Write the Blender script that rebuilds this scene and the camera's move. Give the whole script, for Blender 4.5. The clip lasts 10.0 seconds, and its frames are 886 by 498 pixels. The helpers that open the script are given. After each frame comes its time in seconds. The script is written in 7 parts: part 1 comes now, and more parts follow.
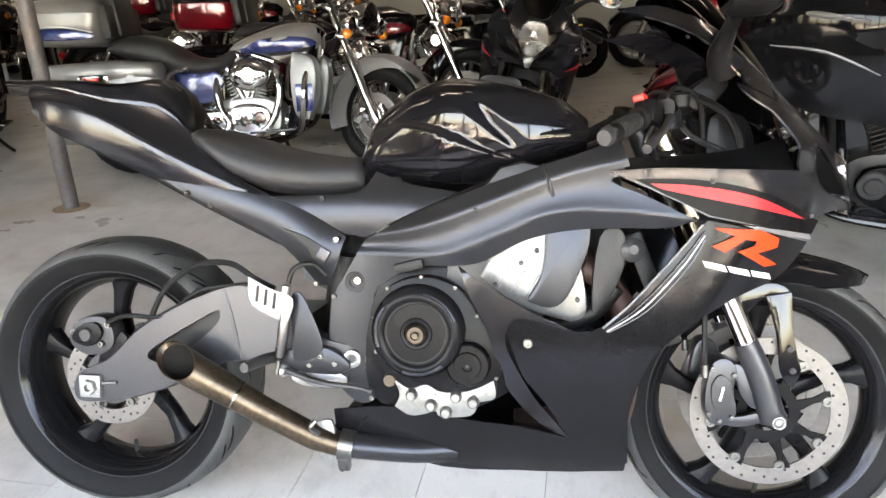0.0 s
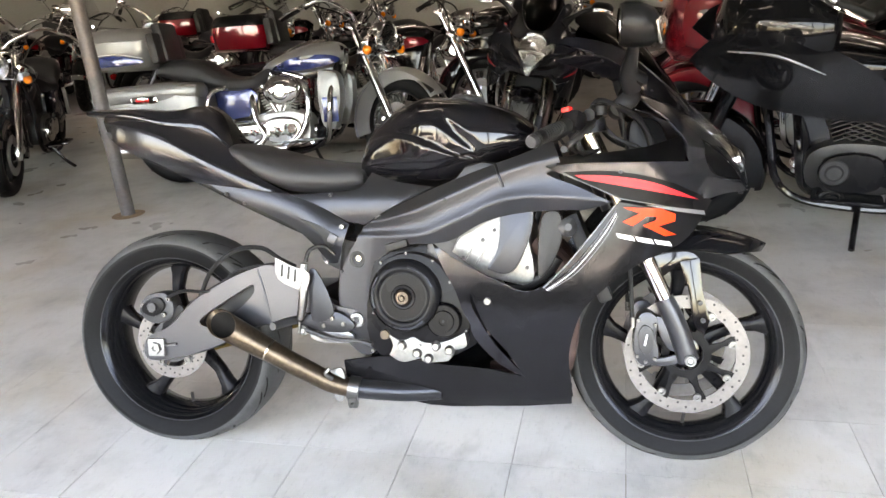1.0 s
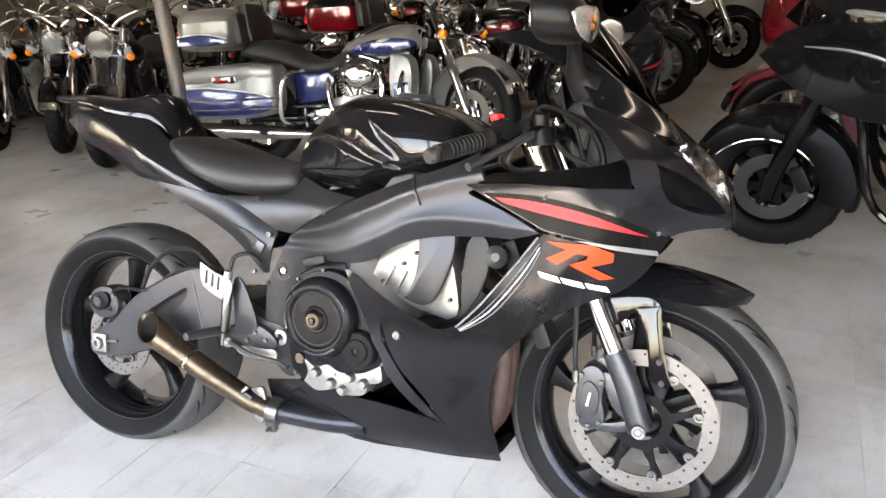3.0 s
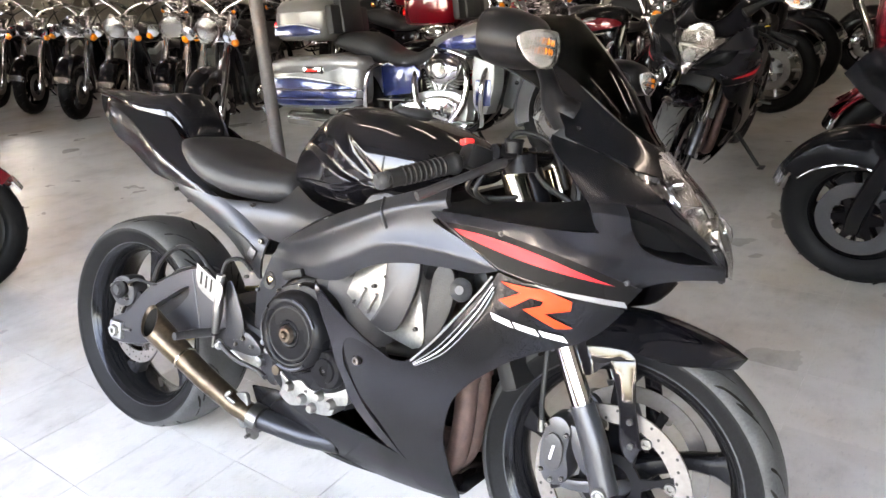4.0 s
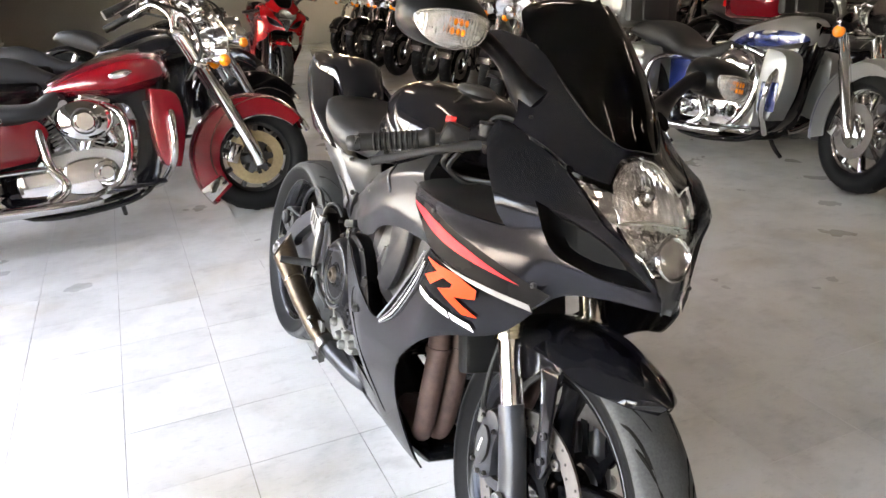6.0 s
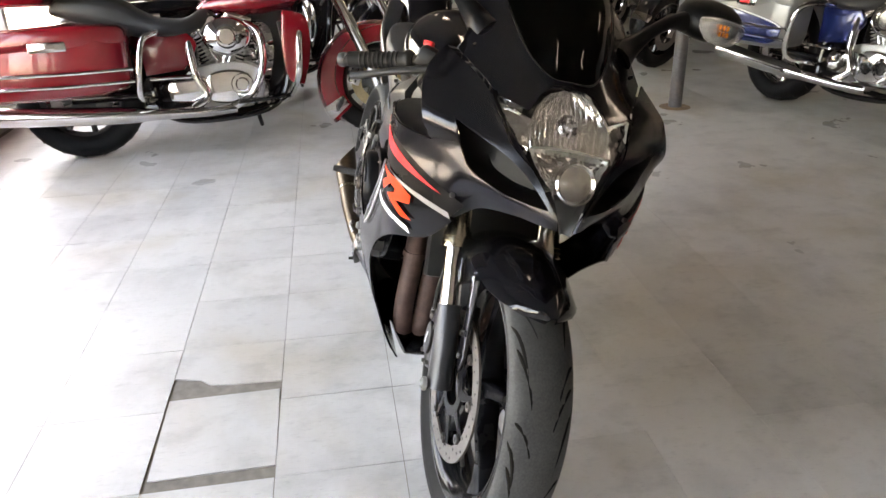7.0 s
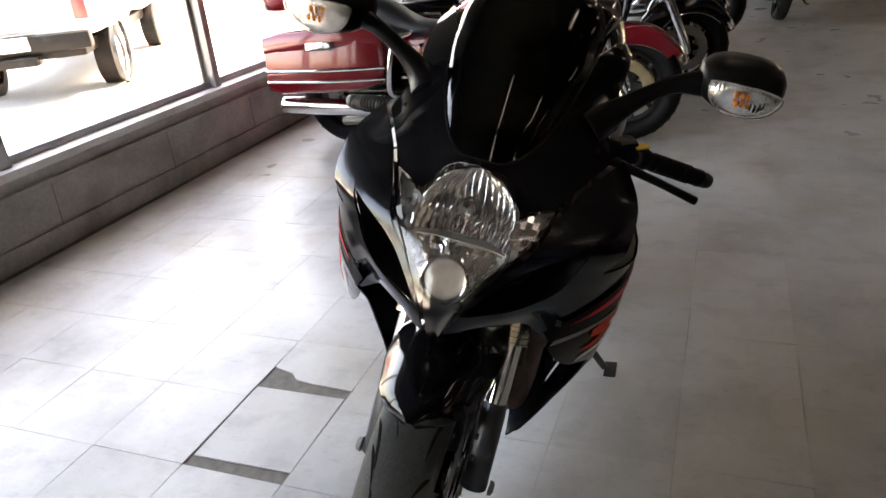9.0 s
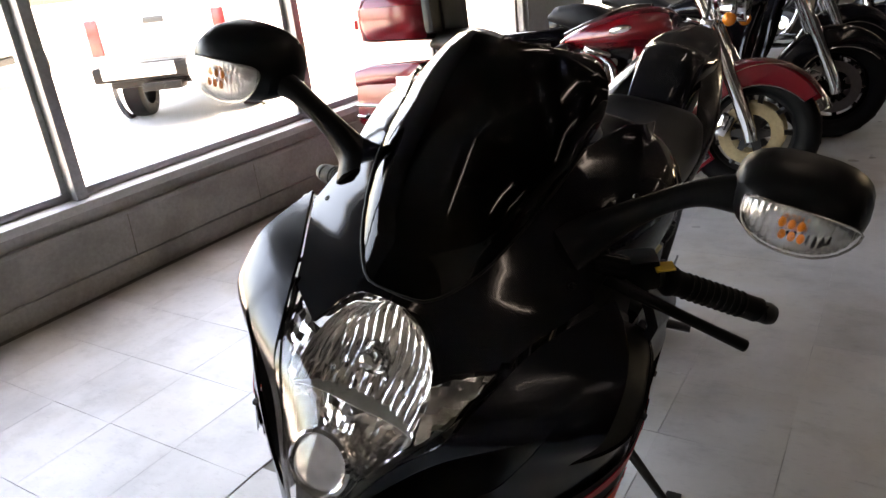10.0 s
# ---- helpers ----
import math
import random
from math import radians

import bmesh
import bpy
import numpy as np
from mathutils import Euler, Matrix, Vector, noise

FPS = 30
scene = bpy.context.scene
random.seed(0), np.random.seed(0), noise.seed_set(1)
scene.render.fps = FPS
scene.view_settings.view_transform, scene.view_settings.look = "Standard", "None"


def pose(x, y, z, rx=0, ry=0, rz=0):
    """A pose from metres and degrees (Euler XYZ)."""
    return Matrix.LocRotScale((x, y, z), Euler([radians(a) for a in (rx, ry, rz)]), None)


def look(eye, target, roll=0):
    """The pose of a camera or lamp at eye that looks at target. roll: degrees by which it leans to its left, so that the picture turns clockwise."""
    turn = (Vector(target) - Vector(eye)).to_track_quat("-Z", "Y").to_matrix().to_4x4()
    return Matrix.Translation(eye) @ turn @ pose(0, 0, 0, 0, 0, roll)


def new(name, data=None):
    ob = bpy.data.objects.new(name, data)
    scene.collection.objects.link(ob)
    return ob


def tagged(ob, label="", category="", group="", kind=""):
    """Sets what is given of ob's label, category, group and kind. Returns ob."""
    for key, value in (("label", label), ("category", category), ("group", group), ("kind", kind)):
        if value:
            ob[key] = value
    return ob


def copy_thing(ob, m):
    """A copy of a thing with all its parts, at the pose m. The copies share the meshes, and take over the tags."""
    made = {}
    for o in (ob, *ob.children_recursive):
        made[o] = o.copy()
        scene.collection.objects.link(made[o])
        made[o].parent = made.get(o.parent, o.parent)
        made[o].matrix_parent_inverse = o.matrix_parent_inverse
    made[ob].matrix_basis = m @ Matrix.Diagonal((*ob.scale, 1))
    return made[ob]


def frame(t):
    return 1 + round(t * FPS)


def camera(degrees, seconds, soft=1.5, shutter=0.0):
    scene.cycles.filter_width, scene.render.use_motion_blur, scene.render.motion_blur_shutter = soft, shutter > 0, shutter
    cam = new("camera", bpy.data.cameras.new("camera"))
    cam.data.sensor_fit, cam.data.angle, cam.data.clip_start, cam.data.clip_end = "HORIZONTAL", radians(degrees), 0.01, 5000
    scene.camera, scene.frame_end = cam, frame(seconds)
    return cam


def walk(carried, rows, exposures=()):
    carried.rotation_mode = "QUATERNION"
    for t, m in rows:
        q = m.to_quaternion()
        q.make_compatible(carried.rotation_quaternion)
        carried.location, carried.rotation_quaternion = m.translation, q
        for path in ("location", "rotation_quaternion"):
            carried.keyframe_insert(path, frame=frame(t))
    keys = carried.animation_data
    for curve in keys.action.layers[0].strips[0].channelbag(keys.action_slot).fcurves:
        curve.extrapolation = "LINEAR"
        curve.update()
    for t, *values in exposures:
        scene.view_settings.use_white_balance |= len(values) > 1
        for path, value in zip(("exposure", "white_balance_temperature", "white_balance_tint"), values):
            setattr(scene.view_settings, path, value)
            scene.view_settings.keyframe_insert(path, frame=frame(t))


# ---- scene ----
cam = camera(63.1, 10.0)
PATH = [
    (0, (0.36, -1.335, 1.18), (-0.015, 0.500, 0.450), -2.0),
    (0.5, (0.57, -1.63, 1.249), (0.045, 0.171, 0.556), -3.6),
    (1, (0.587, -1.696, 1.273), (0.106, 0.108, 0.558), -4.7),
    (1.5, (0.603, -1.599, 1.26), (0.137, 0.195, 0.509), -4.3),
    (2, (0.668, -1.503, 1.24), (0.135, 0.26, 0.46), -4.9),
    (2.5, (0.853, -1.422, 1.243), (0.173, 0.304, 0.495), -4.9),
    (2.7, (0.914, -1.368, 1.229), (0.159, 0.333, 0.497), -5.0),
    (3.8, (1.152, -1.079, 1.254), (0.089, 0.438, 0.501), -4.1),
    (4, (1.198, -1.034, 1.253), (0.069, 0.444, 0.518), -4.1),
    (4.5, (1.364, -0.948, 1.271), (0.031, 0.385, 0.601), -3.6),
    (5, (1.505, -0.85, 1.262), (0.008, 0.292, 0.588), -3.3),
    (5.2, (1.534, -0.798, 1.252), (-0.005, 0.279, 0.567), -3.0),
    (6.3, (1.785, -0.410, 1.194), (0.020, 0.173, 0.449), -2.3),
    (6.5, (1.868, -0.348, 1.206), (0.098, 0.140, 0.432), -2.0),
    (7, (1.963, -0.170, 1.190), (0.168, 0.092, 0.345), -1.5),
    (7.5, (1.975, 0.040, 1.180), (0.210, 0.063, 0.241), -1.5),
    (8, (1.942, 0.246, 1.202), (0.215, 0.086, 0.208), -3.5),
    (8.5, (1.872, 0.459, 1.247), (0.164, 0.013, 0.310), -5.0),
    (9, (1.729, 0.575, 1.254), (0.051, -0.116, 0.412), -5.6),
    (9.5, (1.522, 0.643, 1.257), (-0.104, -0.215, 0.473), -6.4),
    (10, (1.286, 0.680, 1.237), (-0.251, -0.355, 0.484), -6.5),
]
walk(cam, [(t, look(eye, target, roll)) for t, eye, target, roll in PATH], [(0, 5.66, 9700, 20), (2.5, 5.64, 9900, 21), (4, 6.02, 9300, 22), (5, 6.20, 9300, 22), (6.5, 5.72, 10200, 21), (8, 4.96, 10500, 21), (9, 4.70, 9800, 21), (10, 4.64, 9400, 22)])

# ---- daylight and lamps ----
world = bpy.data.worlds.new("sky")
scene.world = world
world.use_nodes = True
sky = world.node_tree.nodes.new("ShaderNodeTexSky")
sky.sky_type, sky.sun_disc = "NISHITA", False
sky.sun_elevation, sky.sun_rotation = radians(57), radians(310)
sky.air_density, sky.dust_density, sky.ozone_density = 1.0, 4.0, 0.6
back = world.node_tree.nodes["Background"]
world.node_tree.links.new(sky.outputs[0], back.inputs["Color"])
back.inputs["Strength"].default_value = 0.15
sun = new("sun", bpy.data.lights.new("sun", "SUN"))
sun.data.energy, sun.data.angle, sun.data.color = 2.2, radians(0.6), (1.0, 0.95, 0.88)
sun.matrix_basis = look((-6, 5, 12), (0.0, 0.0, 0.0))


def tube_lamp_light(x, y, z, length, watts):
    o = new("tube_lamp_light", bpy.data.lights.new("tube_lamp_light", "AREA"))
    o.data.shape, o.data.size, o.data.size_y, o.data.energy, o.data.color = "RECTANGLE", length, 0.06, watts, (0.95, 0.965, 1.0)
    o.matrix_basis = pose(x, y, z)
    return o


# ---- materials ----
def material(name, base, rough=0.5, metal=0.0, vary=0.15, scale=6.0, fine=60.0, bump=0.0, coat=0.0, rvary=0.1, stain=None, stain_amount=0.0, objvary=0.0, spec=0.5, sheen=(1, 1, 1)):
    """A principled surface with broad and fine variation, in object space, at real-world size."""
    m = bpy.data.materials.new(name)
    m.use_nodes = True
    nt = m.node_tree
    n, l = nt.nodes, nt.links
    b = n["Principled BSDF"]
    tc = n.new("ShaderNodeTexCoord")
    big, small = n.new("ShaderNodeTexNoise"), n.new("ShaderNodeTexNoise")
    big.inputs["Scale"].default_value, small.inputs["Scale"].default_value = scale, fine
    big.inputs["Detail"].default_value, small.inputs["Detail"].default_value = 4, 3
    l.new(tc.outputs["Object"], big.inputs["Vector"])
    l.new(tc.outputs["Object"], small.inputs["Vector"])
    add = n.new("ShaderNodeMath")
    add.operation = "ADD"
    l.new(big.outputs["Fac"], add.inputs[0])
    l.new(small.outputs["Fac"], add.inputs[1])
    rng = n.new("ShaderNodeMapRange")
    rng.inputs["From Min"].default_value, rng.inputs["From Max"].default_value = 0.6, 1.4
    rng.inputs["To Min"].default_value, rng.inputs["To Max"].default_value = 1 - vary, 1 + vary
    l.new(add.outputs[0], rng.inputs["Value"])
    mul = n.new("ShaderNodeVectorMath")
    mul.operation = "SCALE"
    mul.inputs[0].default_value = base
    l.new(rng.outputs[0], mul.inputs["Scale"])
    colour = mul.outputs[0]
    if objvary:
        info, r2, m2 = n.new("ShaderNodeObjectInfo"), n.new("ShaderNodeMapRange"), n.new("ShaderNodeVectorMath")
        r2.inputs["To Min"].default_value, r2.inputs["To Max"].default_value = 1 - objvary, 1 + objvary
        l.new(info.outputs["Random"], r2.inputs["Value"])
        m2.operation = "SCALE"
        l.new(colour, m2.inputs[0])
        l.new(r2.outputs[0], m2.inputs["Scale"])
        colour = m2.outputs[0]
    if stain:
        spots, ramp, mix = n.new("ShaderNodeTexNoise"), n.new("ShaderNodeMapRange"), n.new("ShaderNodeMix")
        spots.inputs["Scale"].default_value, spots.inputs["Detail"].default_value, spots.inputs["Distortion"].default_value = scale * 0.7, 10, 0.5
        ramp.interpolation_type = "SMOOTHSTEP"
        ramp.inputs["From Min"].default_value, ramp.inputs["From Max"].default_value = 0.42, 0.82
        ramp.inputs["To Max"].default_value = stain_amount
        mix.data_type = "RGBA"
        geo = n.new("ShaderNodeNewGeometry")
        l.new(geo.outputs["Position"], spots.inputs["Vector"])
        l.new(spots.outputs["Fac"], ramp.inputs["Value"])
        l.new(ramp.outputs[0], mix.inputs[0])
        l.new(colour, mix.inputs[6])
        mix.inputs[7].default_value = (*stain, 1)
        colour = mix.outputs[2]
    l.new(colour, b.inputs["Base Color"])
    rr = n.new("ShaderNodeMapRange")
    rr.inputs["From Min"].default_value, rr.inputs["From Max"].default_value = 0.3, 0.7
    rr.inputs["To Min"].default_value, rr.inputs["To Max"].default_value = max(0.02, rough - rvary * rough), min(1, rough + rvary * rough)
    l.new(big.outputs["Fac"], rr.inputs["Value"])
    l.new(rr.outputs[0], b.inputs["Roughness"])
    b.inputs["Metallic"].default_value = metal
    b.inputs["Coat Weight"].default_value = coat
    b.inputs["Specular IOR Level"].default_value = spec
    b.inputs["Specular Tint"].default_value = (*sheen, 1)
    b.inputs["Coat Roughness"].default_value = 0.04
    if bump:
        bp = n.new("ShaderNodeBump")
        bp.inputs["Strength"].default_value, bp.inputs["Distance"].default_value = 0.5, bump
        l.new(small.outputs["Fac"], bp.inputs["Height"])
        l.new(bp.outputs[0], b.inputs["Normal"])
    return m


def glassy(name, tint=(1, 1, 1), rough=0.03, mix=0.05):
    """Thin clear plastic or glass: mostly see-through, with a gloss on it."""
    m = bpy.data.materials.new(name)
    m.use_nodes = True
    n, l = m.node_tree.nodes, m.node_tree.links
    n.remove(n["Principled BSDF"])
    out = n["Material Output"]
    tr, gl, fr, mx = n.new("ShaderNodeBsdfTransparent"), n.new("ShaderNodeBsdfGlossy"), n.new("ShaderNodeLayerWeight"), n.new("ShaderNodeMixShader")
    tr.inputs["Color"].default_value = (*tint, 1)
    gl.inputs["Roughness"].default_value = rough
    fr.inputs["Blend"].default_value = 0.5
    up, add = n.new("ShaderNodeMath"), n.new("ShaderNodeMath")
    up.operation, add.operation = "POWER", "ADD"
    up.inputs[1].default_value, add.inputs[1].default_value = 4.0, mix
    add.use_clamp = True
    l.new(fr.outputs["Facing"], up.inputs[0])
    l.new(up.outputs[0], add.inputs[0])
    l.new(add.outputs[0], mx.inputs["Fac"])
    l.new(tr.outputs[0], mx.inputs[1])
    l.new(gl.outputs[0], mx.inputs[2])
    l.new(mx.outputs[0], out.inputs["Surface"])
    return m


GLOSS_BLACK = material("gloss_black_paint", (0.005, 0.0049, 0.006), 0.09, vary=0.1, coat=0.2, fine=300, rvary=0.3, spec=0.40)
SATIN_BLACK = material("satin_black_paint", (0.0065, 0.0064, 0.0075), 0.17, vary=0.12, fine=900, bump=0.00008, rvary=0.2, spec=0.42, coat=0.08, sheen=(0.84, 0.89, 1.0))
SEMI_BLACK = material("semi_gloss_black_paint", (0.006, 0.006, 0.0065), 0.16, vary=0.15, fine=500, rvary=0.12, coat=0.05, spec=0.22, sheen=(0.82, 0.87, 1.0))
FRAME_BLACK = material("frame_black_coating", (0.012, 0.012, 0.0128), 0.31, vary=0.14, fine=1200, bump=0.00012, spec=0.42, sheen=(0.80, 0.86, 1.0))
SEAT_VINYL = material("seat_vinyl", (0.018, 0.018, 0.0195), 0.46, vary=0.15, fine=700, bump=0.0006, spec=0.28)
RUBBER = material("tyre_rubber", (0.007, 0.007, 0.0075), 0.48, vary=0.35, fine=250, bump=0.0004, stain=(0.022, 0.021, 0.020), stain_amount=0.3, spec=0.08)
TREAD = material("dusty_tread_rubber", (0.054, 0.054, 0.0535), 0.50, vary=0.35, scale=14, fine=250, bump=0.0004, stain=(0.085, 0.082, 0.078), stain_amount=0.4, spec=0.15)
HOSE = material("hose_rubber", (0.009, 0.009, 0.009), 0.45, vary=0.2, spec=0.25)
PLASTIC = material("black_plastic", (0.006, 0.006, 0.0065), 0.36, vary=0.2, fine=500, spec=0.13)
DARK_METAL = material("dark_metal", (0.035, 0.035, 0.037), 0.45, metal=0.3, vary=0.25, fine=200, bump=0.0003)
ENGINE_BLACK = material("engine_black_paint", (0.007, 0.007, 0.008), 0.27, vary=0.2, fine=400, bump=0.0002, spec=0.10)
ALU = material("bare_aluminium", (0.27, 0.27, 0.265), 0.48, metal=0.8, vary=0.2, fine=120, bump=0.0003)
ALU_GREY = material("grey_swingarm_coating", (0.050, 0.051, 0.057), 0.33, metal=0.6, vary=0.12, fine=500, bump=0.0001)
STEEL = material("bright_steel", (0.17, 0.167, 0.162), 0.36, metal=1.0, vary=0.15, fine=150)
ROTOR_STEEL = material("brake_rotor_steel", (0.165, 0.15, 0.142), 0.46, metal=0.75, vary=0.18, fine=90)
CHROME = material("chrome", (0.70, 0.70, 0.71), 0.07, metal=1.0, vary=0.05, rvary=0.4)
GOLD_STEEL = material("fork_tube_steel", (0.58, 0.53, 0.43), 0.16, metal=1.0, vary=0.1)
BROWN_STEEL = material("heat_tinted_exhaust", (0.105, 0.078, 0.055), 0.36, metal=0.9, vary=0.4, scale=11, fine=90, bump=0.0003, stain=(0.035, 0.024, 0.018), stain_amount=0.6)
CAST = material("rough_cast_aluminium", (0.21, 0.21, 0.205), 0.40, metal=0.75, vary=0.25, scale=16, fine=140, bump=0.0005, stain=(0.05, 0.047, 0.044), stain_amount=0.4)
DULL_BRONZE = material("dull_bronze", (0.075, 0.058, 0.045), 0.4, metal=0.8, vary=0.2)
RUSTY = material("dirty_header_pipe", (0.078, 0.044, 0.038), 0.6, metal=0.3, vary=0.4, scale=14)
RED_VINYL = material("red_stripe_vinyl", (0.62, 0.022, 0.03), 0.34, vary=0.06, spec=0.2)
ORANGE_VINYL = material("orange_red_vinyl", (0.72, 0.042, 0.012), 0.36, vary=0.06, spec=0.2)
DARK_UNDERLAY = material("deep_black_underlay", (0.006, 0.006, 0.0065), 0.30, vary=0.1, fine=400, rvary=0.3, spec=0.07)
WHITE_VINYL = material("white_vinyl", (0.72, 0.72, 0.72), 0.3, vary=0.05)
SILVER_VINYL = material("silver_vinyl", (0.22, 0.22, 0.225), 0.35, metal=0.4, vary=0.1, fine=150)
RED_SWITCH = material("red_switch_plastic", (0.7, 0.02, 0.02), 0.35, vary=0.05)
YELLOW_LABEL = material("yellow_sticker", (0.75, 0.42, 0.02), 0.4, vary=0.08)
REFLECTOR = material("chrome_reflector", (0.88, 0.88, 0.88), 0.12, metal=1.0, vary=0.15, scale=30)
FACETS = material("faceted_reflector", (0.88, 0.88, 0.89), 0.12, metal=1.0, vary=0.2, scale=60)
LENS_GREY = material("pale_lamp_plastic", (0.44, 0.44, 0.42), 0.30, metal=0.3, vary=0.2, scale=40)
FROSTED = material("frosted_signal_plastic", (0.62, 0.61, 0.59), 0.22, metal=0.75, vary=0.3, scale=90)
# soot inside the exhaust; on the tyres its black stands in for groove shade
SOOT_OR_GROOVE = material("soot_and_groove_shade", (0.010, 0.009, 0.008), 0.9, vary=0.3, spec=0.1)
CLEAR = glassy("clear_lens", (0.97, 0.97, 0.97), 0.02, 0.04)
AMBER = material("amber_bulb", (0.85, 0.20, 0.015), 0.22, vary=0.3, scale=120)
SMOKE = glassy("dark_smoke_screen", (0.045, 0.045, 0.05), 0.04, 0.036)
WINDOW_GLASS = glassy("window_glass", (0.96, 0.98, 0.97), 0.01, 0.03)
MIRROR = material("mirror_glass", (0.8, 0.8, 0.8), 0.02, metal=1.0, vary=0.0)
FOAM = material("grip_rubber", (0.009, 0.009, 0.009), 0.6, vary=0.2, fine=500, bump=0.0006, spec=0.2)
RADIATOR = material("radiator_core", (0.010, 0.010, 0.0105), 0.5, metal=0.3, vary=0.3, fine=300, bump=0.001)
CHAIN = material("gold_chain", (0.45, 0.33, 0.12), 0.35, metal=0.9, vary=0.3, fine=200)


# ---- mesh helpers ----
def part(name, bm, mat, parent=None, label="", sharp=38):
    """Links a bmesh as one mesh object, under a thing or a part."""
    bmesh.ops.remove_doubles(bm, verts=bm.verts, dist=0.00005)
    bmesh.ops.recalc_face_normals(bm, faces=bm.faces)
    me = bpy.data.meshes.new(name)
    bm.to_mesh(me)
    bm.free()
    me.materials.append(mat)
    me.shade_smooth()
    me.set_sharp_from_angle(angle=radians(sharp))
    ob = new(name, me)
    ob.parent = parent
    if label:
        ob["label"] = label
    return ob


def thing(name, m, label, category, group="", kind=""):
    """An Empty at the base of a thing."""
    e = new(name)
    e.empty_display_size = 0.1
    e.matrix_basis = m
    return tagged(e, label, category, group, kind)


def curve(pts, n=6, closed=False):
    """A smooth line through the points. A point whose last member is "c" stays a sharp corner."""
    P = [(Vector([float(v) for v in p if v != "c"]), "c" in p) for p in pts]
    out, k = [], len(P)
    for i in range(k if closed else k - 1):
        b, c = P[i], P[(i + 1) % k]
        a = P[i - 1] if (closed or i > 0) else b
        d = P[(i + 2) % k] if (closed or i + 2 < k) else c
        if b[1]:
            a = b
        if c[1]:
            d = c
        a, b, c, d = a[0], b[0], c[0], d[0]
        for j in range(n):
            t = j / n
            out.append(0.5 * (2 * b + (c - a) * t + (2 * a - 5 * b + 4 * c - d) * t * t + (3 * b - a - 3 * c + d) * t ** 3))
    if not closed:
        out.append(P[-1][0])
    return out


def ramp(x, *pairs):
    """Smooth interpolation through (x, y) pairs, without overshoot."""
    n = len(pairs)
    if x <= pairs[0][0]:
        return pairs[0][1]
    if x >= pairs[-1][0]:
        return pairs[-1][1]
    d = [(pairs[i + 1][1] - pairs[i][1]) / (pairs[i + 1][0] - pairs[i][0]) for i in range(n - 1)]
    i = max(k for k in range(n - 1) if pairs[k][0] <= x)

    def slope(k):
        if k == 0 or k == n - 1:
            return d[0] if k == 0 else d[-1]
        a, b = d[k - 1], d[k]
        return 0.0 if a * b <= 0 else 2 * a * b / (a + b)
    h = pairs[i + 1][0] - pairs[i][0]
    t = (x - pairs[i][0]) / h
    y0, y1, m0, m1 = pairs[i][1], pairs[i + 1][1], slope(i) * h, slope(i + 1) * h
    return (2 * t ** 3 - 3 * t * t + 1) * y0 + (t ** 3 - 2 * t * t + t) * m0 + (3 * t * t - 2 * t ** 3) * y1 + (t ** 3 - t * t) * m1


def bridge(bm, rings, closed=True, cap=True):
    vs = [[bm.verts.new(p) for p in r] for r in rings]
    k = len(vs[0])
    for a, b in zip(vs, vs[1:]):
        for i in range(k if closed else k - 1):
            j = (i + 1) % k
            bm.faces.new((a[i], a[j], b[j], b[i]))
    if cap and closed:
        bm.faces.new(vs[0])
        bm.faces.new(list(reversed(vs[-1])))
    return bm


def tube(pts, r, seg=10, n=5, bm=None, smooth=True, flat=1.0):
    """A round bar along a smooth line; r is a number or one for each point."""
    bm = bm or bmesh.new()
    rs = list(r) if isinstance(r, (list, tuple)) else [r] * len(pts)
    q = curve([(*p, s) for p, s in zip(pts, rs)], n if smooth and len(pts) > 2 else 1)
    P, Rr = [Vector(v[:3]) for v in q], [v[3] for v in q]
    rings, up = [], None
    for i, p in enumerate(P):
        d = (P[min(i + 1, len(P) - 1)] - P[max(i - 1, 0)]).normalized()
        if up is None:
            up = Vector((0, 0, 1)) if abs(d.z) < 0.9 else Vector((0, 1, 0))
        s = d.cross(up).normalized()
        up = s.cross(d).normalized()
        rings.append([p + (s * math.cos(a) + up * math.sin(a) * flat) * Rr[i] for a in (2 * math.pi * k / seg for k in range(seg))])
    return bridge(bm, rings)


def lathe(profile, c=(0, 0, 0), axis=(0, 1, 0), seg=32, bm=None, closed=False):
    """Turns (radius, height) pairs about an axis through c. closed: the profile is a loop."""
    bm = bm or bmesh.new()
    a = Vector(axis).normalized()
    u = a.orthogonal().normalized()
    v = a.cross(u)
    c = Vector(c)
    rings = []
    for r, h in profile:
        rings.append([c + a * h + (u * math.cos(t) + v * math.sin(t)) * max(r, 0.0002) for t in (2 * math.pi * k / seg for k in range(seg))])
    if closed:
        rings.append(rings[0])
    return bridge(bm, rings, cap=not closed)


def box(c, size, bevel=0.004, bm=None, turn=(0, 0, 0), seg=2):
    bm = bm or bmesh.new()
    m = pose(*c, *turn) @ Matrix.Diagonal((*size, 1))
    g = bmesh.ops.create_cube(bm, size=1, matrix=m)
    if bevel:
        es = list({e for v in g["verts"] for e in v.link_edges})
        bmesh.ops.bevel(bm, geom=es, offset=bevel, segments=seg, affect="EDGES", profile=0.6)
    return bm


def ball(c, r, seg=16, rings=10, bm=None, turn=(0, 0, 0)):
    bm = bm or bmesh.new()
    r = r if isinstance(r, (tuple, list)) else (r, r, r)
    bmesh.ops.create_uvsphere(bm, u_segments=seg, v_segments=rings, radius=1, matrix=pose(*c, *turn) @ Matrix.Diagonal((*r, 1)))
    return bm


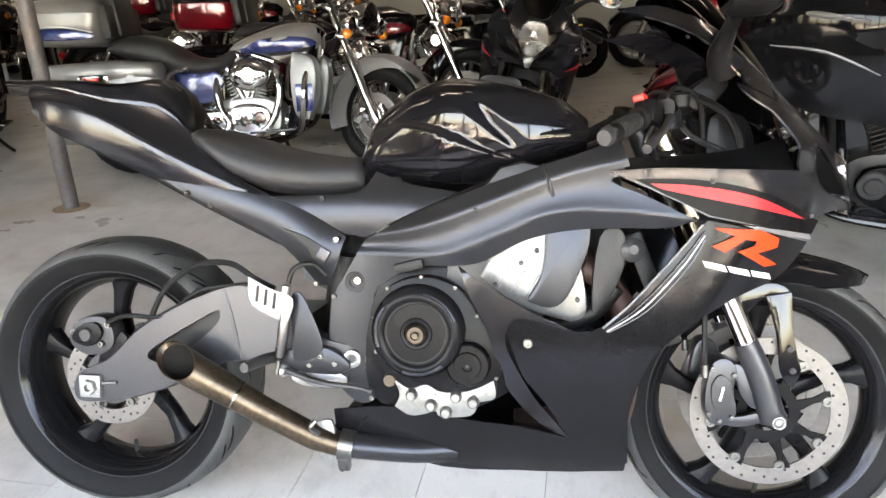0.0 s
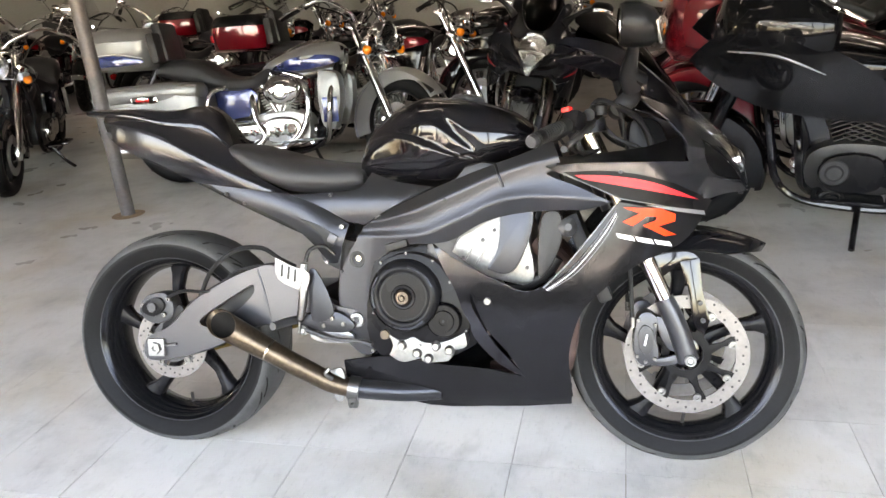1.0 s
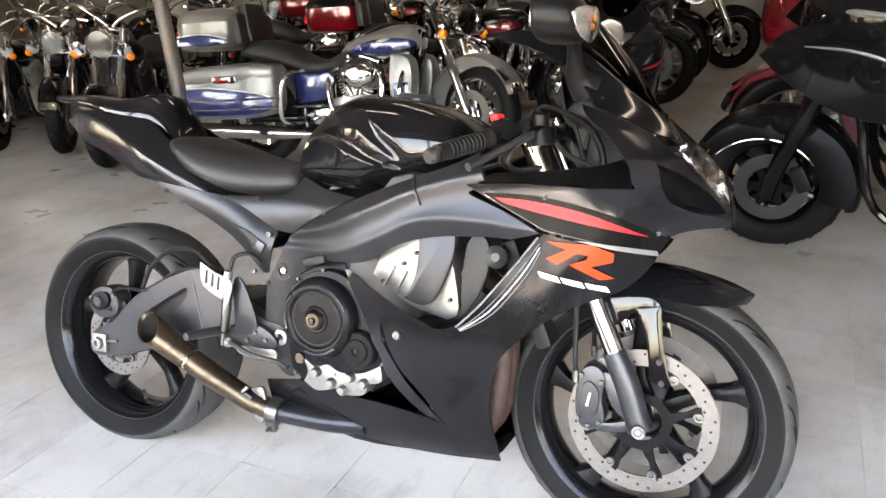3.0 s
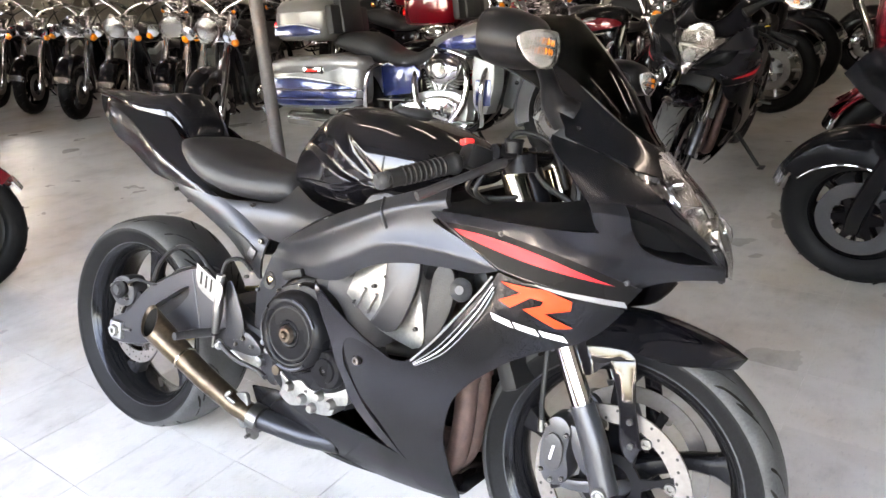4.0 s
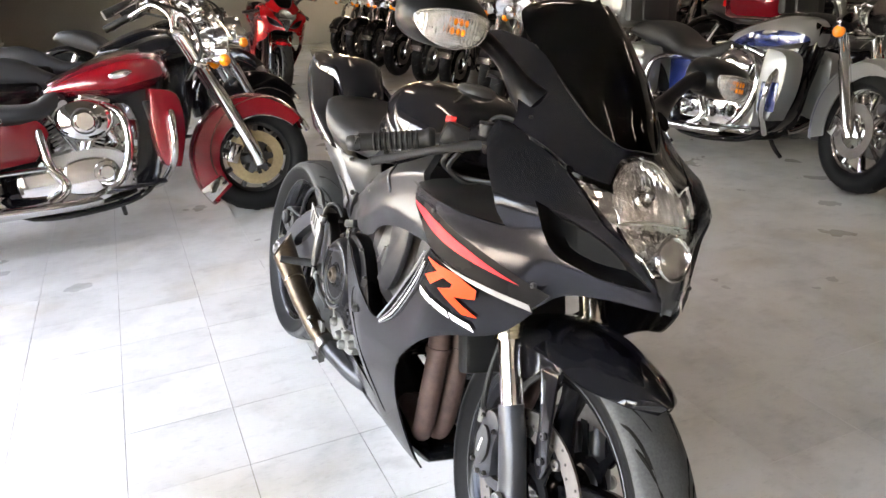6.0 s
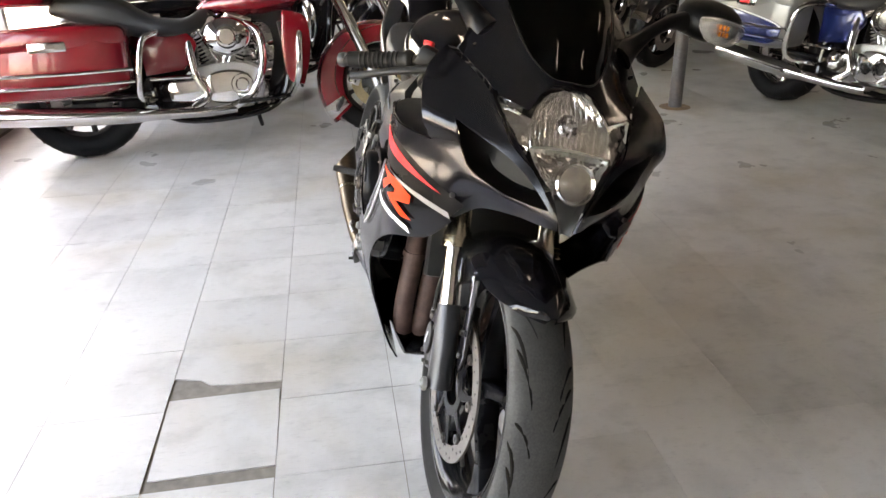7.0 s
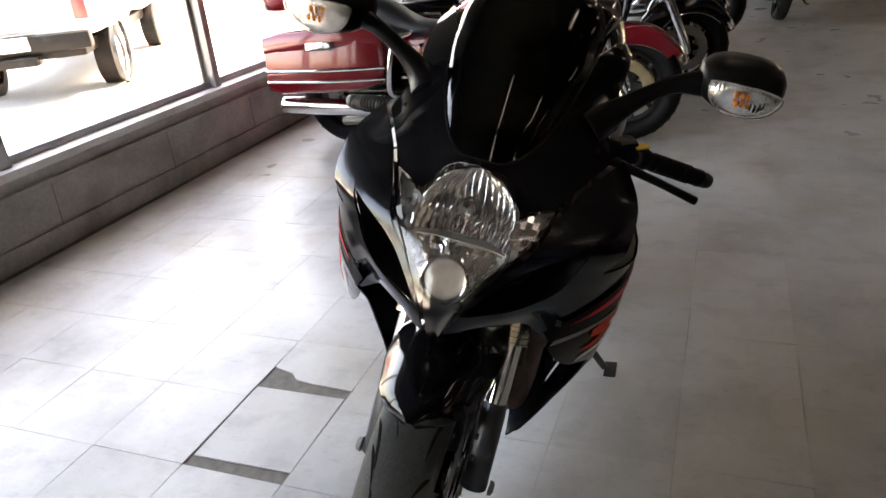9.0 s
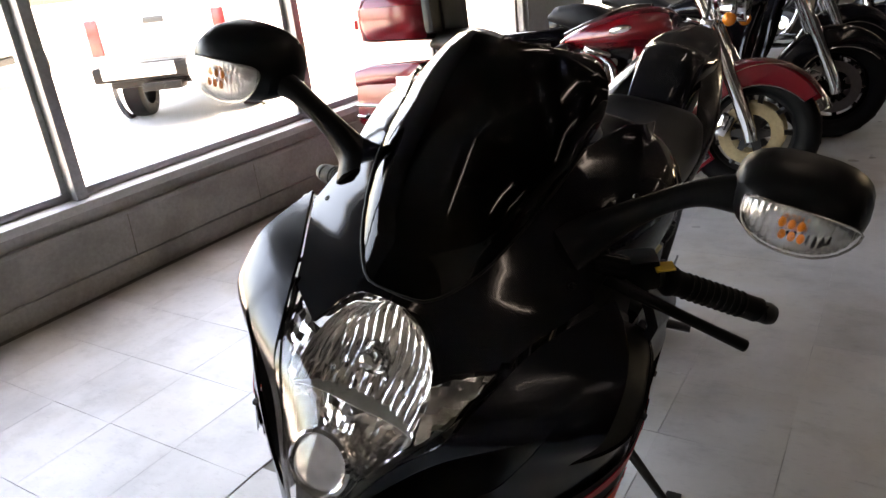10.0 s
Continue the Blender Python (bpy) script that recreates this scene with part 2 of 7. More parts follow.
def slab(outline, y0, y1, bevel=0.003, bm=None, n=4, seg=2):
    """A plate: a side outline of (x, z) from y0 to y1, with rounded edges."""
    bm = bm or bmesh.new()
    pts = curve(outline, n, closed=True)
    vs = [bm.verts.new((p[0], y0, p[1])) for p in pts]
    f = bm.faces.new(vs)
    r = bmesh.ops.extrude_face_region(bm, geom=[f])
    nv = [g for g in r["geom"] if isinstance(g, bmesh.types.BMVert)]
    bmesh.ops.translate(bm, verts=nv, vec=(0, y1 - y0, 0))
    if bevel:
        es = [e for e in {e for v in vs + nv for e in v.link_edges} if abs(e.verts[0].co.y - e.verts[1].co.y) < 1e-6]
        bmesh.ops.bevel(bm, geom=es, offset=bevel, segments=seg, affect="EDGES", profile=0.6, clamp_overlap=True)
    return bm


def thicken(bm, depth):
    """Gives an open sheet a back, depth behind it, and closes its rim."""
    bmesh.ops.recalc_face_normals(bm, faces=bm.faces)
    bm.normal_update()
    old, faces, rim = bm.verts[:], bm.faces[:], [e for e in bm.edges if len(e.link_faces) == 1]
    back = {v: bm.verts.new(v.co - v.normal * depth) for v in old}
    for e in rim:
        a, b = e.verts
        bm.faces.new((a, b, back[b], back[a]))
    for f in faces:
        bm.faces.new([back[v] for v in reversed(f.verts)])
    return bm


def shell(outline, place, thick=0.004, step=(0.03, 0.03), n=5, bm=None):
    """A curved panel: an outline in two parameters, laid on a surface by place(u, v), and given thickness."""
    own = bmesh.new()
    pts = curve(outline, n, closed=True)
    own.faces.new([own.verts.new((p[0], p[1], 0)) for p in pts])
    for k in (0, 1):
        lo, hi = min(v.co[k] for v in own.verts), max(v.co[k] for v in own.verts)
        no = (1, 0, 0) if k == 0 else (0, 1, 0)
        for i in range(1, int((hi - lo) / step[k]) + 1):
            co = [0, 0, 0]
            co[k] = lo + i * step[k]
            bmesh.ops.bisect_plane(own, geom=own.verts[:] + own.edges[:] + own.faces[:], plane_co=co, plane_no=no, dist=1e-4)
    bmesh.ops.remove_doubles(own, verts=own.verts, dist=2e-4)
    for v in own.verts:
        v.co = place(v.co.x, v.co.y)
    if thick:
        thicken(own, thick)
    if bm is None:
        return own
    me = bpy.data.meshes.new("temp")
    own.to_mesh(me)
    own.free()
    bm.from_mesh(me)
    bpy.data.meshes.remove(me)
    return bm


def oval(c, rx, ry, n=20, power=2.0, ax=(0, 1, 0), ay=(0, 0, 1)):
    """A ring, round or squarish, about c."""
    ax, ay, c = Vector(ax), Vector(ay), Vector(c)
    out = []
    for k in range(n):
        t = 2 * math.pi * k / n
        s, q = math.cos(t), math.sin(t)
        out.append(c + ax * rx * math.copysign(abs(s) ** (2 / power), s) + ay * ry * math.copysign(abs(q) ** (2 / power), q))
    return out


def bolt(c, r=0.006, axis=(0, -1, 0), h=0.006, bm=None):
    r *= 0.8
    return lathe([(0.0, 0), (r, 0), (r, h * 0.8), (r * 0.85, h), (r * 0.5, h), (r * 0.45, h * 0.5), (0.0, h * 0.5)], c, axis, 10, bm)


def holes(places, r, axis, depth=0.0006):
    """Many small dark drillings as one piece."""
    bm = bmesh.new()
    for c in places:
        lathe([(0.0, 0.0), (r, 0.0), (r, depth), (0.0, depth)], c, axis, 8, bm)
    return bm


def arc_strip(c, r, x0, x1, half, thick, a0, a1, seg=24, crown=0.02):
    """A fender: a strip that arches over a wheel in the plane of x and z, from angle a0 to a1 (degrees)."""
    rings = []
    for i in range(seg + 1):
        t = radians(a0 + (a1 - a0) * i / seg)
        d = Vector((math.cos(t), 0, math.sin(t)))
        ring = []
        for s in range(9):
            u = -1 + s / 4
            ring.append(Vector(c) + d * (r + crown * (1 - u * u) - (0.012 if abs(u) > 0.9 else 0)) + Vector((0, half * u, 0)))
        for s in range(8, -1, -1):
            u = -1 + s / 4
            ring.append(Vector(c) + d * (r - thick + crown * (1 - u * u) - (0.012 if abs(u) > 0.9 else 0)) + Vector((0, (half - thick) * u, 0)))
        rings.append(ring)
    return bridge(bmesh.new(), rings)


# ---- the showroom ----
FLOOR_BASE = material("old_floor_adhesive", (0.17, 0.15, 0.125), 0.75, vary=0.35, scale=5, fine=40, bump=0.001)
TILE = material("worn_vinyl_tile", (0.585, 0.57, 0.545), 0.34, vary=0.0, scale=3.0, fine=25, rvary=0.25, objvary=0.06)


def soil(m, parts):
    """Adds soft grime at several sizes, in room space, to a surface's colour."""
    n, l = m.node_tree.nodes, m.node_tree.links
    b = n["Principled BSDF"]
    colour = b.inputs["Base Color"].links[0].from_socket
    geo = n.new("ShaderNodeNewGeometry")
    for size, detail, amount, stretch, low, high in parts:
        mp, t, r, mul = n.new("ShaderNodeMapping"), n.new("ShaderNodeTexNoise"), n.new("ShaderNodeMapRange"), n.new("ShaderNodeVectorMath")
        mp.inputs["Scale"].default_value = stretch
        t.inputs["Scale"].default_value, t.inputs["Detail"].default_value, t.inputs["Roughness"].default_value = size, detail, 0.6
        r.inputs["From Min"].default_value, r.inputs["From Max"].default_value = low, high
        r.inputs["To Min"].default_value, r.inputs["To Max"].default_value = 1.0, 1.0 - amount
        mul.operation = "SCALE"
        l.new(geo.outputs["Position"], mp.inputs["Vector"])
        l.new(mp.outputs[0], t.inputs["Vector"])
        l.new(t.outputs[0], r.inputs["Value"])
        l.new(colour, mul.inputs[0])
        l.new(r.outputs[0], mul.inputs["Scale"])
        colour = mul.outputs[0]
    # brown rubbed-in stains
    t, r, mix = n.new("ShaderNodeTexNoise"), n.new("ShaderNodeMapRange"), n.new("ShaderNodeMix")
    t.inputs["Scale"].default_value, t.inputs["Detail"].default_value, t.inputs["Distortion"].default_value = 1.7, 9, 0.6
    r.inputs["From Min"].default_value, r.inputs["From Max"].default_value, r.inputs["To Max"].default_value = 0.50, 0.70, 0.75
    mix.data_type, mix.blend_type = "RGBA", "MULTIPLY"
    mix.inputs[7].default_value = (0.80, 0.72, 0.60, 1)
    l.new(geo.outputs["Position"], t.inputs["Vector"])
    l.new(t.outputs[0], r.inputs["Value"])
    l.new(r.outputs[0], mix.inputs[0])
    l.new(colour, mix.inputs[6])
    l.new(mix.outputs[2], b.inputs["Base Color"])


soil(TILE, [(0.7, 2, 0.12, (1, 1, 1), 0.35, 0.7), (2.2, 10, 0.30, (1, 1.2, 1), 0.47, 0.74), (7.0, 9, 0.26, (1.3, 0.8, 1), 0.53, 0.80), (18.0, 8, 0.20, (1.6, 0.7, 1), 0.57, 0.82), (70.0, 4, 0.22, (2.0, 0.5, 1), 0.58, 0.80)])
WALL_PAINT = material("painted_wall", (0.36, 0.355, 0.35), 0.7, vary=0.15, scale=1.5, fine=40, bump=0.001, stain=(0.25, 0.23, 0.19), stain_amount=0.5)
CURB = material("painted_block_wall", (0.40, 0.385, 0.36), 0.65, vary=0.2, scale=4, fine=60, bump=0.002, stain=(0.14, 0.12, 0.10), stain_amount=0.7)
SILL = material("worn_white_sill", (0.62, 0.61, 0.59), 0.45, vary=0.15, scale=5, fine=80, stain=(0.30, 0.27, 0.24), stain_amount=0.5)
MULLION = material("brushed_aluminium_mullion", (0.36, 0.36, 0.36), 0.42, metal=0.6, vary=0.2, fine=60)
CEILING = material("ceiling_board", (0.075, 0.072, 0.068), 0.8, vary=0.1, fine=50, bump=0.001)
POLE = material("grey_pole_paint", (0.08, 0.072, 0.072), 0.45, vary=0.3, scale=8, fine=60, stain=(0.20, 0.11, 0.07), stain_amount=0.5)
RUST = material("rust_stain", (0.30, 0.21, 0.14), 0.8, vary=0.4, scale=20)
LOT = material("concrete_lot", (0.36, 0.355, 0.34), 0.85, vary=0.12, scale=0.4, fine=10, stain=(0.35, 0.34, 0.33), stain_amount=0.4)
X0, X1, Y0, Y1, HIGH = -13.0, 5.0, -2.26, 9.5, 3.3

lot = tagged(part("ground", box((-4, -40, -0.55), (400, 400, 0.2), 0), LOT), "pale sunlit concrete lot outside the windows", "ground", kind="structure")
wall = lambda name, c, size, label: tagged(part(name, box(c, size, 0), WALL_PAINT), label, "wall", kind="structure")
wall("wall_north", ((X0 + X1) / 2, Y1 + 0.1, HIGH / 2), (X1 - X0 + 0.4, 0.2, HIGH), "dull painted back wall of the showroom")
BEIGE = material("beige_wall_paint", (0.25, 0.235, 0.21), 0.7, vary=0.1, scale=1.5, fine=40, bump=0.001)
bm = bmesh.new()
for y0, y1, z0, z1 in ((Y0, 4.2, 0, HIGH), (5.3, Y1, 0, HIGH), (4.2, 5.3, 0, 1.25), (4.2, 5.3, 2.1, HIGH)):
    box((X0 - 0.1, (y0 + y1) / 2, (z0 + z1) / 2), (0.2, y1 - y0, z1 - z0), 0, bm)
west = tagged(part("wall_west", bm, BEIGE), "beige painted end wall with a bright window", "wall", kind="structure")
far = tagged(thing("window_far", pose(X0 - 0.1, 4.75, 1.675), "bright window in the beige end wall", "window"), kind="structure")
part("window_frame", box((0.02, 0, 0), (0.05, 0.05, 0.85), 0.005), MULLION, far)
part("window_sill", box((0.08, 0, -0.445), (0.12, 1.16, 0.04), 0.006), SILL, far)
g = part("pane", box((-0.02, 0, 0), (0.006, 1.1, 0.85), 0), WINDOW_GLASS, far)
g.visible_shadow = False
wall("wall_east", (X1 + 0.1, (Y0 + Y1) / 2, HIGH / 2), (0.2, Y1 - Y0, HIGH), "dull painted side wall of the showroom")
wall("wall_south", ((X0 + X1) / 2, Y0 - 0.1, 2.18 + (HIGH - 2.18) / 2), (X1 - X0 + 0.4, 0.2, HIGH - 2.18), "painted lintel above the show windows")
tagged(part("ceiling", box(((X0 + X1) / 2, (Y0 + Y1) / 2, HIGH + 0.1), (X1 - X0 + 0.4, Y1 - Y0 + 0.4, 0.2), 0), CEILING), "plain dim showroom ceiling", "ceiling", kind="structure")

# low wall under the windows, with a moulding and a sill
low = tagged(part("wall_low", box(((X0 + X1) / 2, Y0 - 0.11, 0.19), (X1 - X0, 0.22, 0.38), 0.0), CURB), "low grey masonry wall with chipped paint under the windows", "wall", kind="structure")
part("moulding", box(((X0 + X1) / 2, Y0 + 0.012, 0.315), (X1 - X0, 0.030, 0.022), 0.005), CURB, low)
part("base_course", box(((X0 + X1) / 2, Y0 + 0.008, 0.05), (X1 - X0, 0.016, 0.10), 0.004), CURB, low)
for k in range(22):
    x = X0 + 0.4 + k * 0.8 + 0.05
    part("crack", box((x, Y0 - 0.001, 0.20), (0.004, 0.004, 0.20), 0, turn=(0, random.uniform(-4, 4), 0)), FLOOR_BASE, low)
part("sill", box(((X0 + X1) / 2, Y0 - 0.10, 0.40), (X1 - X0, 0.25, 0.040), 0.006), SILL, low, "worn white sill")
POSTS = [-4.84] + [-0.39 + 1.52 * k for k in range(-2, 4)]
for i, (a, b) in enumerate([(-8.45, -6.25)] + list(zip(POSTS, POSTS[1:]))):
    win = tagged(thing("window_%d" % (i + 1), pose((a + b) / 2, Y0 - 0.08, 0.42), "large plain show window with aluminium frame", "window"), kind="structure")
    w = b - a
    part("post", box((-w / 2, 0, 0.88), (0.055, 0.11, 1.76), 0.006), MULLION, win)
    if i == 0:
        part("post", box((w / 2, 0, 0.88), (0.055, 0.11, 1.76), 0.006), MULLION, win)
    part("glazing_bead", box((-w / 2 + 0.042, -0.02, 0.88), (0.028, 0.03, 1.76), 0.003), MULLION, win)
    part("glazing_bead", box((w / 2 - 0.042, -0.02, 0.88), (0.028, 0.03, 1.76), 0.003), MULLION, win)
    part("bottom_rail", box((0, -0.02, 0.018), (w - 0.06, 0.05, 0.036), 0.004), MULLION, win)
    part("top_rail", box((0, -0.02, 1.74), (w - 0.06, 0.05, 0.04), 0.004), MULLION, win)
    g = part("pane", box((0, -0.02, 0.88), (w - 0.06, 0.006, 1.72), 0), WINDOW_GLASS, win)
    g.visible_shadow = False
wall("wall_corner", ((X0 - 8.48) / 2, Y0 - 0.1, 1.30), (-8.48 - X0, 0.2, 1.76), "plain pier beside the windows")
wall("wall_middle", ((-6.22 + POSTS[0] - 0.03) / 2, Y0 - 0.1, 1.30), (POSTS[0] - 0.03 + 6.22, 0.2, 1.76), "plain pier between the windows")
wall("wall_pier", ((X1 + POSTS[-1]) / 2 + 0.02, Y0 - 0.1, 1.30), (X1 - POSTS[-1], 0.2, 1.76), "plain pier beside the windows")

# the steel pole
pl = thing("support_pole", pose(-2.43, 2.03, 0), "grey painted steel support pole with a rusty foot", "pole")
part("shaft", lathe([(0.0, 0.0), (0.042, 0.0), (0.042, HIGH), (0.0, HIGH)], (0, 0, 0), (0, 0, 1), 24), POLE, pl)
part("rust_ring", lathe([(0.043, 0.002), (0.10, 0.002), (0.085, 0.004), (0.043, 0.006)], (0, 0, 0), (0, 0, 1), 24, closed=True), RUST, pl, "rust stain round the foot")

# tube lamps under the ceiling
LAMP_WHITE = material("lamp_housing_white", (0.7, 0.7, 0.68), 0.5, vary=0.05)
for i, (x, y) in enumerate([(x, y) for x in (-11.6, -8.2, -4.6, -1.0, 2.6) for y in (0.9, 3.6, 6.4)]):
    lt = thing("tube_lamp", pose(x, y, HIGH), "long white ceiling tube lamp", "lamp", "ceiling lamps")
    part("housing", box((0, 0, -0.04), (1.3, 0.12, 0.08), 0.01), LAMP_WHITE, lt)
    tube_lamp_light(x, y, HIGH - 0.085, 1.2, 0.05 if x > 2 and y < 2 else 0.125 if -5 < x < 0 and y < 2 else 0.09 if x < -3 else 0.11)


# ---- the black sport motorcycle ----
# its own space: x ahead from the middle of the wheelbase, y to its left, z up; rear axle -0.727, front axle 0.727
BIKE = pose(0.0325, -0.0265, 0, 0, 0, 3.2) @ pose(0, 0, 0, -14.3, 0, 0)
bike = thing("sport_motorcycle", BIKE, "black sport motorcycle with red stripe leaning on its side stand", "motorcycle")

def tip(z):
    """How far the ridge of the nose is rounded."""
    return ramp(z, (0.70, 0.05), (0.88, 0.07), (0.93, 0.20), (0.97, 0.35), (1.18, 0.45))


def nose_x(z):
    """The ridge of the fairing, seen from the side."""
    return ramp(z, (0.1, 0.72), (0.3, 0.76), (0.45, 0.81), (0.6, 0.852), (0.68, 0.871), (0.73, 0.872), (0.77, 0.865), (0.81, 0.846), (0.85, 0.818), (0.89, 0.778), (0.93, 0.735), (0.965, 0.700), (1.05, 0.638), (1.09, 0.605), (1.14, 0.558), (1.18, 0.515))


def nose_depth(z):
    """How far behind the ridge the wedge of the nose has opened to its full width."""
    return ramp(z, (0.45, 0.35), (0.60, 0.32), (0.70, 0.31), (0.75, 0.30), (0.80, 0.26), (0.845, 0.205), (0.89, 0.20), (0.92, 0.245), (0.95, 0.30), (1.0, 0.335), (1.05, 0.37), (1.09, 0.45), (1.18, 0.43))


def half_width(z, x):
    w = ramp(z, (0.1, 0.06), (0.15, 0.10), (0.2, 0.14), (0.3, 0.19), (0.4, 0.228), (0.47, 0.244), (0.6, 0.255), (0.70, 0.260), (0.78, 0.263), (0.845, 0.276), (0.89, 0.278), (0.93, 0.270), (0.96, 0.260), (1.0, 0.243), (1.05, 0.224), (1.10, 0.206), (1.14, 0.175), (1.18, 0.125))
    k = min(1.0, max(0.0, (z - 0.60) / 0.12))
    below, above = ramp(x, (-0.25, 0.72), (0.15, 0.95), (0.25, 1.0)), ramp(x, (-0.25, 0.6), (0.30, 0.78), (0.375, 0.845), (0.45, 0.94), (0.55, 1.0))
    return w * (below * (1 - k) + above * k)


def around(x, z):
    """The way round the nose, from its ridge, at which the fairing is at x."""
    u = max(0.0, nose_x(z) - x) / nose_depth(z) * math.pi / 2
    return math.sqrt((u + tip(z)) ** 2 - tip(z) ** 2)


def y_on(y, z):
    """The way round the nose for an offset y from the ridge."""
    return math.copysign(math.asin(min(1.0, abs(y) / half_width(z, 0.7))), y)


def on_fairing(side, out=0.0):
    def skin(s, z):
        x = nose_x(z) - (math.sqrt(s * s + tip(z) ** 2) - tip(z)) * nose_depth(z) * 2 / math.pi
        return Vector((x, math.copysign(half_width(z, x) * math.sin(min(abs(s), math.pi / 2)), s) * side, z))

    def place(s, z):
        c = skin(s, z)
        if not out:
            return c
        n = (skin(s + 0.01, z) - skin(s - 0.01, z)).cross(skin(s, z + 0.004) - skin(s, z - 0.004)).normalized()
        if n.dot(Vector((max(0.0, c.x - 0.3), c.y, 0.05))) < 0:
            n = -n
        return c + n * out
    return place


def on_cowl(side):
    """The fairing's surface with the chin tucked in under a crease below the intake."""
    def place(s, z):
        c = on_fairing(side)(s, z)
        tuck = max(0.0, ramp(c.x, (0.70, 0.768), (0.846, 0.732)) - z) * 0.45 * ramp(c.x, (0.735, 0.0), (0.775, 1.0), (0.835, 1.0), (0.858, 0.0))
        return on_fairing(side, -tuck)(s, z)
    return place


def fairing(name, outline, mat, side, out=0.0, thick=0.004, label="", parent=bike, n=5, step=(0.06, 0.02)):
    pts = [(around(p[0], p[1]), p[1], *p[2:]) for p in outline]
    return part(name, shell(pts, on_fairing(side, out), thick, step, n), mat, parent, label, sharp=50)


SIDE_COWL = [(0.376, 0.795, "c"), (0.47, 0.801), (0.60, 0.799), (0.701, 0.797, "c"), (0.690, 0.838), (0.643, 0.897), (0.594, 0.948, "c"), (0.655, 0.926), (0.702, 0.9035), (0.750, 0.867), (0.785, 0.832),
             (0.817, 0.801), (0.846, 0.764), (0.863, 0.738, "c"), (0.866, 0.716, "c"), (0.82, 0.717), (0.775, 0.704), (0.742, 0.671, "c"), (0.64, 0.697), (0.543, 0.716, "c"), (0.456, 0.758)]
INTAKE = [(0.727, 0.846, "c"), (0.785, 0.814), (0.829, 0.776), (0.854, 0.744, "c"), (0.820, 0.746), (0.790, 0.753), (0.751, 0.779)]
SIDE_FAIRING = [(0.543, 0.709, "c"), (0.64, 0.690), (0.742, 0.664, "c"), (0.692, 0.607), (0.612, 0.573), (0.556, 0.541), (0.492, 0.488), (0.450, 0.43), (0.428, 0.35), (0.428, 0.27), (0.434, 0.205, "c"),
                (0.40, 0.195), (0.33, 0.19), (0.315, 0.26, "c"), (0.275, 0.335), (0.225, 0.40), (0.205, 0.45, "c"), (0.18, 0.535, "c"), (0.25, 0.525), (0.315, 0.498), (0.365, 0.508), (0.42, 0.562), (0.485, 0.640)]
BRACE = [(0.098, 0.615, "c"), (0.18, 0.562), (0.315, 0.498, "c"), (0.22, 0.52), (0.19, 0.49), (0.205, 0.43), (0.24, 0.365), (0.285, 0.305), (0.318, 0.262, "c"), (0.255, 0.300), (0.195, 0.372), (0.182, 0.42), (0.155, 0.49), (0.12, 0.56)]
BELLY = [(-0.178, 0.285, "c"), (-0.038, 0.306), (0.09, 0.290), (0.221, 0.282), (0.318, 0.262), (0.432, 0.242, "c"), (0.43, 0.178, "c"), (0.36, 0.170), (0.294, 0.163), (0.046, 0.150, "c"), (0.015, 0.178), (-0.05, 0.21), (-0.178, 0.222, "c")]

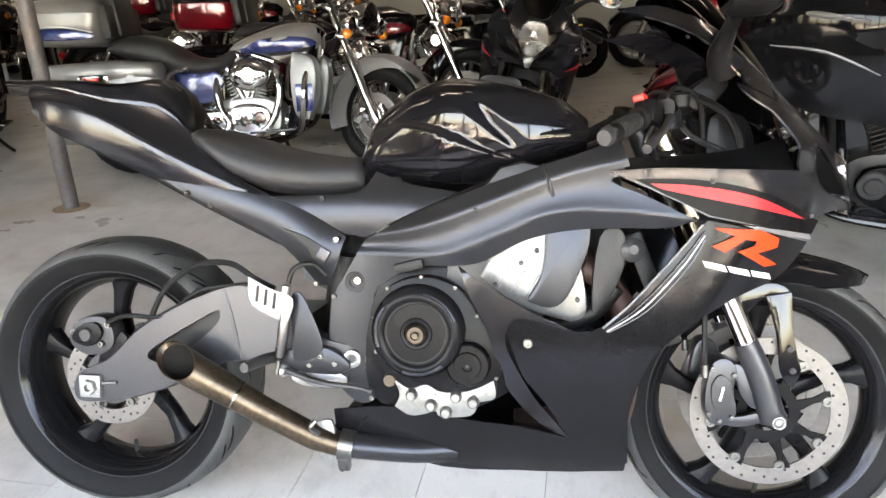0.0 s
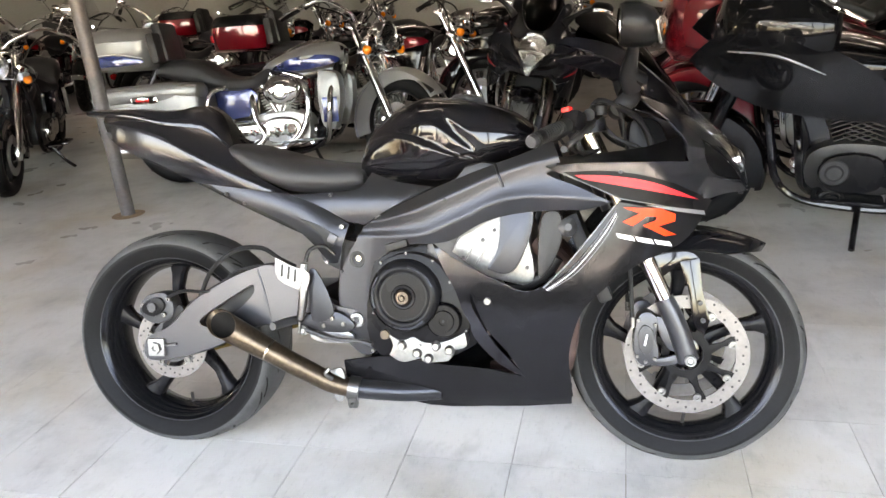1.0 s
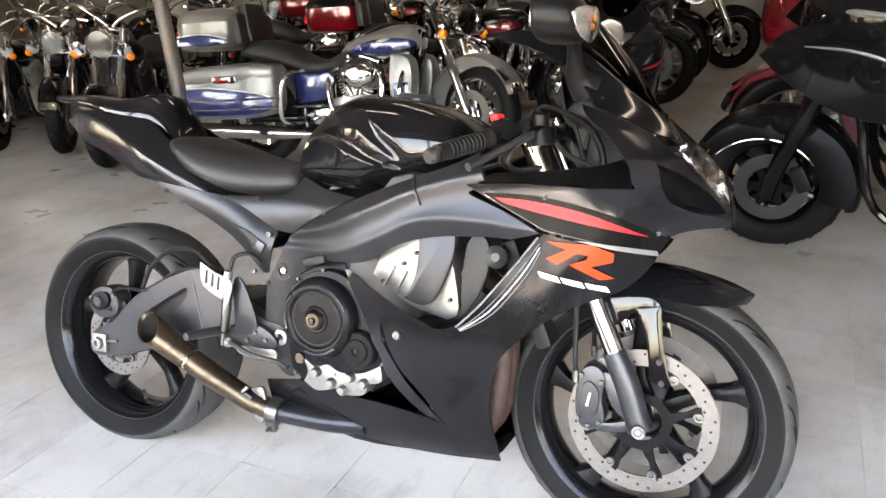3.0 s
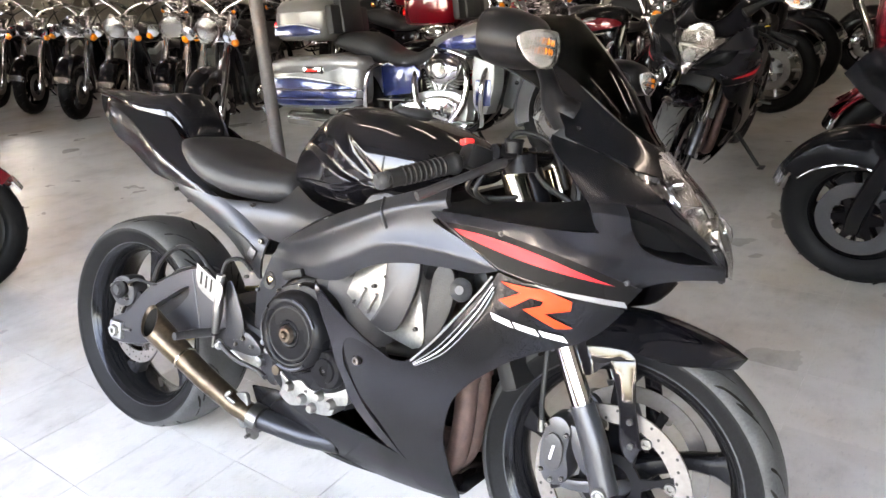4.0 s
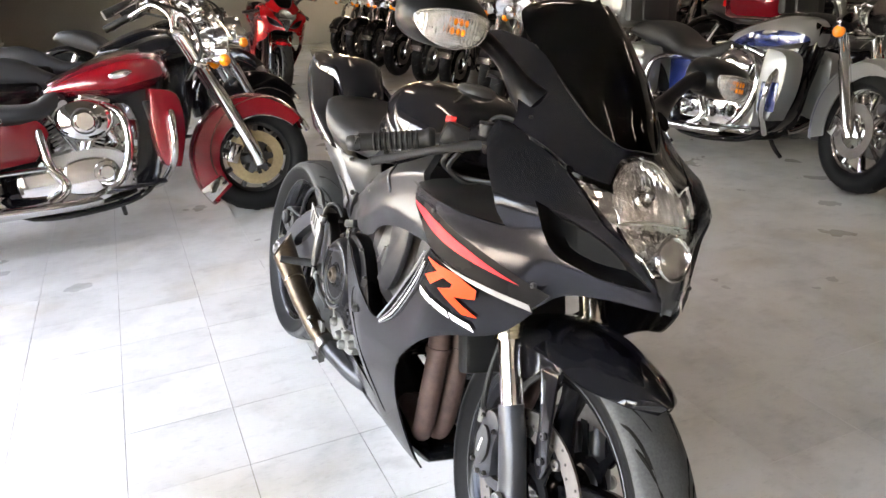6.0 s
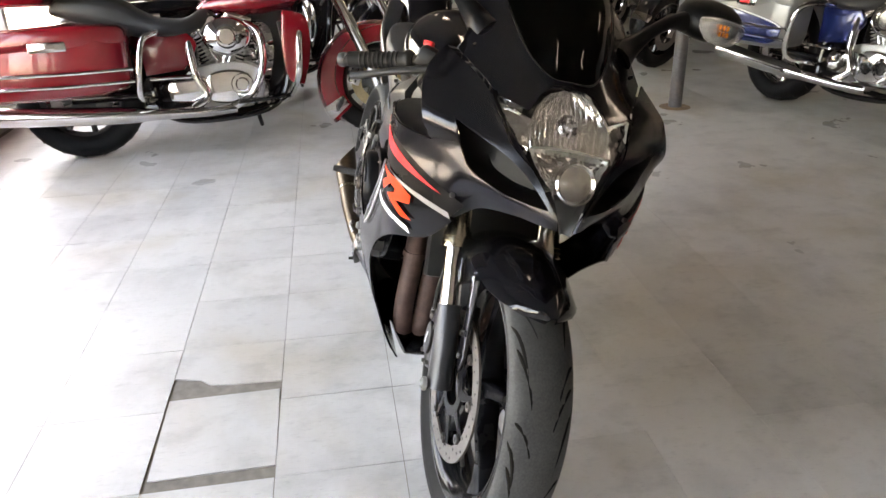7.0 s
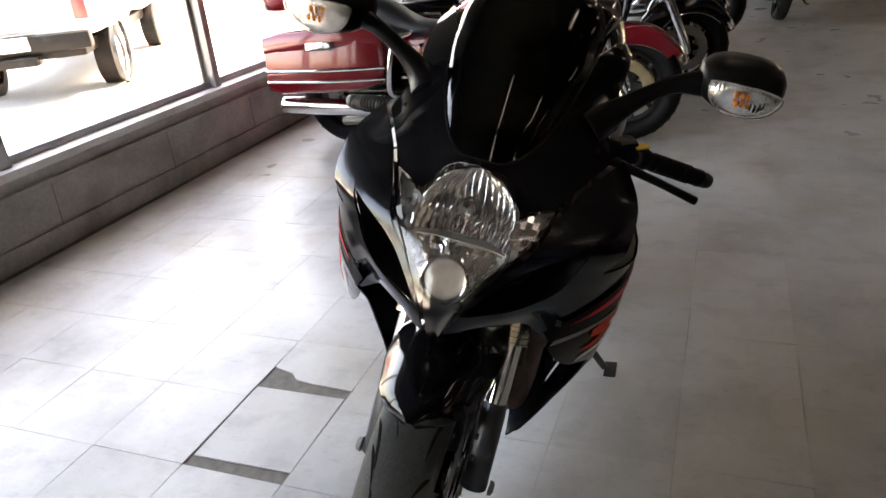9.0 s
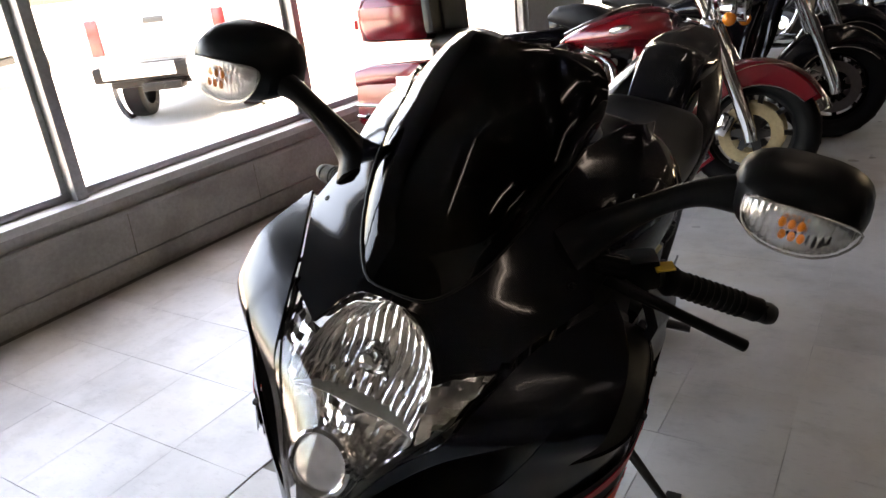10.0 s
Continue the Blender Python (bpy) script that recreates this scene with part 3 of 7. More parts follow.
for side in (-1, 1):
    # side cowl with its air intake
    outer = curve([(around(p[0], p[1]), p[1], *p[2:]) for p in SIDE_COWL], 5, closed=True)
    hole = curve([(around(p[0], p[1]), p[1], *p[2:]) for p in INTAKE], 5, closed=True)
    ia, ib = 6 * 5, 13 * 5
    ha, hb = 0, 3 * 5
    upper = outer[ia:ib + 1] + hole[ha:hb + 1][::-1]
    lower = outer[ib:] + outer[:ia + 1] + [hole[0]] + hole[hb:][::-1]
    bm = shell([(p.x, p.y, "c") for p in upper], on_cowl(side), 0.004, (0.06, 0.01), 1)
    cowl = part("side_cowl", shell([(p.x, p.y, "c") for p in lower], on_cowl(side), 0.004, (0.06, 0.01), 1, bm), SATIN_BLACK, bike, sharp=50)
    place = on_fairing(side)
    rings = []
    mid = sum(hole, Vector((0, 0))) / len(hole)
    for depth, shrink in ((0.001, 1.0), (0.012, 0.93), (0.03, 0.82), (0.04, 0.6)):
        ring = []
        for p in hole:
            q = mid + (p - mid) * shrink
            c = place(q.x, q.y)
            ring.append(Vector((c.x - depth * 0.9, c.y - side * depth * 0.8, c.z)))
        rings.append(ring)
    bm = bridge(bmesh.new(), rings, cap=False)
    bm.verts.ensure_lookup_table()
    bm.faces.new(bm.verts[-len(hole):])
    part("air_intake", bm, PLASTIC, cowl, "recessed black air intake")
    # thin near-black sheet, added so the cowl stays dark round the stripe
    fairing("stripe_panel", [(0.418, 0.781, "c"), (0.53, 0.780), (0.64, 0.757), (0.760, 0.703, "c"), (0.741, 0.673, "c"), (0.64, 0.699), (0.546, 0.718, "c"), (0.460, 0.759)], DARK_UNDERLAY, side, 0.0046, 0.001, "deep black panel under the stripe, added to darken the cowl", cowl)
    stripe = [(0.445, 0.773, "c"), (0.52, 0.770), (0.615, 0.753), (0.724, 0.708, "c"), (0.62, 0.732), (0.52, 0.752), (0.468, 0.763)]
    fairing("red_stripe", stripe, RED_VINYL, side, 0.0064, 0.001, "bright red tapering vinyl stripe", cowl)
    fairing("silver_stripe", [(0.60, 0.702, "c"), (0.67, 0.692), (0.738, 0.680, "c"), (0.742, 0.670, "c"), (0.67, 0.684)], SILVER_VINYL, side, 0.0064, 0.001, "", cowl)
    for bx, bz in ((0.546, 0.778), (0.742, 0.713)):
        c = place(around(bx, bz), bz)
        part("bolt", bolt(c, 0.006, (0.1, side, 0), 0.008), DARK_METAL, cowl)
    panel = fairing("side_fairing", SIDE_FAIRING, SEMI_BLACK, side)
    fairing("fairing_brace", BRACE, SATIN_BLACK, side, -0.003)
    fairing("belly_panel", BELLY, SEMI_BLACK, side, -0.002)
    # silver and white edging round the vent
    for off, r, mat, name in ((0.0, 0.0021, SILVER_VINYL, "edging"), (0.012, 0.0012, CHROME, "pinstripe"), (0.019, 0.0012, WHITE_VINYL, "pinstripe"), (0.026, 0.0009, SILVER_VINYL, "pinstripe")):
        line = [(0.535 + off * 0.2, 0.702 - off), (0.485 + off, 0.638 - off * 0.6), (0.42 + off, 0.560 - off * 0.6), (0.368 + off * 0.4, 0.508 - off * 0.3)]
        part(name, tube([on_fairing(side, 0.0048)(around(x, z), z) for x, z in line], r, 6, 5), mat, panel, "thin silver edging round the vent" if name == "edging" else "")
    # the big slanted letter and the line under it
    letter = [(0.548, 0.688), (0.627, 0.684), (0.664, 0.668), (0.662, 0.652), (0.624, 0.643), (0.665, 0.621), (0.640, 0.618), (0.590, 0.646), (0.618, 0.656), (0.622, 0.664), (0.601, 0.668), (0.568, 0.645), (0.546, 0.655), (0.585, 0.674), (0.560, 0.682)]
    fairing("logo", [(p[0] + 0.005, p[1] + 0.009, "c") for p in letter], ORANGE_VINYL, side, 0.0060, 0.001, "orange-red slanted vinyl emblem", panel, n=1)
    for k in range(3):
        u = 0.536 + 0.042 * k
        bar = [(u, 0.638 - 0.0085 * k), (u + 0.037, 0.6305 - 0.0085 * k), (u + 0.043, 0.6185 - 0.0085 * k), (u + 0.006, 0.627 - 0.0085 * k)]
        fairing("logo_bar", [(*p, "c") for p in bar], WHITE_VINYL, side, 0.0060, 0.001, "white bar under the emblem", panel, n=1)
    c = place(around(0.232, 0.473), 0.473)
    part("bolt", bolt(c + Vector((0, -side * 0.004, 0)), 0.0115, (0, side, 0), 0.012), STEEL, panel, "bright steel bolt")

# gloss centre cowl round the headlight, up to the screen
def on_side(points):
    """Outline points, given by x and z on the fairing, as ways round the nose."""
    return [(around(p[0], p[1]), *p[1:]) for p in points]


SEAM = [(0.814, 0.806, "c"), (0.785, 0.8335), (0.752, 0.869), (0.703, 0.906), (0.657, 0.9285), (0.612, 0.9475, "c")]
REAR_EDGE = [(0.596, 0.975), (0.555, 1.020), (0.470, 1.062), (0.385, 1.090, "c"), (0.455, 1.098, "c")]
BUBBLE = [(0.034, 0.940), (0.059, 0.954), (0.081, 0.980), (0.103, 1.030), (0.118, 1.080)]
BUBBLE_TOP = [(0.122, 1.115), (0.106, 1.147), (0.064, 1.168)]
LENS_TOP = [(0.030, 0.927), (0.052, 0.913), (0.064, 0.897)]
WING = [(0.757, 0.883, "c"), (0.734, 0.890), (0.712, 0.899, "c"), (0.748, 0.872), (0.784, 0.843), (0.813, 0.8085)]
bubble_s = [(y_on(y, z), z) for y, z in BUBBLE]
lens_s = [(y_on(y, z), z) for y, z in LENS_TOP] + on_side(WING)
for side in (-1, 1):
    gap = [(p[0] + 0.012, p[1] + 0.003, *p[2:]) for p in lens_s[:3]] + [(p[0], p[1] + 0.003, *p[2:]) for p in lens_s[3:5]] + [(lens_s[5][0] + 0.02, lens_s[5][1], "c")] + [(p[0] + 0.02, *p[1:]) for p in lens_s[6:-1]]
    ring = [(0.0, 0.934, "c"), *gap, *on_side(SEAM + REAR_EDGE), *bubble_s[::-1], (0.0, 0.940, "c")]
    part("centre_cowl", shell(ring, on_fairing(side), 0.004, (0.06, 0.012), 3), GLOSS_BLACK, bike, "gloss black centre cowl", sharp=55)

# headlight: one clear lens with pointed wings, a fluted bowl, a shelf and a projector
rim = [*lens_s, *on_side([(0.844, 0.768), (0.861, 0.737)])]
loop_s = [(0.0, 0.931), *rim, (0.0, 0.716), *[(-p[0], *p[1:]) for p in rim[::-1]]]
lamp = part("headlight", shell(loop_s, on_fairing(1, 0.002), 0.002, (0.06, 0.012), 3), CLEAR, bike, "clear headlight lens with projector", sharp=60)


def in_lamp(depth):
    """A point behind the lens: the way across y, the height z, and how deep."""
    def place(y, z):
        edge = min(1.0, max(abs(y) / inside(z), 0.0)) ** 2
        c = on_fairing(1)(y_on(y, z), z)
        return Vector((c.x - depth(y, z, edge), y, z))
    return place


def fluted(y, z, edge):
    up = max(0.0, min(1.0, (z - 0.83) / 0.10))
    return 0.006 + 0.052 * (1 - edge) * (1 - 0.75 * up * up) + 0.0022 * math.sin(y * 2 * math.pi / 0.0105 + 1.6 * math.sin(z * 70)) + 0.0009 * math.sin(y * 2 * math.pi / 0.0043 + z * 90)


def inside(z):
    """Half the lens's width at a height."""
    return ramp(z, (0.706, 0.008), (0.74, 0.020), (0.772, 0.033), (0.80, 0.055), (0.826, 0.074), (0.86, 0.078), (0.884, 0.070), (0.905, 0.056), (0.922, 0.034), (0.928, 0.012))


def facet(bm, amount):
    """Breaks a sheet into small uneven facets."""
    for v in bm.verts:
        v.co += Vector([random.uniform(-amount, amount) for _ in range(3)])
    return bm


def lamp_sheet(z0, z1, depth, rows, cols=96):
    bm = bmesh.new()
    place = in_lamp(depth)
    bridge(bm, [[place(inside(z) * (-1 + 2 * k / cols), z) for k in range(cols + 1)] for z in (z0 + (z1 - z0) * r / rows for r in range(rows + 1))], closed=False)
    return thicken(bm, 0.001)


part("reflector", lamp_sheet(0.834, 0.927, fluted, 12), REFLECTOR, lamp, "fluted chrome reflector", sharp=60)
part("lamp_base", lamp_sheet(0.708, 0.764, lambda y, z, e: 0.006 + 0.012 * (1 - e), 6, 16), DARK_METAL, lamp)
part("lower_bowl", facet(lamp_sheet(0.766, 0.832, lambda y, z, e: 0.008 + 0.040 * (1 - e) ** 0.5, 9, 24), 0.0016), FACETS, lamp, sharp=1)
bm = bmesh.new()
bridge(bm, [[in_lamp(lambda y, z, e: dd * (1 - e) + 0.004)(0.074 * (-1 + k / 12), 0.833 + 0.004 * (1 - abs(k / 12 - 1))) for k in range(25)] for dd in (0.030, 0.048, 0.066)], closed=False)
part("shelf", thicken(bm, 0.0015), LENS_GREY, lamp, "pale curved shelf")
PX = (0.846, 0.0, 0.796)
part("projector", lathe([(0.0, 0.020), (0.012, 0.019), (0.022, 0.014), (0.029, 0.006), (0.031, 0.0), (0.031, -0.006)], PX, (0.93, 0, 0.3), 28), CLEAR, lamp, "clear projector lens")
part("projector_ring", lathe([(0.030, -0.004), (0.036, -0.002), (0.037, 0.003), (0.034, 0.006), (0.031, 0.003)], PX, (0.93, 0, 0.3), 32, closed=True), CHROME, lamp)
part("projector_barrel", lathe([(0.031, 0.0), (0.030, -0.022), (0.022, -0.032), (0.014, -0.034), (0.0, -0.034)], PX, (0.93, 0, 0.3), 24), REFLECTOR, lamp)
part("projector_eye", ball((0.826, 0, 0.790), 0.017, 14, 8), REFLECTOR, lamp)
part("bulb_cap", lathe([(0.0, 0.012), (0.008, 0.010), (0.011, 0.004), (0.012, -0.03)], (0.762, 0.0, 0.876), (0.9, 0, 0.3), 16), CHROME, lamp)
part("bulb_ring", lathe([(0.014, 0.0), (0.018, 0.002), (0.019, -0.004), (0.014, -0.006)], (0.755, 0.0, 0.874), (0.9, 0, 0.3), 20, closed=True), CHROME, lamp)
for side in (-1, 1):
    wing = [(0.074, 0.878, "c"), (0.100, 0.886), (0.128, 0.894, "c"), (0.116, 0.870), (0.098, 0.845), (0.082, 0.822, "c"), (0.078, 0.850)]
    wl = part("side_lamp", facet(shell([(y_on(y, z), z, *r) for y, z, *r in wing], on_fairing(side, -0.006), 0, (0.035, 0.007), 2), 0.0018), FACETS, lamp, "faceted reflector in the lens's wing", sharp=1)
    part("bulb", ball((0.742, side * 0.098, 0.872), (0.006, 0.006, 0.006), 10, 6), REFLECTOR, wl)

# windscreen: a dark smoke bubble let into the cowl
def bubble_edge(z):
    """The way round the nose at which the bubble meets the cowl."""
    return ramp(z, (0.938, 0.02), *[(p[1], p[0]) for p in bubble_s], *[(z2, y_on(y, z2)) for y, z2 in BUBBLE_TOP], (1.176, 0.02))


def on_bubble(s, z):
    k = min(1.0, abs(s) / bubble_edge(z))
    low = min(1.0, max(0.0, (z - 0.940) / 0.05))
    return on_fairing(1, 0.002 + 0.009 * low * (1 - k ** 6))(s, z)


edge = bubble_s + [(y_on(y, z), z) for y, z in BUBBLE_TOP]
outline = [(0.0, 0.940), *edge, (0.0, 1.176), *[(-p[0], *p[1:]) for p in edge[::-1]]]
part("windscreen", shell(outline, on_bubble, 0.003, (0.05, 0.012), 4), SMOKE, bike, "dark smoked windscreen", sharp=60)
full = [(0.0, 0.940)] + edge
for side in (-1, 1):
    part("screen_edge", tube([on_fairing(side, 0.0035)(p[0], p[1]) for p in full[:6]], 0.0018, 6, 3), PLASTIC, bike)
    for bx, bz in ((0.508, 1.034), (0.622, 0.962)):
        c = on_fairing(side, 0.001)(around(bx, bz), bz)
        part("bolt", bolt(c, 0.005, (0.5, side * 0.5, 0.6), 0.004), PLASTIC, bike)
    # stays and wiring behind the cowl
    part("fairing_stay", tube([(0.548, side * 0.10, 0.935), (0.600, side * 0.115, 0.90), (0.625, side * 0.125, 0.84), (0.600, side * 0.13, 0.79)], 0.008, 8), PLASTIC, bike)
    part("wiring", tube([(0.50, side * 0.09, 0.91), (0.54, side * 0.10, 0.86), (0.60, side * 0.105, 0.83), (0.64, side * 0.10, 0.80)], 0.006, 7), HOSE, bike)
    # mirrors with a turn signal in the front
    mx, mz = (0.0, 0.019) if side < 0 else (-0.045, 0.022)
    my, size = (0.327, 1.0) if side < 0 else (0.342, 0.90)
    m = part("mirror", tube([(0.588, side * 0.135, 0.985), (0.572, side * 0.160, 1.008), (0.576 + mx * 0.4, side * 0.20, 1.032 + mz * 0.5), (0.580 + mx * 0.8, side * 0.245, 1.050 + mz), (0.580 + mx, side * 0.285, 1.060 + mz)], [0.034, 0.023, 0.0145, 0.0140, 0.021], 12), PLASTIC, bike, "black mirror with clear turn signal")
    rings = []
    for t, ry, rz, cx, cz in ((0, 0.010, 0.008, 0.626, 1.060), (0.1, 0.040, 0.026, 0.621, 1.062), (0.3, 0.062, 0.038, 0.608, 1.066), (0.6, 0.072, 0.044, 0.582, 1.070), (0.9, 0.073, 0.044, 0.552, 1.073), (1, 0.066, 0.040, 0.542, 1.073)):
        rings.append(oval((cx + mx, side * my, cz + mz), ry * size, rz * size, 24, 2.6))
    part("housing", bridge(bmesh.new(), rings), PLASTIC, m)
    part("glass", slab([(-0.055, 0.0), (-0.042, 0.027), (0.042, 0.027), (0.055, 0.0), (0.042, -0.027), (-0.042, -0.027)], 0, 0.002, 0), MIRROR, m).matrix_basis = pose(0.5405 + mx, side * my, 1.073 + mz, 0, 0, 90)
    sig = [(-0.062, 0.016), (-0.02, 0.021), (0.045, 0.017), (0.078, 0.004, "c"), (0.06, -0.022), (0.02, -0.034), (-0.03, -0.030), (-0.058, -0.010)]

    def on_mirror(out):
        def place(u, v):
            k = min(1, (u / 0.09) ** 2 * 0.75 + (v / 0.05) ** 2 * 0.6)
            return Vector((0.628 + mx - 0.045 * k + out, side * (my + u * 0.86 * size), 1.062 + mz + v * 0.98 * size))
        return place
    part("turn_signal", shell(sig, on_mirror(0.013), 0.002, (0.012, 0.01), 4), CLEAR, m, "clear turn signal lens")
    bowl = shell([(p[0] * 0.97, p[1] * 0.95, *p[2:]) for p in sig], on_mirror(0.006), 0, (0.0022, 0.006), 3)
    for v in bowl.verts:
        v.co.x += 0.0007 * math.sin((v.co.y - side * my) * 2 * math.pi / 0.0062) - 0.007 * max(0.0, 1 - ((v.co.y - side * (my + 0.006)) / 0.045) ** 2 - ((v.co.z - 1.055 - mz) / 0.022) ** 2)
    part("signal_reflector", bowl, FROSTED, m, "ribbed silver reflector", sharp=60)
    part("amber_bulb", ball((0.611 + mx, side * (my + 0.010), 1.057 + mz), (0.006, 0.019, 0.013), 14, 8), AMBER, m, "amber bulb behind the lens")
    for k in range(6):
        u, v = -0.012 + 0.011 * (k % 3), 0.004 - 0.014 * (k // 3)
        part("amber_glint", ball(on_mirror(0.0075)(u + 0.004 * (k // 3), v), (0.0014, 0.0034, 0.0052), 8, 6), AMBER, m)
    part("lens_rim", tube([on_mirror(0.012)(p[0], p[1]) for p in sig + sig[:1]], 0.0014, 6, 3), FROSTED, m)

# tank
def tank_ring(x, top, w, low, power=2.5, seg=28):
    out = []
    for k in range(seg):
        a = -math.pi / 2 + 2 * math.pi * k / seg
        s, q = math.cos(a), math.sin(a)
        y = w * math.copysign(abs(s) ** (2 / power), s)
        zc = low + (top - low) * 0.42
        z = zc + ((top - zc) if q > 0 else (zc - low)) * math.copysign(abs(q) ** (2 / power), q)
        if q < -0.3:
            y *= 0.9
        out.append(Vector((x, y, z)))
    return out


def tank_relief(p):
    """The knee dome stands proud of the band over it, and a wedge is let in ahead of it."""
    if abs(p.y) < 0.04:
        return p
    d = p.z - ramp(p.x, (-0.128, 0.86), (-0.066, 0.882), (-0.028, 0.887), (0.045, 0.874), (0.128, 0.839), (0.202, 0.816), (0.25, 0.80))
    step = max(0.0, min(1.0, (d + 0.008) / 0.012))
    step = step * step * (3 - 2 * step)
    into = 0.014 * step * max(0.0, 1 - max(0.0, d) / 0.06) * ramp(p.x, (-0.128, 0), (-0.07, 0.5), (0.0, 1), (0.17, 1), (0.22, 0))
    if d < 0:
        into -= 0.005 * math.sin(min(1.0, -d / 0.10) * math.pi) * ramp(p.x, (-0.10, 0), (-0.02, 1), (0.12, 1), (0.20, 0))
    along = (p.x - 0.100) / 0.115
    across = ((p.x - 0.100) * 0.093 + (p.z - 0.908) * 0.115) / 0.148
    if 0 < along < 1.15 and 0 < across < 0.034:
        into += 0.011 * math.sin(math.pi * across / 0.034) * math.sin(math.pi * min(1.0, along / 1.15)) ** 0.5
    return Vector((p.x, p.y - math.copysign(into, p.y), p.z))


rings = []
for i in range(121):
    t = i / 120
    x = -0.128 + 0.468 * t
    top = ramp(t, (0, 0.845), (0.05, 0.895), (0.14, 0.933), (0.26, 0.966), (0.41, 0.984), (0.6, 0.977), (0.76, 0.960), (0.9, 0.935), (1, 0.900))
    w = ramp(t, (0, 0.060), (0.05, 0.085), (0.15, 0.115), (0.28, 0.150), (0.42, 0.185), (0.55, 0.198), (0.75, 0.190), (0.92, 0.165), (1, 0.135))
    low = ramp(t, (0, 0.775), (0.2, 0.762), (0.45, 0.757), (0.7, 0.79), (1, 0.83))
    rings.append([tank_relief(p) for p in tank_ring(x, top, w, low, ramp(t, (0, 2.1), (0.4, 2.7), (1, 2.6)), 180)])
tank = part("fuel_tank", bridge(bmesh.new(), rings), GLOSS_BLACK, bike, "gloss black fuel tank", sharp=70)
part("filler_cap", lathe([(0.0, 0.012), (0.035, 0.012), (0.042, 0.008), (0.046, 0.0), (0.046, -0.01)], (0.16, 0, 0.976), (0.1, 0, 1), 28), DARK_METAL, tank)
# seat
rings = []
for i in range(19):
    t = i / 18
    x = -0.505 + 0.385 * t
    top = ramp(t, (0, 0.872), (0.06, 0.882), (0.3, 0.862), (0.6, 0.832), (0.85, 0.820), (0.95, 0.818), (1, 0.800))
    low = ramp(t, (0, 0.852), (0.1, 0.83), (0.3, 0.770), (0.5, 0.740), (0.8, 0.733), (1, 0.745))
    w = ramp(t, (0, 0.09), (0.1, 0.13), (0.3, 0.150), (0.55, 0.142), (0.8, 0.112), (1, 0.085))
    rings.append(tank_ring(x, top, w, low, 3.0))
part("rider_seat", bridge(bmesh.new(), rings), SEAT_VINYL, bike, "black vinyl rider seat", sharp=70)

# tail: two side panels, the seat hump and the under tail
TAIL = [(-0.915, 0.976, "c"), (-0.748, 0.968), (-0.638, 0.948), (-0.575, 0.921), (-0.494, 0.870), (-0.388, 0.785), (-0.310, 0.742, "c"), (-0.45, 0.760), (-0.575, 0.776, "c"), (-0.64, 0.802), (-0.72, 0.838), (-0.81, 0.866), (-0.88, 0.915)]


def on_tail(side):
    def place(x, z):
        mid = ramp(x, (-0.92, 0.945), (-0.7, 0.89), (-0.5, 0.82), (-0.3, 0.74))
        w = ramp(x, (-0.93, 0.035), (-0.85, 0.075), (-0.7, 0.115), (-0.5, 0.15), (-0.3, 0.14), (-0.14, 0.11))
        k = (z - mid) / 0.085
        crease = ramp(x, (-0.905, 0.958), (-0.765, 0.938), (-0.671, 0.908), (-0.574, 0.859), (-0.452, 0.797), (-0.29, 0.725))
        return Vector((x, side * (w * (1 - 0.16 * k * k) - 0.75 * max(0.0, z - crease) + 0.004), z))
    return place


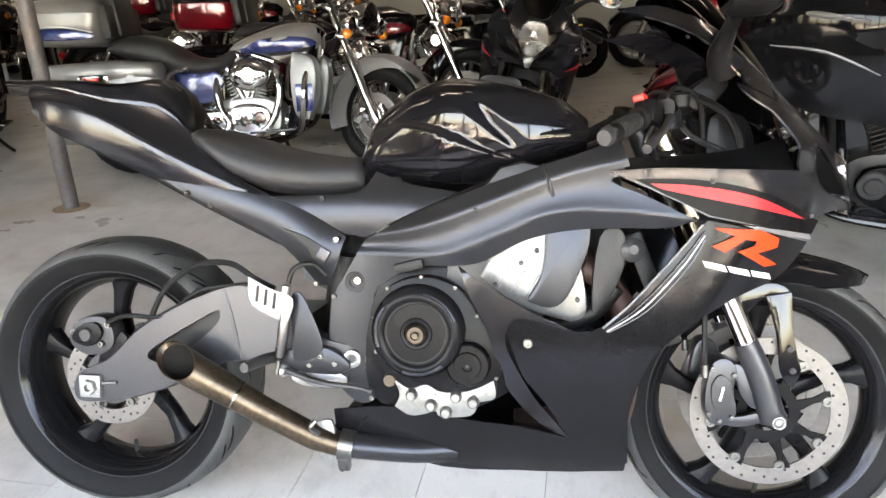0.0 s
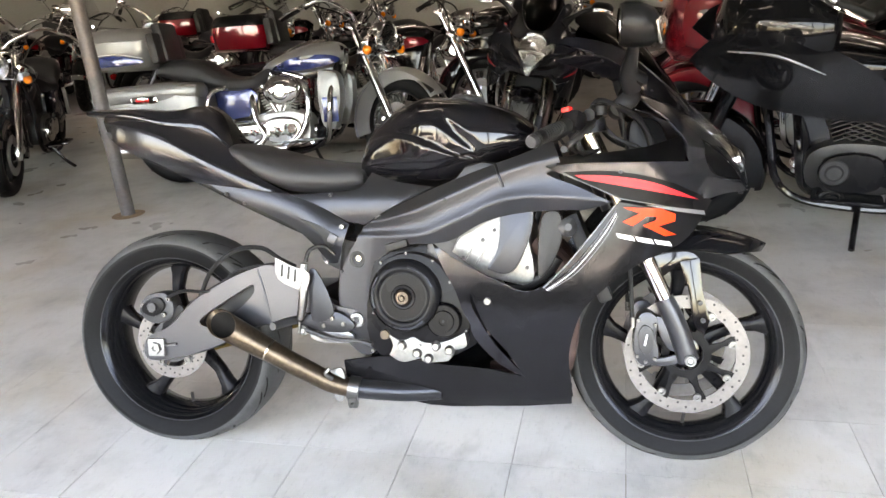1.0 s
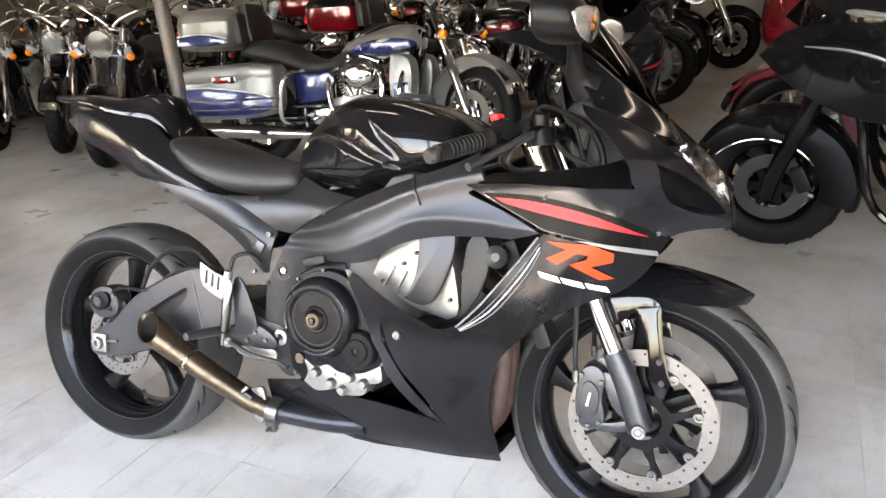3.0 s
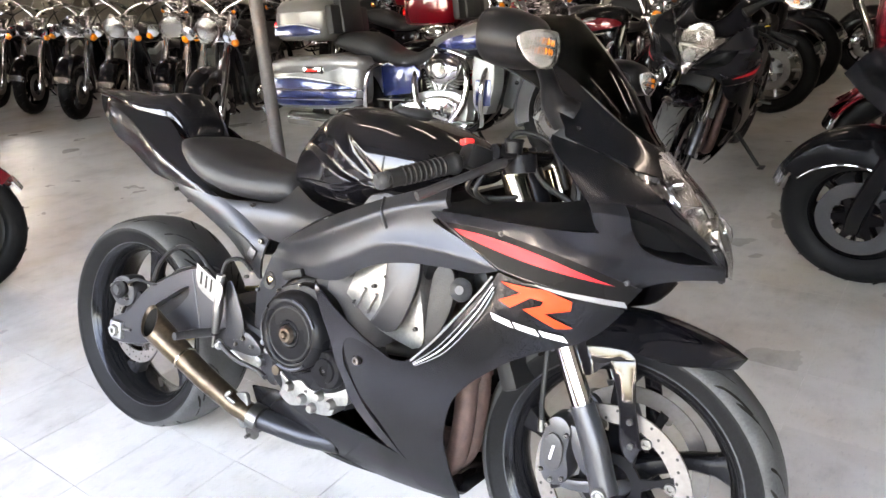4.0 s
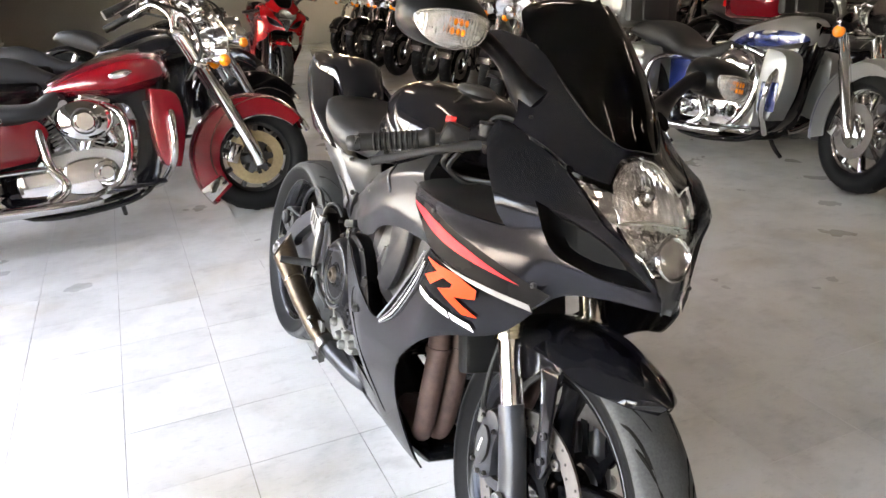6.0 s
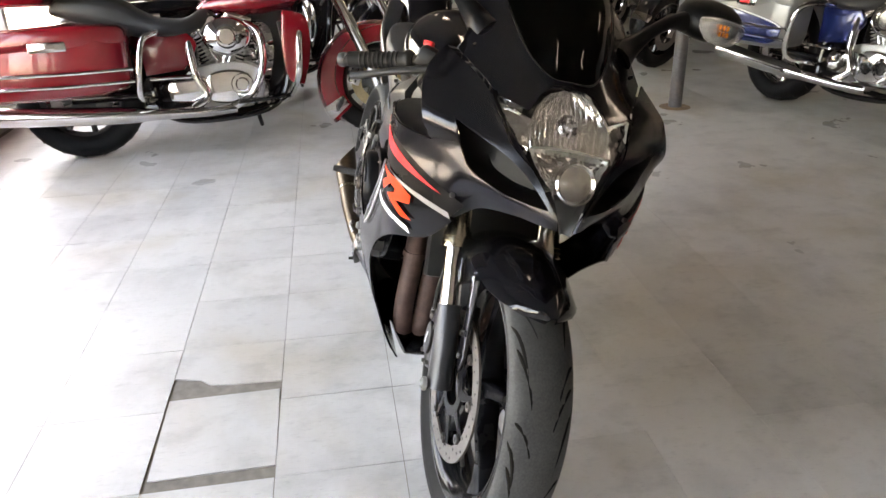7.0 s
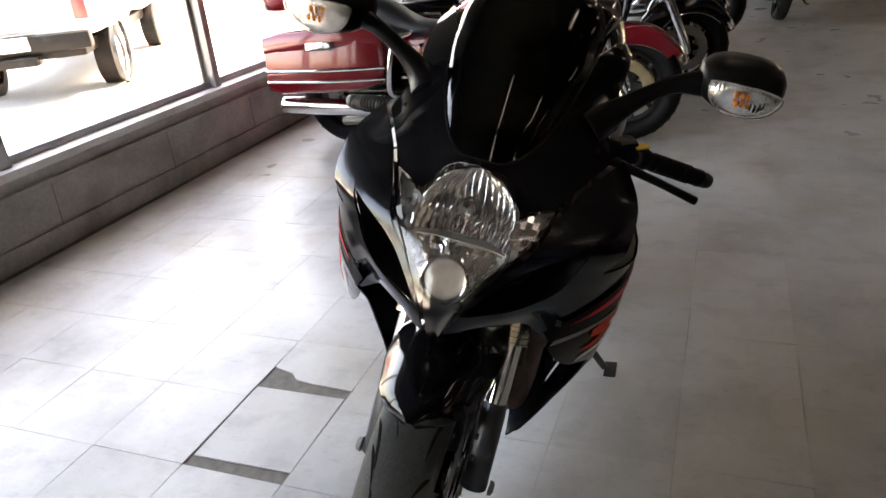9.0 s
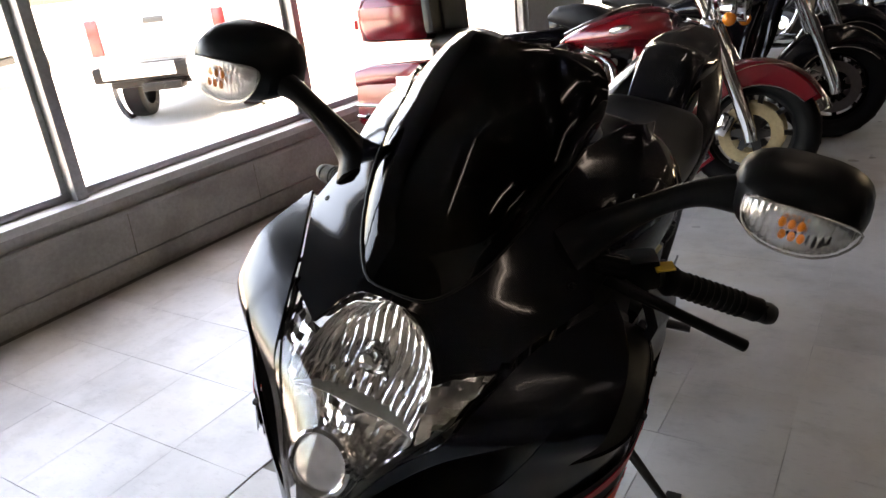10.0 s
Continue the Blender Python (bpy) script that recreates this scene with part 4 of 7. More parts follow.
for side in (-1, 1):
    tail = part("tail_panel", shell(TAIL, on_tail(side), 0.004, (0.02, 0.006)), SATIN_BLACK, bike, sharp=50)
    cover = [(-0.568, 0.775, "c"), (-0.452, 0.758), (-0.318, 0.738, "c"), (-0.235, 0.705), (-0.150, 0.655, "c"), (-0.175, 0.585), (-0.195, 0.548, "c"), (-0.222, 0.545, "c"), (-0.268, 0.608), (-0.318, 0.652), (-0.415, 0.702), (-0.505, 0.742)]
    sub = part("subframe_cover", shell(cover, lambda x, z: Vector((x, side * (ramp(x, (-0.6, 0.092), (-0.45, 0.120), (-0.3, 0.127), (-0.15, 0.130)) - 5.0 * (z - ramp(x, (-0.57, 0.77), (-0.3, 0.69), (-0.2, 0.62))) ** 2), z)), 0.006, (0.02, 0.012)), FRAME_BLACK, bike, sharp=50)
    for x, z, r in ((-0.500, 0.7445, 0.007), (-0.448, 0.7195, 0.007)):
        part("bolt", bolt((x, side * 0.108, z), r, (0, side, -0.3), 0.014), STEEL, sub)
    part("recess", slab([(-0.285, 0.672, "c"), (-0.235, 0.655), (-0.190, 0.628, "c"), (-0.196, 0.600), (-0.215, 0.598), (-0.232, 0.630)], side * 0.1255, side * 0.1310, 0.0012), HOSE, sub)
    part("recess_lug", box((-0.196, side * 0.1325, 0.618), (0.024, 0.006, 0.026), 0.003, turn=(0, 30, 0)), ALU_GREY, sub)
    part("bolt", bolt((-0.213, side * 0.128, 0.556), 0.006, (0, side, 0), 0.010), STEEL, sub)
    part("bolt", bolt((-0.168, side * 0.128, 0.650), 0.009, (0, side, 0), 0.008), STEEL, sub)
    part("bolt", bolt((-0.195, side * 0.128, 0.735), 0.007, (0, side, 0), 0.012), DARK_METAL, sub)
    part("seat_side_cover", shell([(-0.31, 0.738, "c"), (-0.20, 0.742), (-0.12, 0.75), (-0.09, 0.79, "c"), (-0.01, 0.765), (0.09, 0.752, "c"), (-0.03, 0.697), (-0.105, 0.655, "c"), (-0.15, 0.662, "c"), (-0.23, 0.708)], lambda x, z: Vector((x, side * (ramp(x, (-0.3, 0.135), (-0.1, 0.138), (0.1, 0.19)) - 4.0 * (z - 0.70) ** 2 - 0.25 * max(0.0, z - 0.735)), z)), 0.004, (0.03, 0.02)), FRAME_BLACK, bike, sharp=50)
rings = []
for i in range(17):
    t = i / 16
    x = -0.965 + 0.47 * t
    top = ramp(t, (0, 0.996), (0.35, 0.993), (0.58, 0.984), (0.70, 0.990), (0.78, 0.996), (0.84, 0.985), (0.92, 0.935), (1, 0.87))
    low = ramp(t, (0, 0.975), (0.3, 0.955), (0.6, 0.91), (1, 0.84))
    w = ramp(t, (0, 0.045), (0.3, 0.080), (0.55, 0.098), (0.72, 0.090), (0.85, 0.078), (1, 0.07))
    rings.append(tank_ring(x, top, w, low, 2.8))
part("seat_hump", bridge(bmesh.new(), rings), GLOSS_BLACK, bike, "gloss black seat hump", sharp=60)
part("under_tail", slab([(-0.88, 0.93), (-0.6, 0.85), (-0.35, 0.74), (-0.2, 0.65), (-0.24, 0.60), (-0.45, 0.69), (-0.65, 0.79), (-0.83, 0.87)], -0.07, 0.07, 0.01), PLASTIC, bike)

# frame
FRAME = [(-0.107, 0.649, "c"), (-0.029, 0.693), (0.092, 0.746), (0.232, 0.797), (0.330, 0.829), (0.392, 0.858, "c"), (0.415, 0.79, "c"), (0.378, 0.776), (0.45, 0.745), (0.53, 0.706, "c"), (0.47, 0.690), (0.412, 0.689), (0.305, 0.683), (0.219, 0.661), (0.130, 0.615),
         (0.026, 0.607, "c"), (-0.03, 0.586), (-0.075, 0.555), (-0.088, 0.52), (-0.080, 0.44), (-0.080, 0.33, "c"), (-0.10, 0.305), (-0.135, 0.305), (-0.175, 0.345), (-0.190, 0.409), (-0.182, 0.52, "c"), (-0.146, 0.584)]


def on_frame(side):
    def place(x, z):
        w = ramp(x, (-0.2, 0.128), (-0.1, 0.142), (0.0, 0.178), (0.13, 0.214), (0.3, 0.232), (0.42, 0.226), (0.54, 0.235))
        lower = ramp(x, (-0.2, 0.60), (-0.118, 0.625), (0.037, 0.628), (0.178, 0.676), (0.272, 0.716), (0.329, 0.723), (0.407, 0.719), (0.54, 0.705))
        upper = ramp(x, (-0.2, 0.64), (-0.12, 0.655), (-0.01, 0.676), (0.152, 0.735), (0.259, 0.778), (0.33, 0.80), (0.42, 0.82))
        if z < lower:
            into = (lower - z) * ramp(x, (-0.05, 0.03), (0.06, 0.30), (0.2, 0.55))
        elif z > upper:
            into = 0.65 * (z - upper)
        else:
            into = 0.006 * math.sin(math.pi * (z - lower) / max(0.005, upper - lower))
        return Vector((x, side * (w - into), z))
    return place


for side in (-1, 1):
    fr = part("frame", shell(FRAME, on_frame(side), 0.014, (0.015, 0.006)), FRAME_BLACK, bike, "matte black frame spar", sharp=50)
    f = on_frame(side)
    part("weld", tube([f(0.254, 0.806), f(0.264, 0.778), f(0.274, 0.748)], 0.0035, 8), FRAME_BLACK, fr)
    part("frame_hole", lathe([(0.0, 0.0), (0.004, 0.0), (0.0045, 0.0015), (0.003, 0.002)], f(0.128, 0.720), (0, side, 0.2), 12), HOSE, fr)
    c = f(-0.128, 0.562)
    part("frame_ring", lathe([(0.012, 0.002), (0.021, 0.003), (0.022, 0.0), (0.012, -0.01)], c + Vector((0, side * 0.001, 0)), (0, side, 0), 20, closed=True), HOSE, fr)
    part("bolt", bolt(c + Vector((0.006, side * 0.001, 0.004)), 0.010, (0, side, 0), 0.007), GOLD_STEEL, fr)
    c = f(-0.137, 0.398)
    part("pivot_nut", lathe([(0.008, 0.0), (0.008, 0.010), (0.012, 0.012), (0.019, 0.010), (0.021, 0.0)], c, (0, side, 0), 14), ALU, fr, "bright swingarm pivot nut")
    for x, z in ((-0.175, 0.53), (-0.183, 0.385), (-0.168, 0.348), (-0.02, 0.60), (-0.095, 0.315)):
        part("bolt", bolt(f(x, z), 0.0065, (0, side, 0), 0.007), DARK_METAL if z > 0.5 else STEEL, fr)

# engine
part("crankcase", slab([(-0.10, 0.33), (-0.08, 0.56), (0.02, 0.60), (0.14, 0.60), (0.24, 0.50), (0.22, 0.38), (0.16, 0.32), (0.05, 0.29)], -0.15, 0.17, 0.015), ENGINE_BLACK, bike)
part("cylinder_block", slab([(0.06, 0.55), (0.17, 0.80), (0.34, 0.74), (0.24, 0.48)], -0.155, 0.155, 0.015), DARK_METAL, bike)
part("cylinder_head", slab([(0.134, 0.585, "c"), (0.20, 0.70), (0.30, 0.70), (0.345, 0.530), (0.314, 0.498, "c"), (0.22, 0.525)], -0.175, 0.175, 0.012), CAST, bike, "dull silver cylinder head")
for k in range(4):
    part("head_rib", box((0.180 + 0.030 * k, -0.178, 0.585 - 0.008 * k), (0.006, 0.008, 0.050), 0.002, turn=(0, 28, 0)), CAST, bike)
for x, z in ((0.165, 0.572), (0.245, 0.640), (0.325, 0.545), (0.215, 0.615)):
    part("bolt", bolt((x, -0.175, z), 0.006, (0, -1, 0), 0.008), DARK_METAL, bike)
for s in (-1, 1):
    part("frame_hanger", slab([(0.263, 0.70, "c"), (0.345, 0.70, "c"), (0.340, 0.640), (0.305, 0.556), (0.272, 0.532), (0.226, 0.545, "c"), (0.255, 0.60)], s * 0.190, s * 0.205, 0.006), FRAME_BLACK, bike)
for s, lab in ((-1, "round black clutch cover"), (1, "round black generator cover")):
    cov = part("clutch_cover" if s < 0 else "generator_cover", lathe([(0.0, 0.046), (0.020, 0.046), (0.026, 0.040), (0.064, 0.040), (0.068, 0.044), (0.075, 0.045), (0.085, 0.041), (0.093, 0.03), (0.096, 0.0), (0.098, -0.06)], (0.014, s * 0.175, 0.476), (0, s, 0), 40), ENGINE_BLACK, bike, lab)
    part("cover_cap", lathe([(0.0, 0.004), (0.009, 0.004), (0.010, 0.008), (0.016, 0.008), (0.020, 0.003), (0.021, 0.0)], (0.014, s * 0.221, 0.476), (0, s, 0), 20), DULL_BRONZE, cov, "bronze centre plug")
    part("cover_groove", lathe([(0.0575, 0.0405), (0.0595, 0.0412), (0.0615, 0.0405), (0.0595, 0.039)], (0.014, s * 0.175, 0.476), (0, s, 0), 40, closed=True), HOSE, cov)
    part("cover_hex", lathe([(0.0, 0.006), (0.006, 0.006), (0.0075, 0.0)], (0.014, s * 0.228, 0.476), (0, s, 0), 6), DULL_BRONZE, cov)
    part("cover_dish", lathe([(0.022, 0.0405), (0.026, 0.043), (0.030, 0.043), (0.032, 0.0405)], (0.014, s * 0.175, 0.476), (0, s, 0), 32, closed=True), ENGINE_BLACK, cov)
    for a0 in (20, 140, 250):
        part("cover_rib", tube([(0.014 + 0.080 * math.cos(radians(a0 + d)), s * 0.219, 0.476 + 0.080 * math.sin(radians(a0 + d))) for d in (0, 15, 30, 45, 60)], 0.004, 8), FRAME_BLACK, cov)
gasket = curve([(-0.078, 0.50), (-0.05, 0.56), (0.02, 0.585), (0.09, 0.565), (0.135, 0.51), (0.175, 0.44), (0.175, 0.385), (0.13, 0.345), (0.05, 0.345), (-0.04, 0.37), (-0.075, 0.43)], 4, closed=True)
cover = part("engine_side_cover", slab([(*p, "c") for p in gasket], -0.186, -0.15, 0.004, n=1), ENGINE_BLACK, bike)
for i in range(0, len(gasket), 4):
    p = gasket[i]
    part("bolt", bolt((p[0] * 0.97, -0.184, p[1]), 0.0048, (0, -1, 0), 0.009), STEEL, cover)
start = part("starter_cover", lathe([(0.0, 0.012), (0.010, 0.012), (0.011, 0.015), (0.026, 0.015), (0.028, 0.011), (0.040, 0.011), (0.044, 0.006), (0.046, -0.02)], (0.114, -0.195, 0.413), (0, -1, 0), 32), ENGINE_BLACK, bike)
part("bolt", bolt((0.114, -0.208, 0.413), 0.005, (0, -1, 0), 0.003), DARK_METAL, start)
sump = part("water_pump_cover", slab([(-0.040, 0.378, "c"), (-0.005, 0.356), (0.030, 0.366), (0.06, 0.352), (0.115, 0.356), (0.165, 0.380, "c"), (0.168, 0.345), (0.135, 0.334, "c"), (0.12, 0.306), (0.06, 0.300), (0.05, 0.312, "c"), (0.0, 0.300), (-0.035, 0.318, "c"), (-0.025, 0.345)], -0.190, -0.13, 0.007), CAST, bike, "unpainted aluminium lower engine cover")
for x, z in ((0.0, 0.345), (0.04, 0.325), (0.09, 0.345), (0.125, 0.335), (0.07, 0.312)):
    part("boss", lathe([(0.0, 0.012), (0.008, 0.012), (0.012, 0.006), (0.013, -0.01)], (x, -0.192, z), (0, -1, 0), 14), CAST, sump)
part("oil_cap", lathe([(0.0, 0.016), (0.012, 0.016), (0.014, 0.004), (0.014, 0)], (-0.045, -0.178, 0.372), (0, -1, 0), 14), DULL_BRONZE, bike)
part("wire_cover", box((-0.005, -0.18, 0.605), (0.06, 0.03, 0.02), 0.006, turn=(0, -15, 0)), HOSE, bike)
part("radiator", box((0.475, 0, 0.56), (0.035, 0.25, 0.24), 0.008, turn=(0, -22, 0)), RADIATOR, bike)
for s in (-1, 1):
    part("radiator_tank", slab([(0.362, 0.668), (0.405, 0.682), (0.412, 0.62), (0.385, 0.55), (0.352, 0.525)], s * 0.165, s * 0.185, 0.006), RADIATOR, bike)
    part("horn", lathe([(0.0, 0.010), (0.009, 0.010), (0.014, 0.006), (0.021, 0.004), (0.024, 0.0), (0.020, -0.01)], (0.425, s * 0.180, 0.645), (0.2, s, 0.1), 20), DARK_METAL, bike)
    part("radiator_hose", tube([(0.40, s * 0.165, 0.57), (0.36, s * 0.16, 0.52), (0.30, s * 0.15, 0.49), (0.24, s * 0.14, 0.48)], 0.016, 12), HOSE, bike)
for k, y in enumerate((-0.132, -0.080, 0.080, 0.132)):
    part("header_pipe", tube([(0.34, y * 0.9, 0.60), (0.405, y, 0.55), (0.428, y, 0.46), (0.424, y * 0.98, 0.34), (0.395, y * 0.86, 0.255), (0.32, y * 0.6, 0.222), (0.20, y * 0.4, 0.215)], 0.0235, 12), RUSTY, bike, "rusty brown header pipe")
    part("pipe_flange", tube([(0.4275, y, 0.465), (0.4285, y, 0.452)], 0.0275, 14, smooth=False), RUSTY, bike)
part("oil_cooler", box((0.42, 0, 0.33), (0.03, 0.13, 0.10), 0.006, turn=(0, 12, 0)), RADIATOR, bike)
part("belly_floor", slab([(-0.17, 0.24), (0.03, 0.20), (0.30, 0.19), (0.40, 0.21), (0.42, 0.185), (0.30, 0.165), (0.05, 0.155), (-0.16, 0.215)], -0.10, 0.10, 0.006), SEMI_BLACK, bike)
part("air_box", slab([(0.20, 0.76), (0.34, 0.80), (0.40, 0.79), (0.40, 0.70), (0.25, 0.72)], -0.12, 0.12, 0.02), PLASTIC, bike)
part("inner_cowl", slab([(0.58, 0.90), (0.64, 0.905), (0.67, 0.86), (0.68, 0.74), (0.62, 0.72), (0.58, 0.78)], -0.06, 0.06, 0.02), PLASTIC, bike)
for side in (-1, 1):
    xs = [0.40 + 0.0295 * k for k in range(11)]
    sheet = bridge(bmesh.new(), [[on_fairing(side, -0.003)(around(x, 0.797), 0.797) for x in xs], [Vector((x, side * ramp(x, (0.4, 0.215), (0.55, 0.252), (0.70, 0.206)), 0.806)) for x in xs], [Vector((x, side * 0.137, ramp(x, (0.40, 0.815), (0.6, 0.832), (0.70, 0.86)))) for x in xs]], closed=False)
    part("inner_panel", thicken(sheet, 0.003), PLASTIC, bike)

# exhaust
ex = part("exhaust", tube([(-0.165, -0.144, 0.213), (-0.18, -0.147, 0.217), (-0.19, -0.149, 0.221), (-0.215, -0.156, 0.230), (-0.265, -0.168, 0.260), (-0.315, -0.180, 0.290), (-0.370, -0.188, 0.324)], [0.0265, 0.0265, 0.0265, 0.027, 0.028, 0.029, 0.030], 20, 6), BROWN_STEEL, bike, "heat-tinted short exhaust pipe")
P0, P1 = Vector((-0.370, -0.188, 0.324)), Vector((-0.499, -0.200, 0.398))
AX, CUT = (P1 - P0).normalized(), Vector((-0.32, -0.80, 0.50)).normalized()


def pipe_ring(t, r, slant):
    """A ring of the tip; slant sets how far it follows the slanted mouth."""
    c = P0.lerp(P1, t)
    u = AX.cross(Vector((0, 1, 0))).normalized()
    ring = oval(c, r, r, 28, 2, u.cross(AX), u)
    return [p - AX * ((p - c).dot(CUT) / AX.dot(CUT)) * slant for p in ring]


part("exhaust_tip", bridge(bmesh.new(), [pipe_ring(0, 0.0305, 0), pipe_ring(0.04, 0.0315, 0), pipe_ring(0.45, 0.0345, 0.3), pipe_ring(1.0, 0.0375, 1), pipe_ring(1.0, 0.0356, 1), pipe_ring(0.93, 0.0350, 1)], cap=False), BROWN_STEEL, ex, "flared open tip")
part("soot", bridge(bmesh.new(), [pipe_ring(0.935, 0.0352, 1), pipe_ring(0.45, 0.0325, 0.3), pipe_ring(0.05, 0.029, 0), pipe_ring(0.05, 0.001, 0)], cap=False), SOOT_OR_GROOVE, ex)
part("weld_ring", lathe([(0.030, -0.003), (0.0328, -0.002), (0.0328, 0.002), (0.030, 0.003)], (-0.370, -0.188, 0.324), (-0.86, -0.08, 0.49), 20, closed=True), GOLD_STEEL, ex)
part("pipe_clamp", lathe([(0.027, -0.016), (0.0335, -0.015), (0.0335, 0.015), (0.027, 0.016)], (-0.150, -0.142, 0.210), (-0.95, -0.1, 0.18), 24, closed=True), STEEL, ex, "bright pipe clamp")
part("clamp_lug", box((-0.150, -0.160, 0.178), (0.026, 0.018, 0.030), 0.004, turn=(20, 0, 0)), STEEL, ex)
part("clamp_bolt", tube([(-0.150, -0.182, 0.172), (-0.150, -0.138, 0.182)], 0.005, 8, smooth=False), STEEL, ex)
part("pipe_flange", slab([(-0.214, 0.262, "c"), (-0.178, 0.268), (-0.170, 0.215), (-0.182, 0.178), (-0.205, 0.190)], -0.158, -0.146, 0.003), CAST, ex, "rough cast pipe flange")
part("spring_hook", tube([(-0.20, -0.175, 0.245), (-0.215, -0.185, 0.262), (-0.205, -0.18, 0.275)], 0.006, 8), STEEL, ex)
part("under_pipe", tube([(-0.16, -0.143, 0.212), (-0.08, -0.130, 0.203), (0.0, -0.118, 0.198), (0.08, -0.10, 0.20)], 0.027, 16), FRAME_BLACK, bike)

# swingarm


def pierced(outline, hole, mid, y0, y1, bevel=0.006):
    """A plate with an opening through it; both outlines are seen whole from mid."""
    outer, inner = curve(outline, 5, closed=True), curve(hole, 5, closed=True)

    def cast(loop, a):
        d, best = Vector((math.cos(a), math.sin(a))), 0.0
        for p, q in zip(loop, loop[1:] + loop[:1]):
            p, q = p - mid, q - mid
            e = q - p
            det = d.x * -e.y + d.y * e.x
            if abs(det) > 1e-9:
                k = (p.x * -e.y + p.y * e.x) / det
                f = (d.x * p.y - d.y * p.x) / det
                if k > 0 and -1e-6 <= f <= 1 + 1e-6:
                    best = max(best, k)
        return mid + d * best
    angles = sorted({round(math.atan2(p.y - mid.y, p.x - mid.x), 3) for p in outer + inner})
    a, b = [cast(outer, t) for t in angles], [cast(inner, t) for t in angles]
    c = [mid + (p - mid) * (1 - bevel / max(0.03, (p - mid).length)) for p in a]
    rows = [(b, y1), (b, y0), (c, y0), (a, y0 + bevel), (a, y1 - bevel), (c, y1), (b, y1)]
    return bridge(bmesh.new(), [[Vector((p.x, y, p.y)) for p in r] for r, y in rows], cap=False)


arm = part("swingarm", pierced([(-0.775, 0.335), (-0.70, 0.372), (-0.62, 0.448), (-0.516, 0.508), (-0.403, 0.548), (-0.342, 0.546, "c"), (-0.30, 0.50), (-0.20, 0.44), (-0.13, 0.42), (-0.13, 0.375), (-0.22, 0.37), (-0.33, 0.385, "c"), (-0.42, 0.375), (-0.50, 0.335), (-0.60, 0.298), (-0.70, 0.275), (-0.78, 0.275)],
                                [(-0.602, 0.385), (-0.57, 0.415), (-0.448, 0.487), (-0.43, 0.484), (-0.438, 0.462), (-0.478, 0.425), (-0.52, 0.40), (-0.575, 0.372)], Vector((-0.515, 0.425)), -0.130, -0.090), ALU_GREY, bike, "grey braced aluminium swingarm", sharp=45)
# dark sheet added behind the opening, in place of the shade within
part("inner_web", slab([(-0.62, 0.36), (-0.60, 0.44), (-0.42, 0.51), (-0.40, 0.43), (-0.50, 0.37)], -0.104, -0.094, 0.001), HOSE, arm)
part("weld_line", tube([(-0.418, -0.128, 0.540), (-0.40, -0.1305, 0.47), (-0.385, -0.128, 0.388)], 0.003, 8), ALU_GREY, arm)
part("left_arm", slab([(-0.775, 0.335), (-0.62, 0.40), (-0.40, 0.46), (-0.13, 0.42), (-0.13, 0.375), (-0.40, 0.36), (-0.60, 0.298), (-0.78, 0.275)], 0.098, 0.142, 0.010), ALU_GREY, arm)
part("cross_brace", box((-0.30, 0, 0.43), (0.10, 0.22, 0.09), 0.015), ALU_GREY, arm)
adj = part("chain_adjuster", box((-0.737, -0.136, 0.312), (0.052, 0.014, 0.052), 0.006), ALU, arm, "bare aluminium axle block")
part("axle_nut", lathe([(0.007, 0.008), (0.009, 0.016), (0.017, 0.016), (0.019, 0.0)], (-0.735, -0.138, 0.312), (0, -1, 0), 6), ALU, adj)
part("adjuster_bolt", tube([(-0.71, -0.135, 0.318), (-0.675, -0.135, 0.322)], 0.004, 8, smooth=False), STEEL, arm)
part("hugger_hose", tube([(-0.60, -0.12, 0.455), (-0.555, -0.125, 0.535), (-0.48, -0.13, 0.588), (-0.40, -0.135, 0.595), (-0.345, -0.14, 0.565), (-0.30, -0.145, 0.545)], 0.0065, 8), HOSE, bike)
part("shock", tube([(-0.22, 0, 0.36), (-0.18, 0, 0.60)], 0.03, 14, smooth=False), DARK_METAL, bike)

# rear brake
cal = part("rear_caliper", slab([(-0.80, 0.41), (-0.775, 0.455), (-0.715, 0.465), (-0.69, 0.43), (-0.70, 0.39), (-0.76, 0.375)], -0.115, -0.065, 0.008), DARK_METAL, bike)
part("caliper_bridge", slab([(-0.785, 0.415), (-0.765, 0.446), (-0.725, 0.452), (-0.712, 0.425), (-0.745, 0.398)], -0.126, -0.115, 0.004), ENGINE_BLACK, cal)
part("piston_boss", lathe([(0.0, 0.006), (0.013, 0.006), (0.016, 0.002), (0.017, -0.004)], (-0.748, -0.126, 0.426), (0, -1, 0), 20), DARK_METAL, cal)
part("caliper_bracket", slab([(-0.70, 0.40), (-0.675, 0.43), (-0.66, 0.40), (-0.70, 0.345), (-0.735, 0.34), (-0.73, 0.375)], -0.108, -0.098, 0.003), ENGINE_BLACK, cal)
for x, z in ((-0.70, 0.448), (-0.782, 0.43), (-0.718, 0.404)):
    part("bolt", bolt((x, -0.115, z), 0.009, (0, -1, 0), 0.008), STEEL, cal)
part("brake_line", tube([(-0.70, -0.12, 0.455), (-0.64, -0.135, 0.475), (-0.56, -0.125, 0.475), (-0.48, -0.11, 0.53), (-0.35, -0.13, 0.55)], 0.005, 8), HOSE, cal)


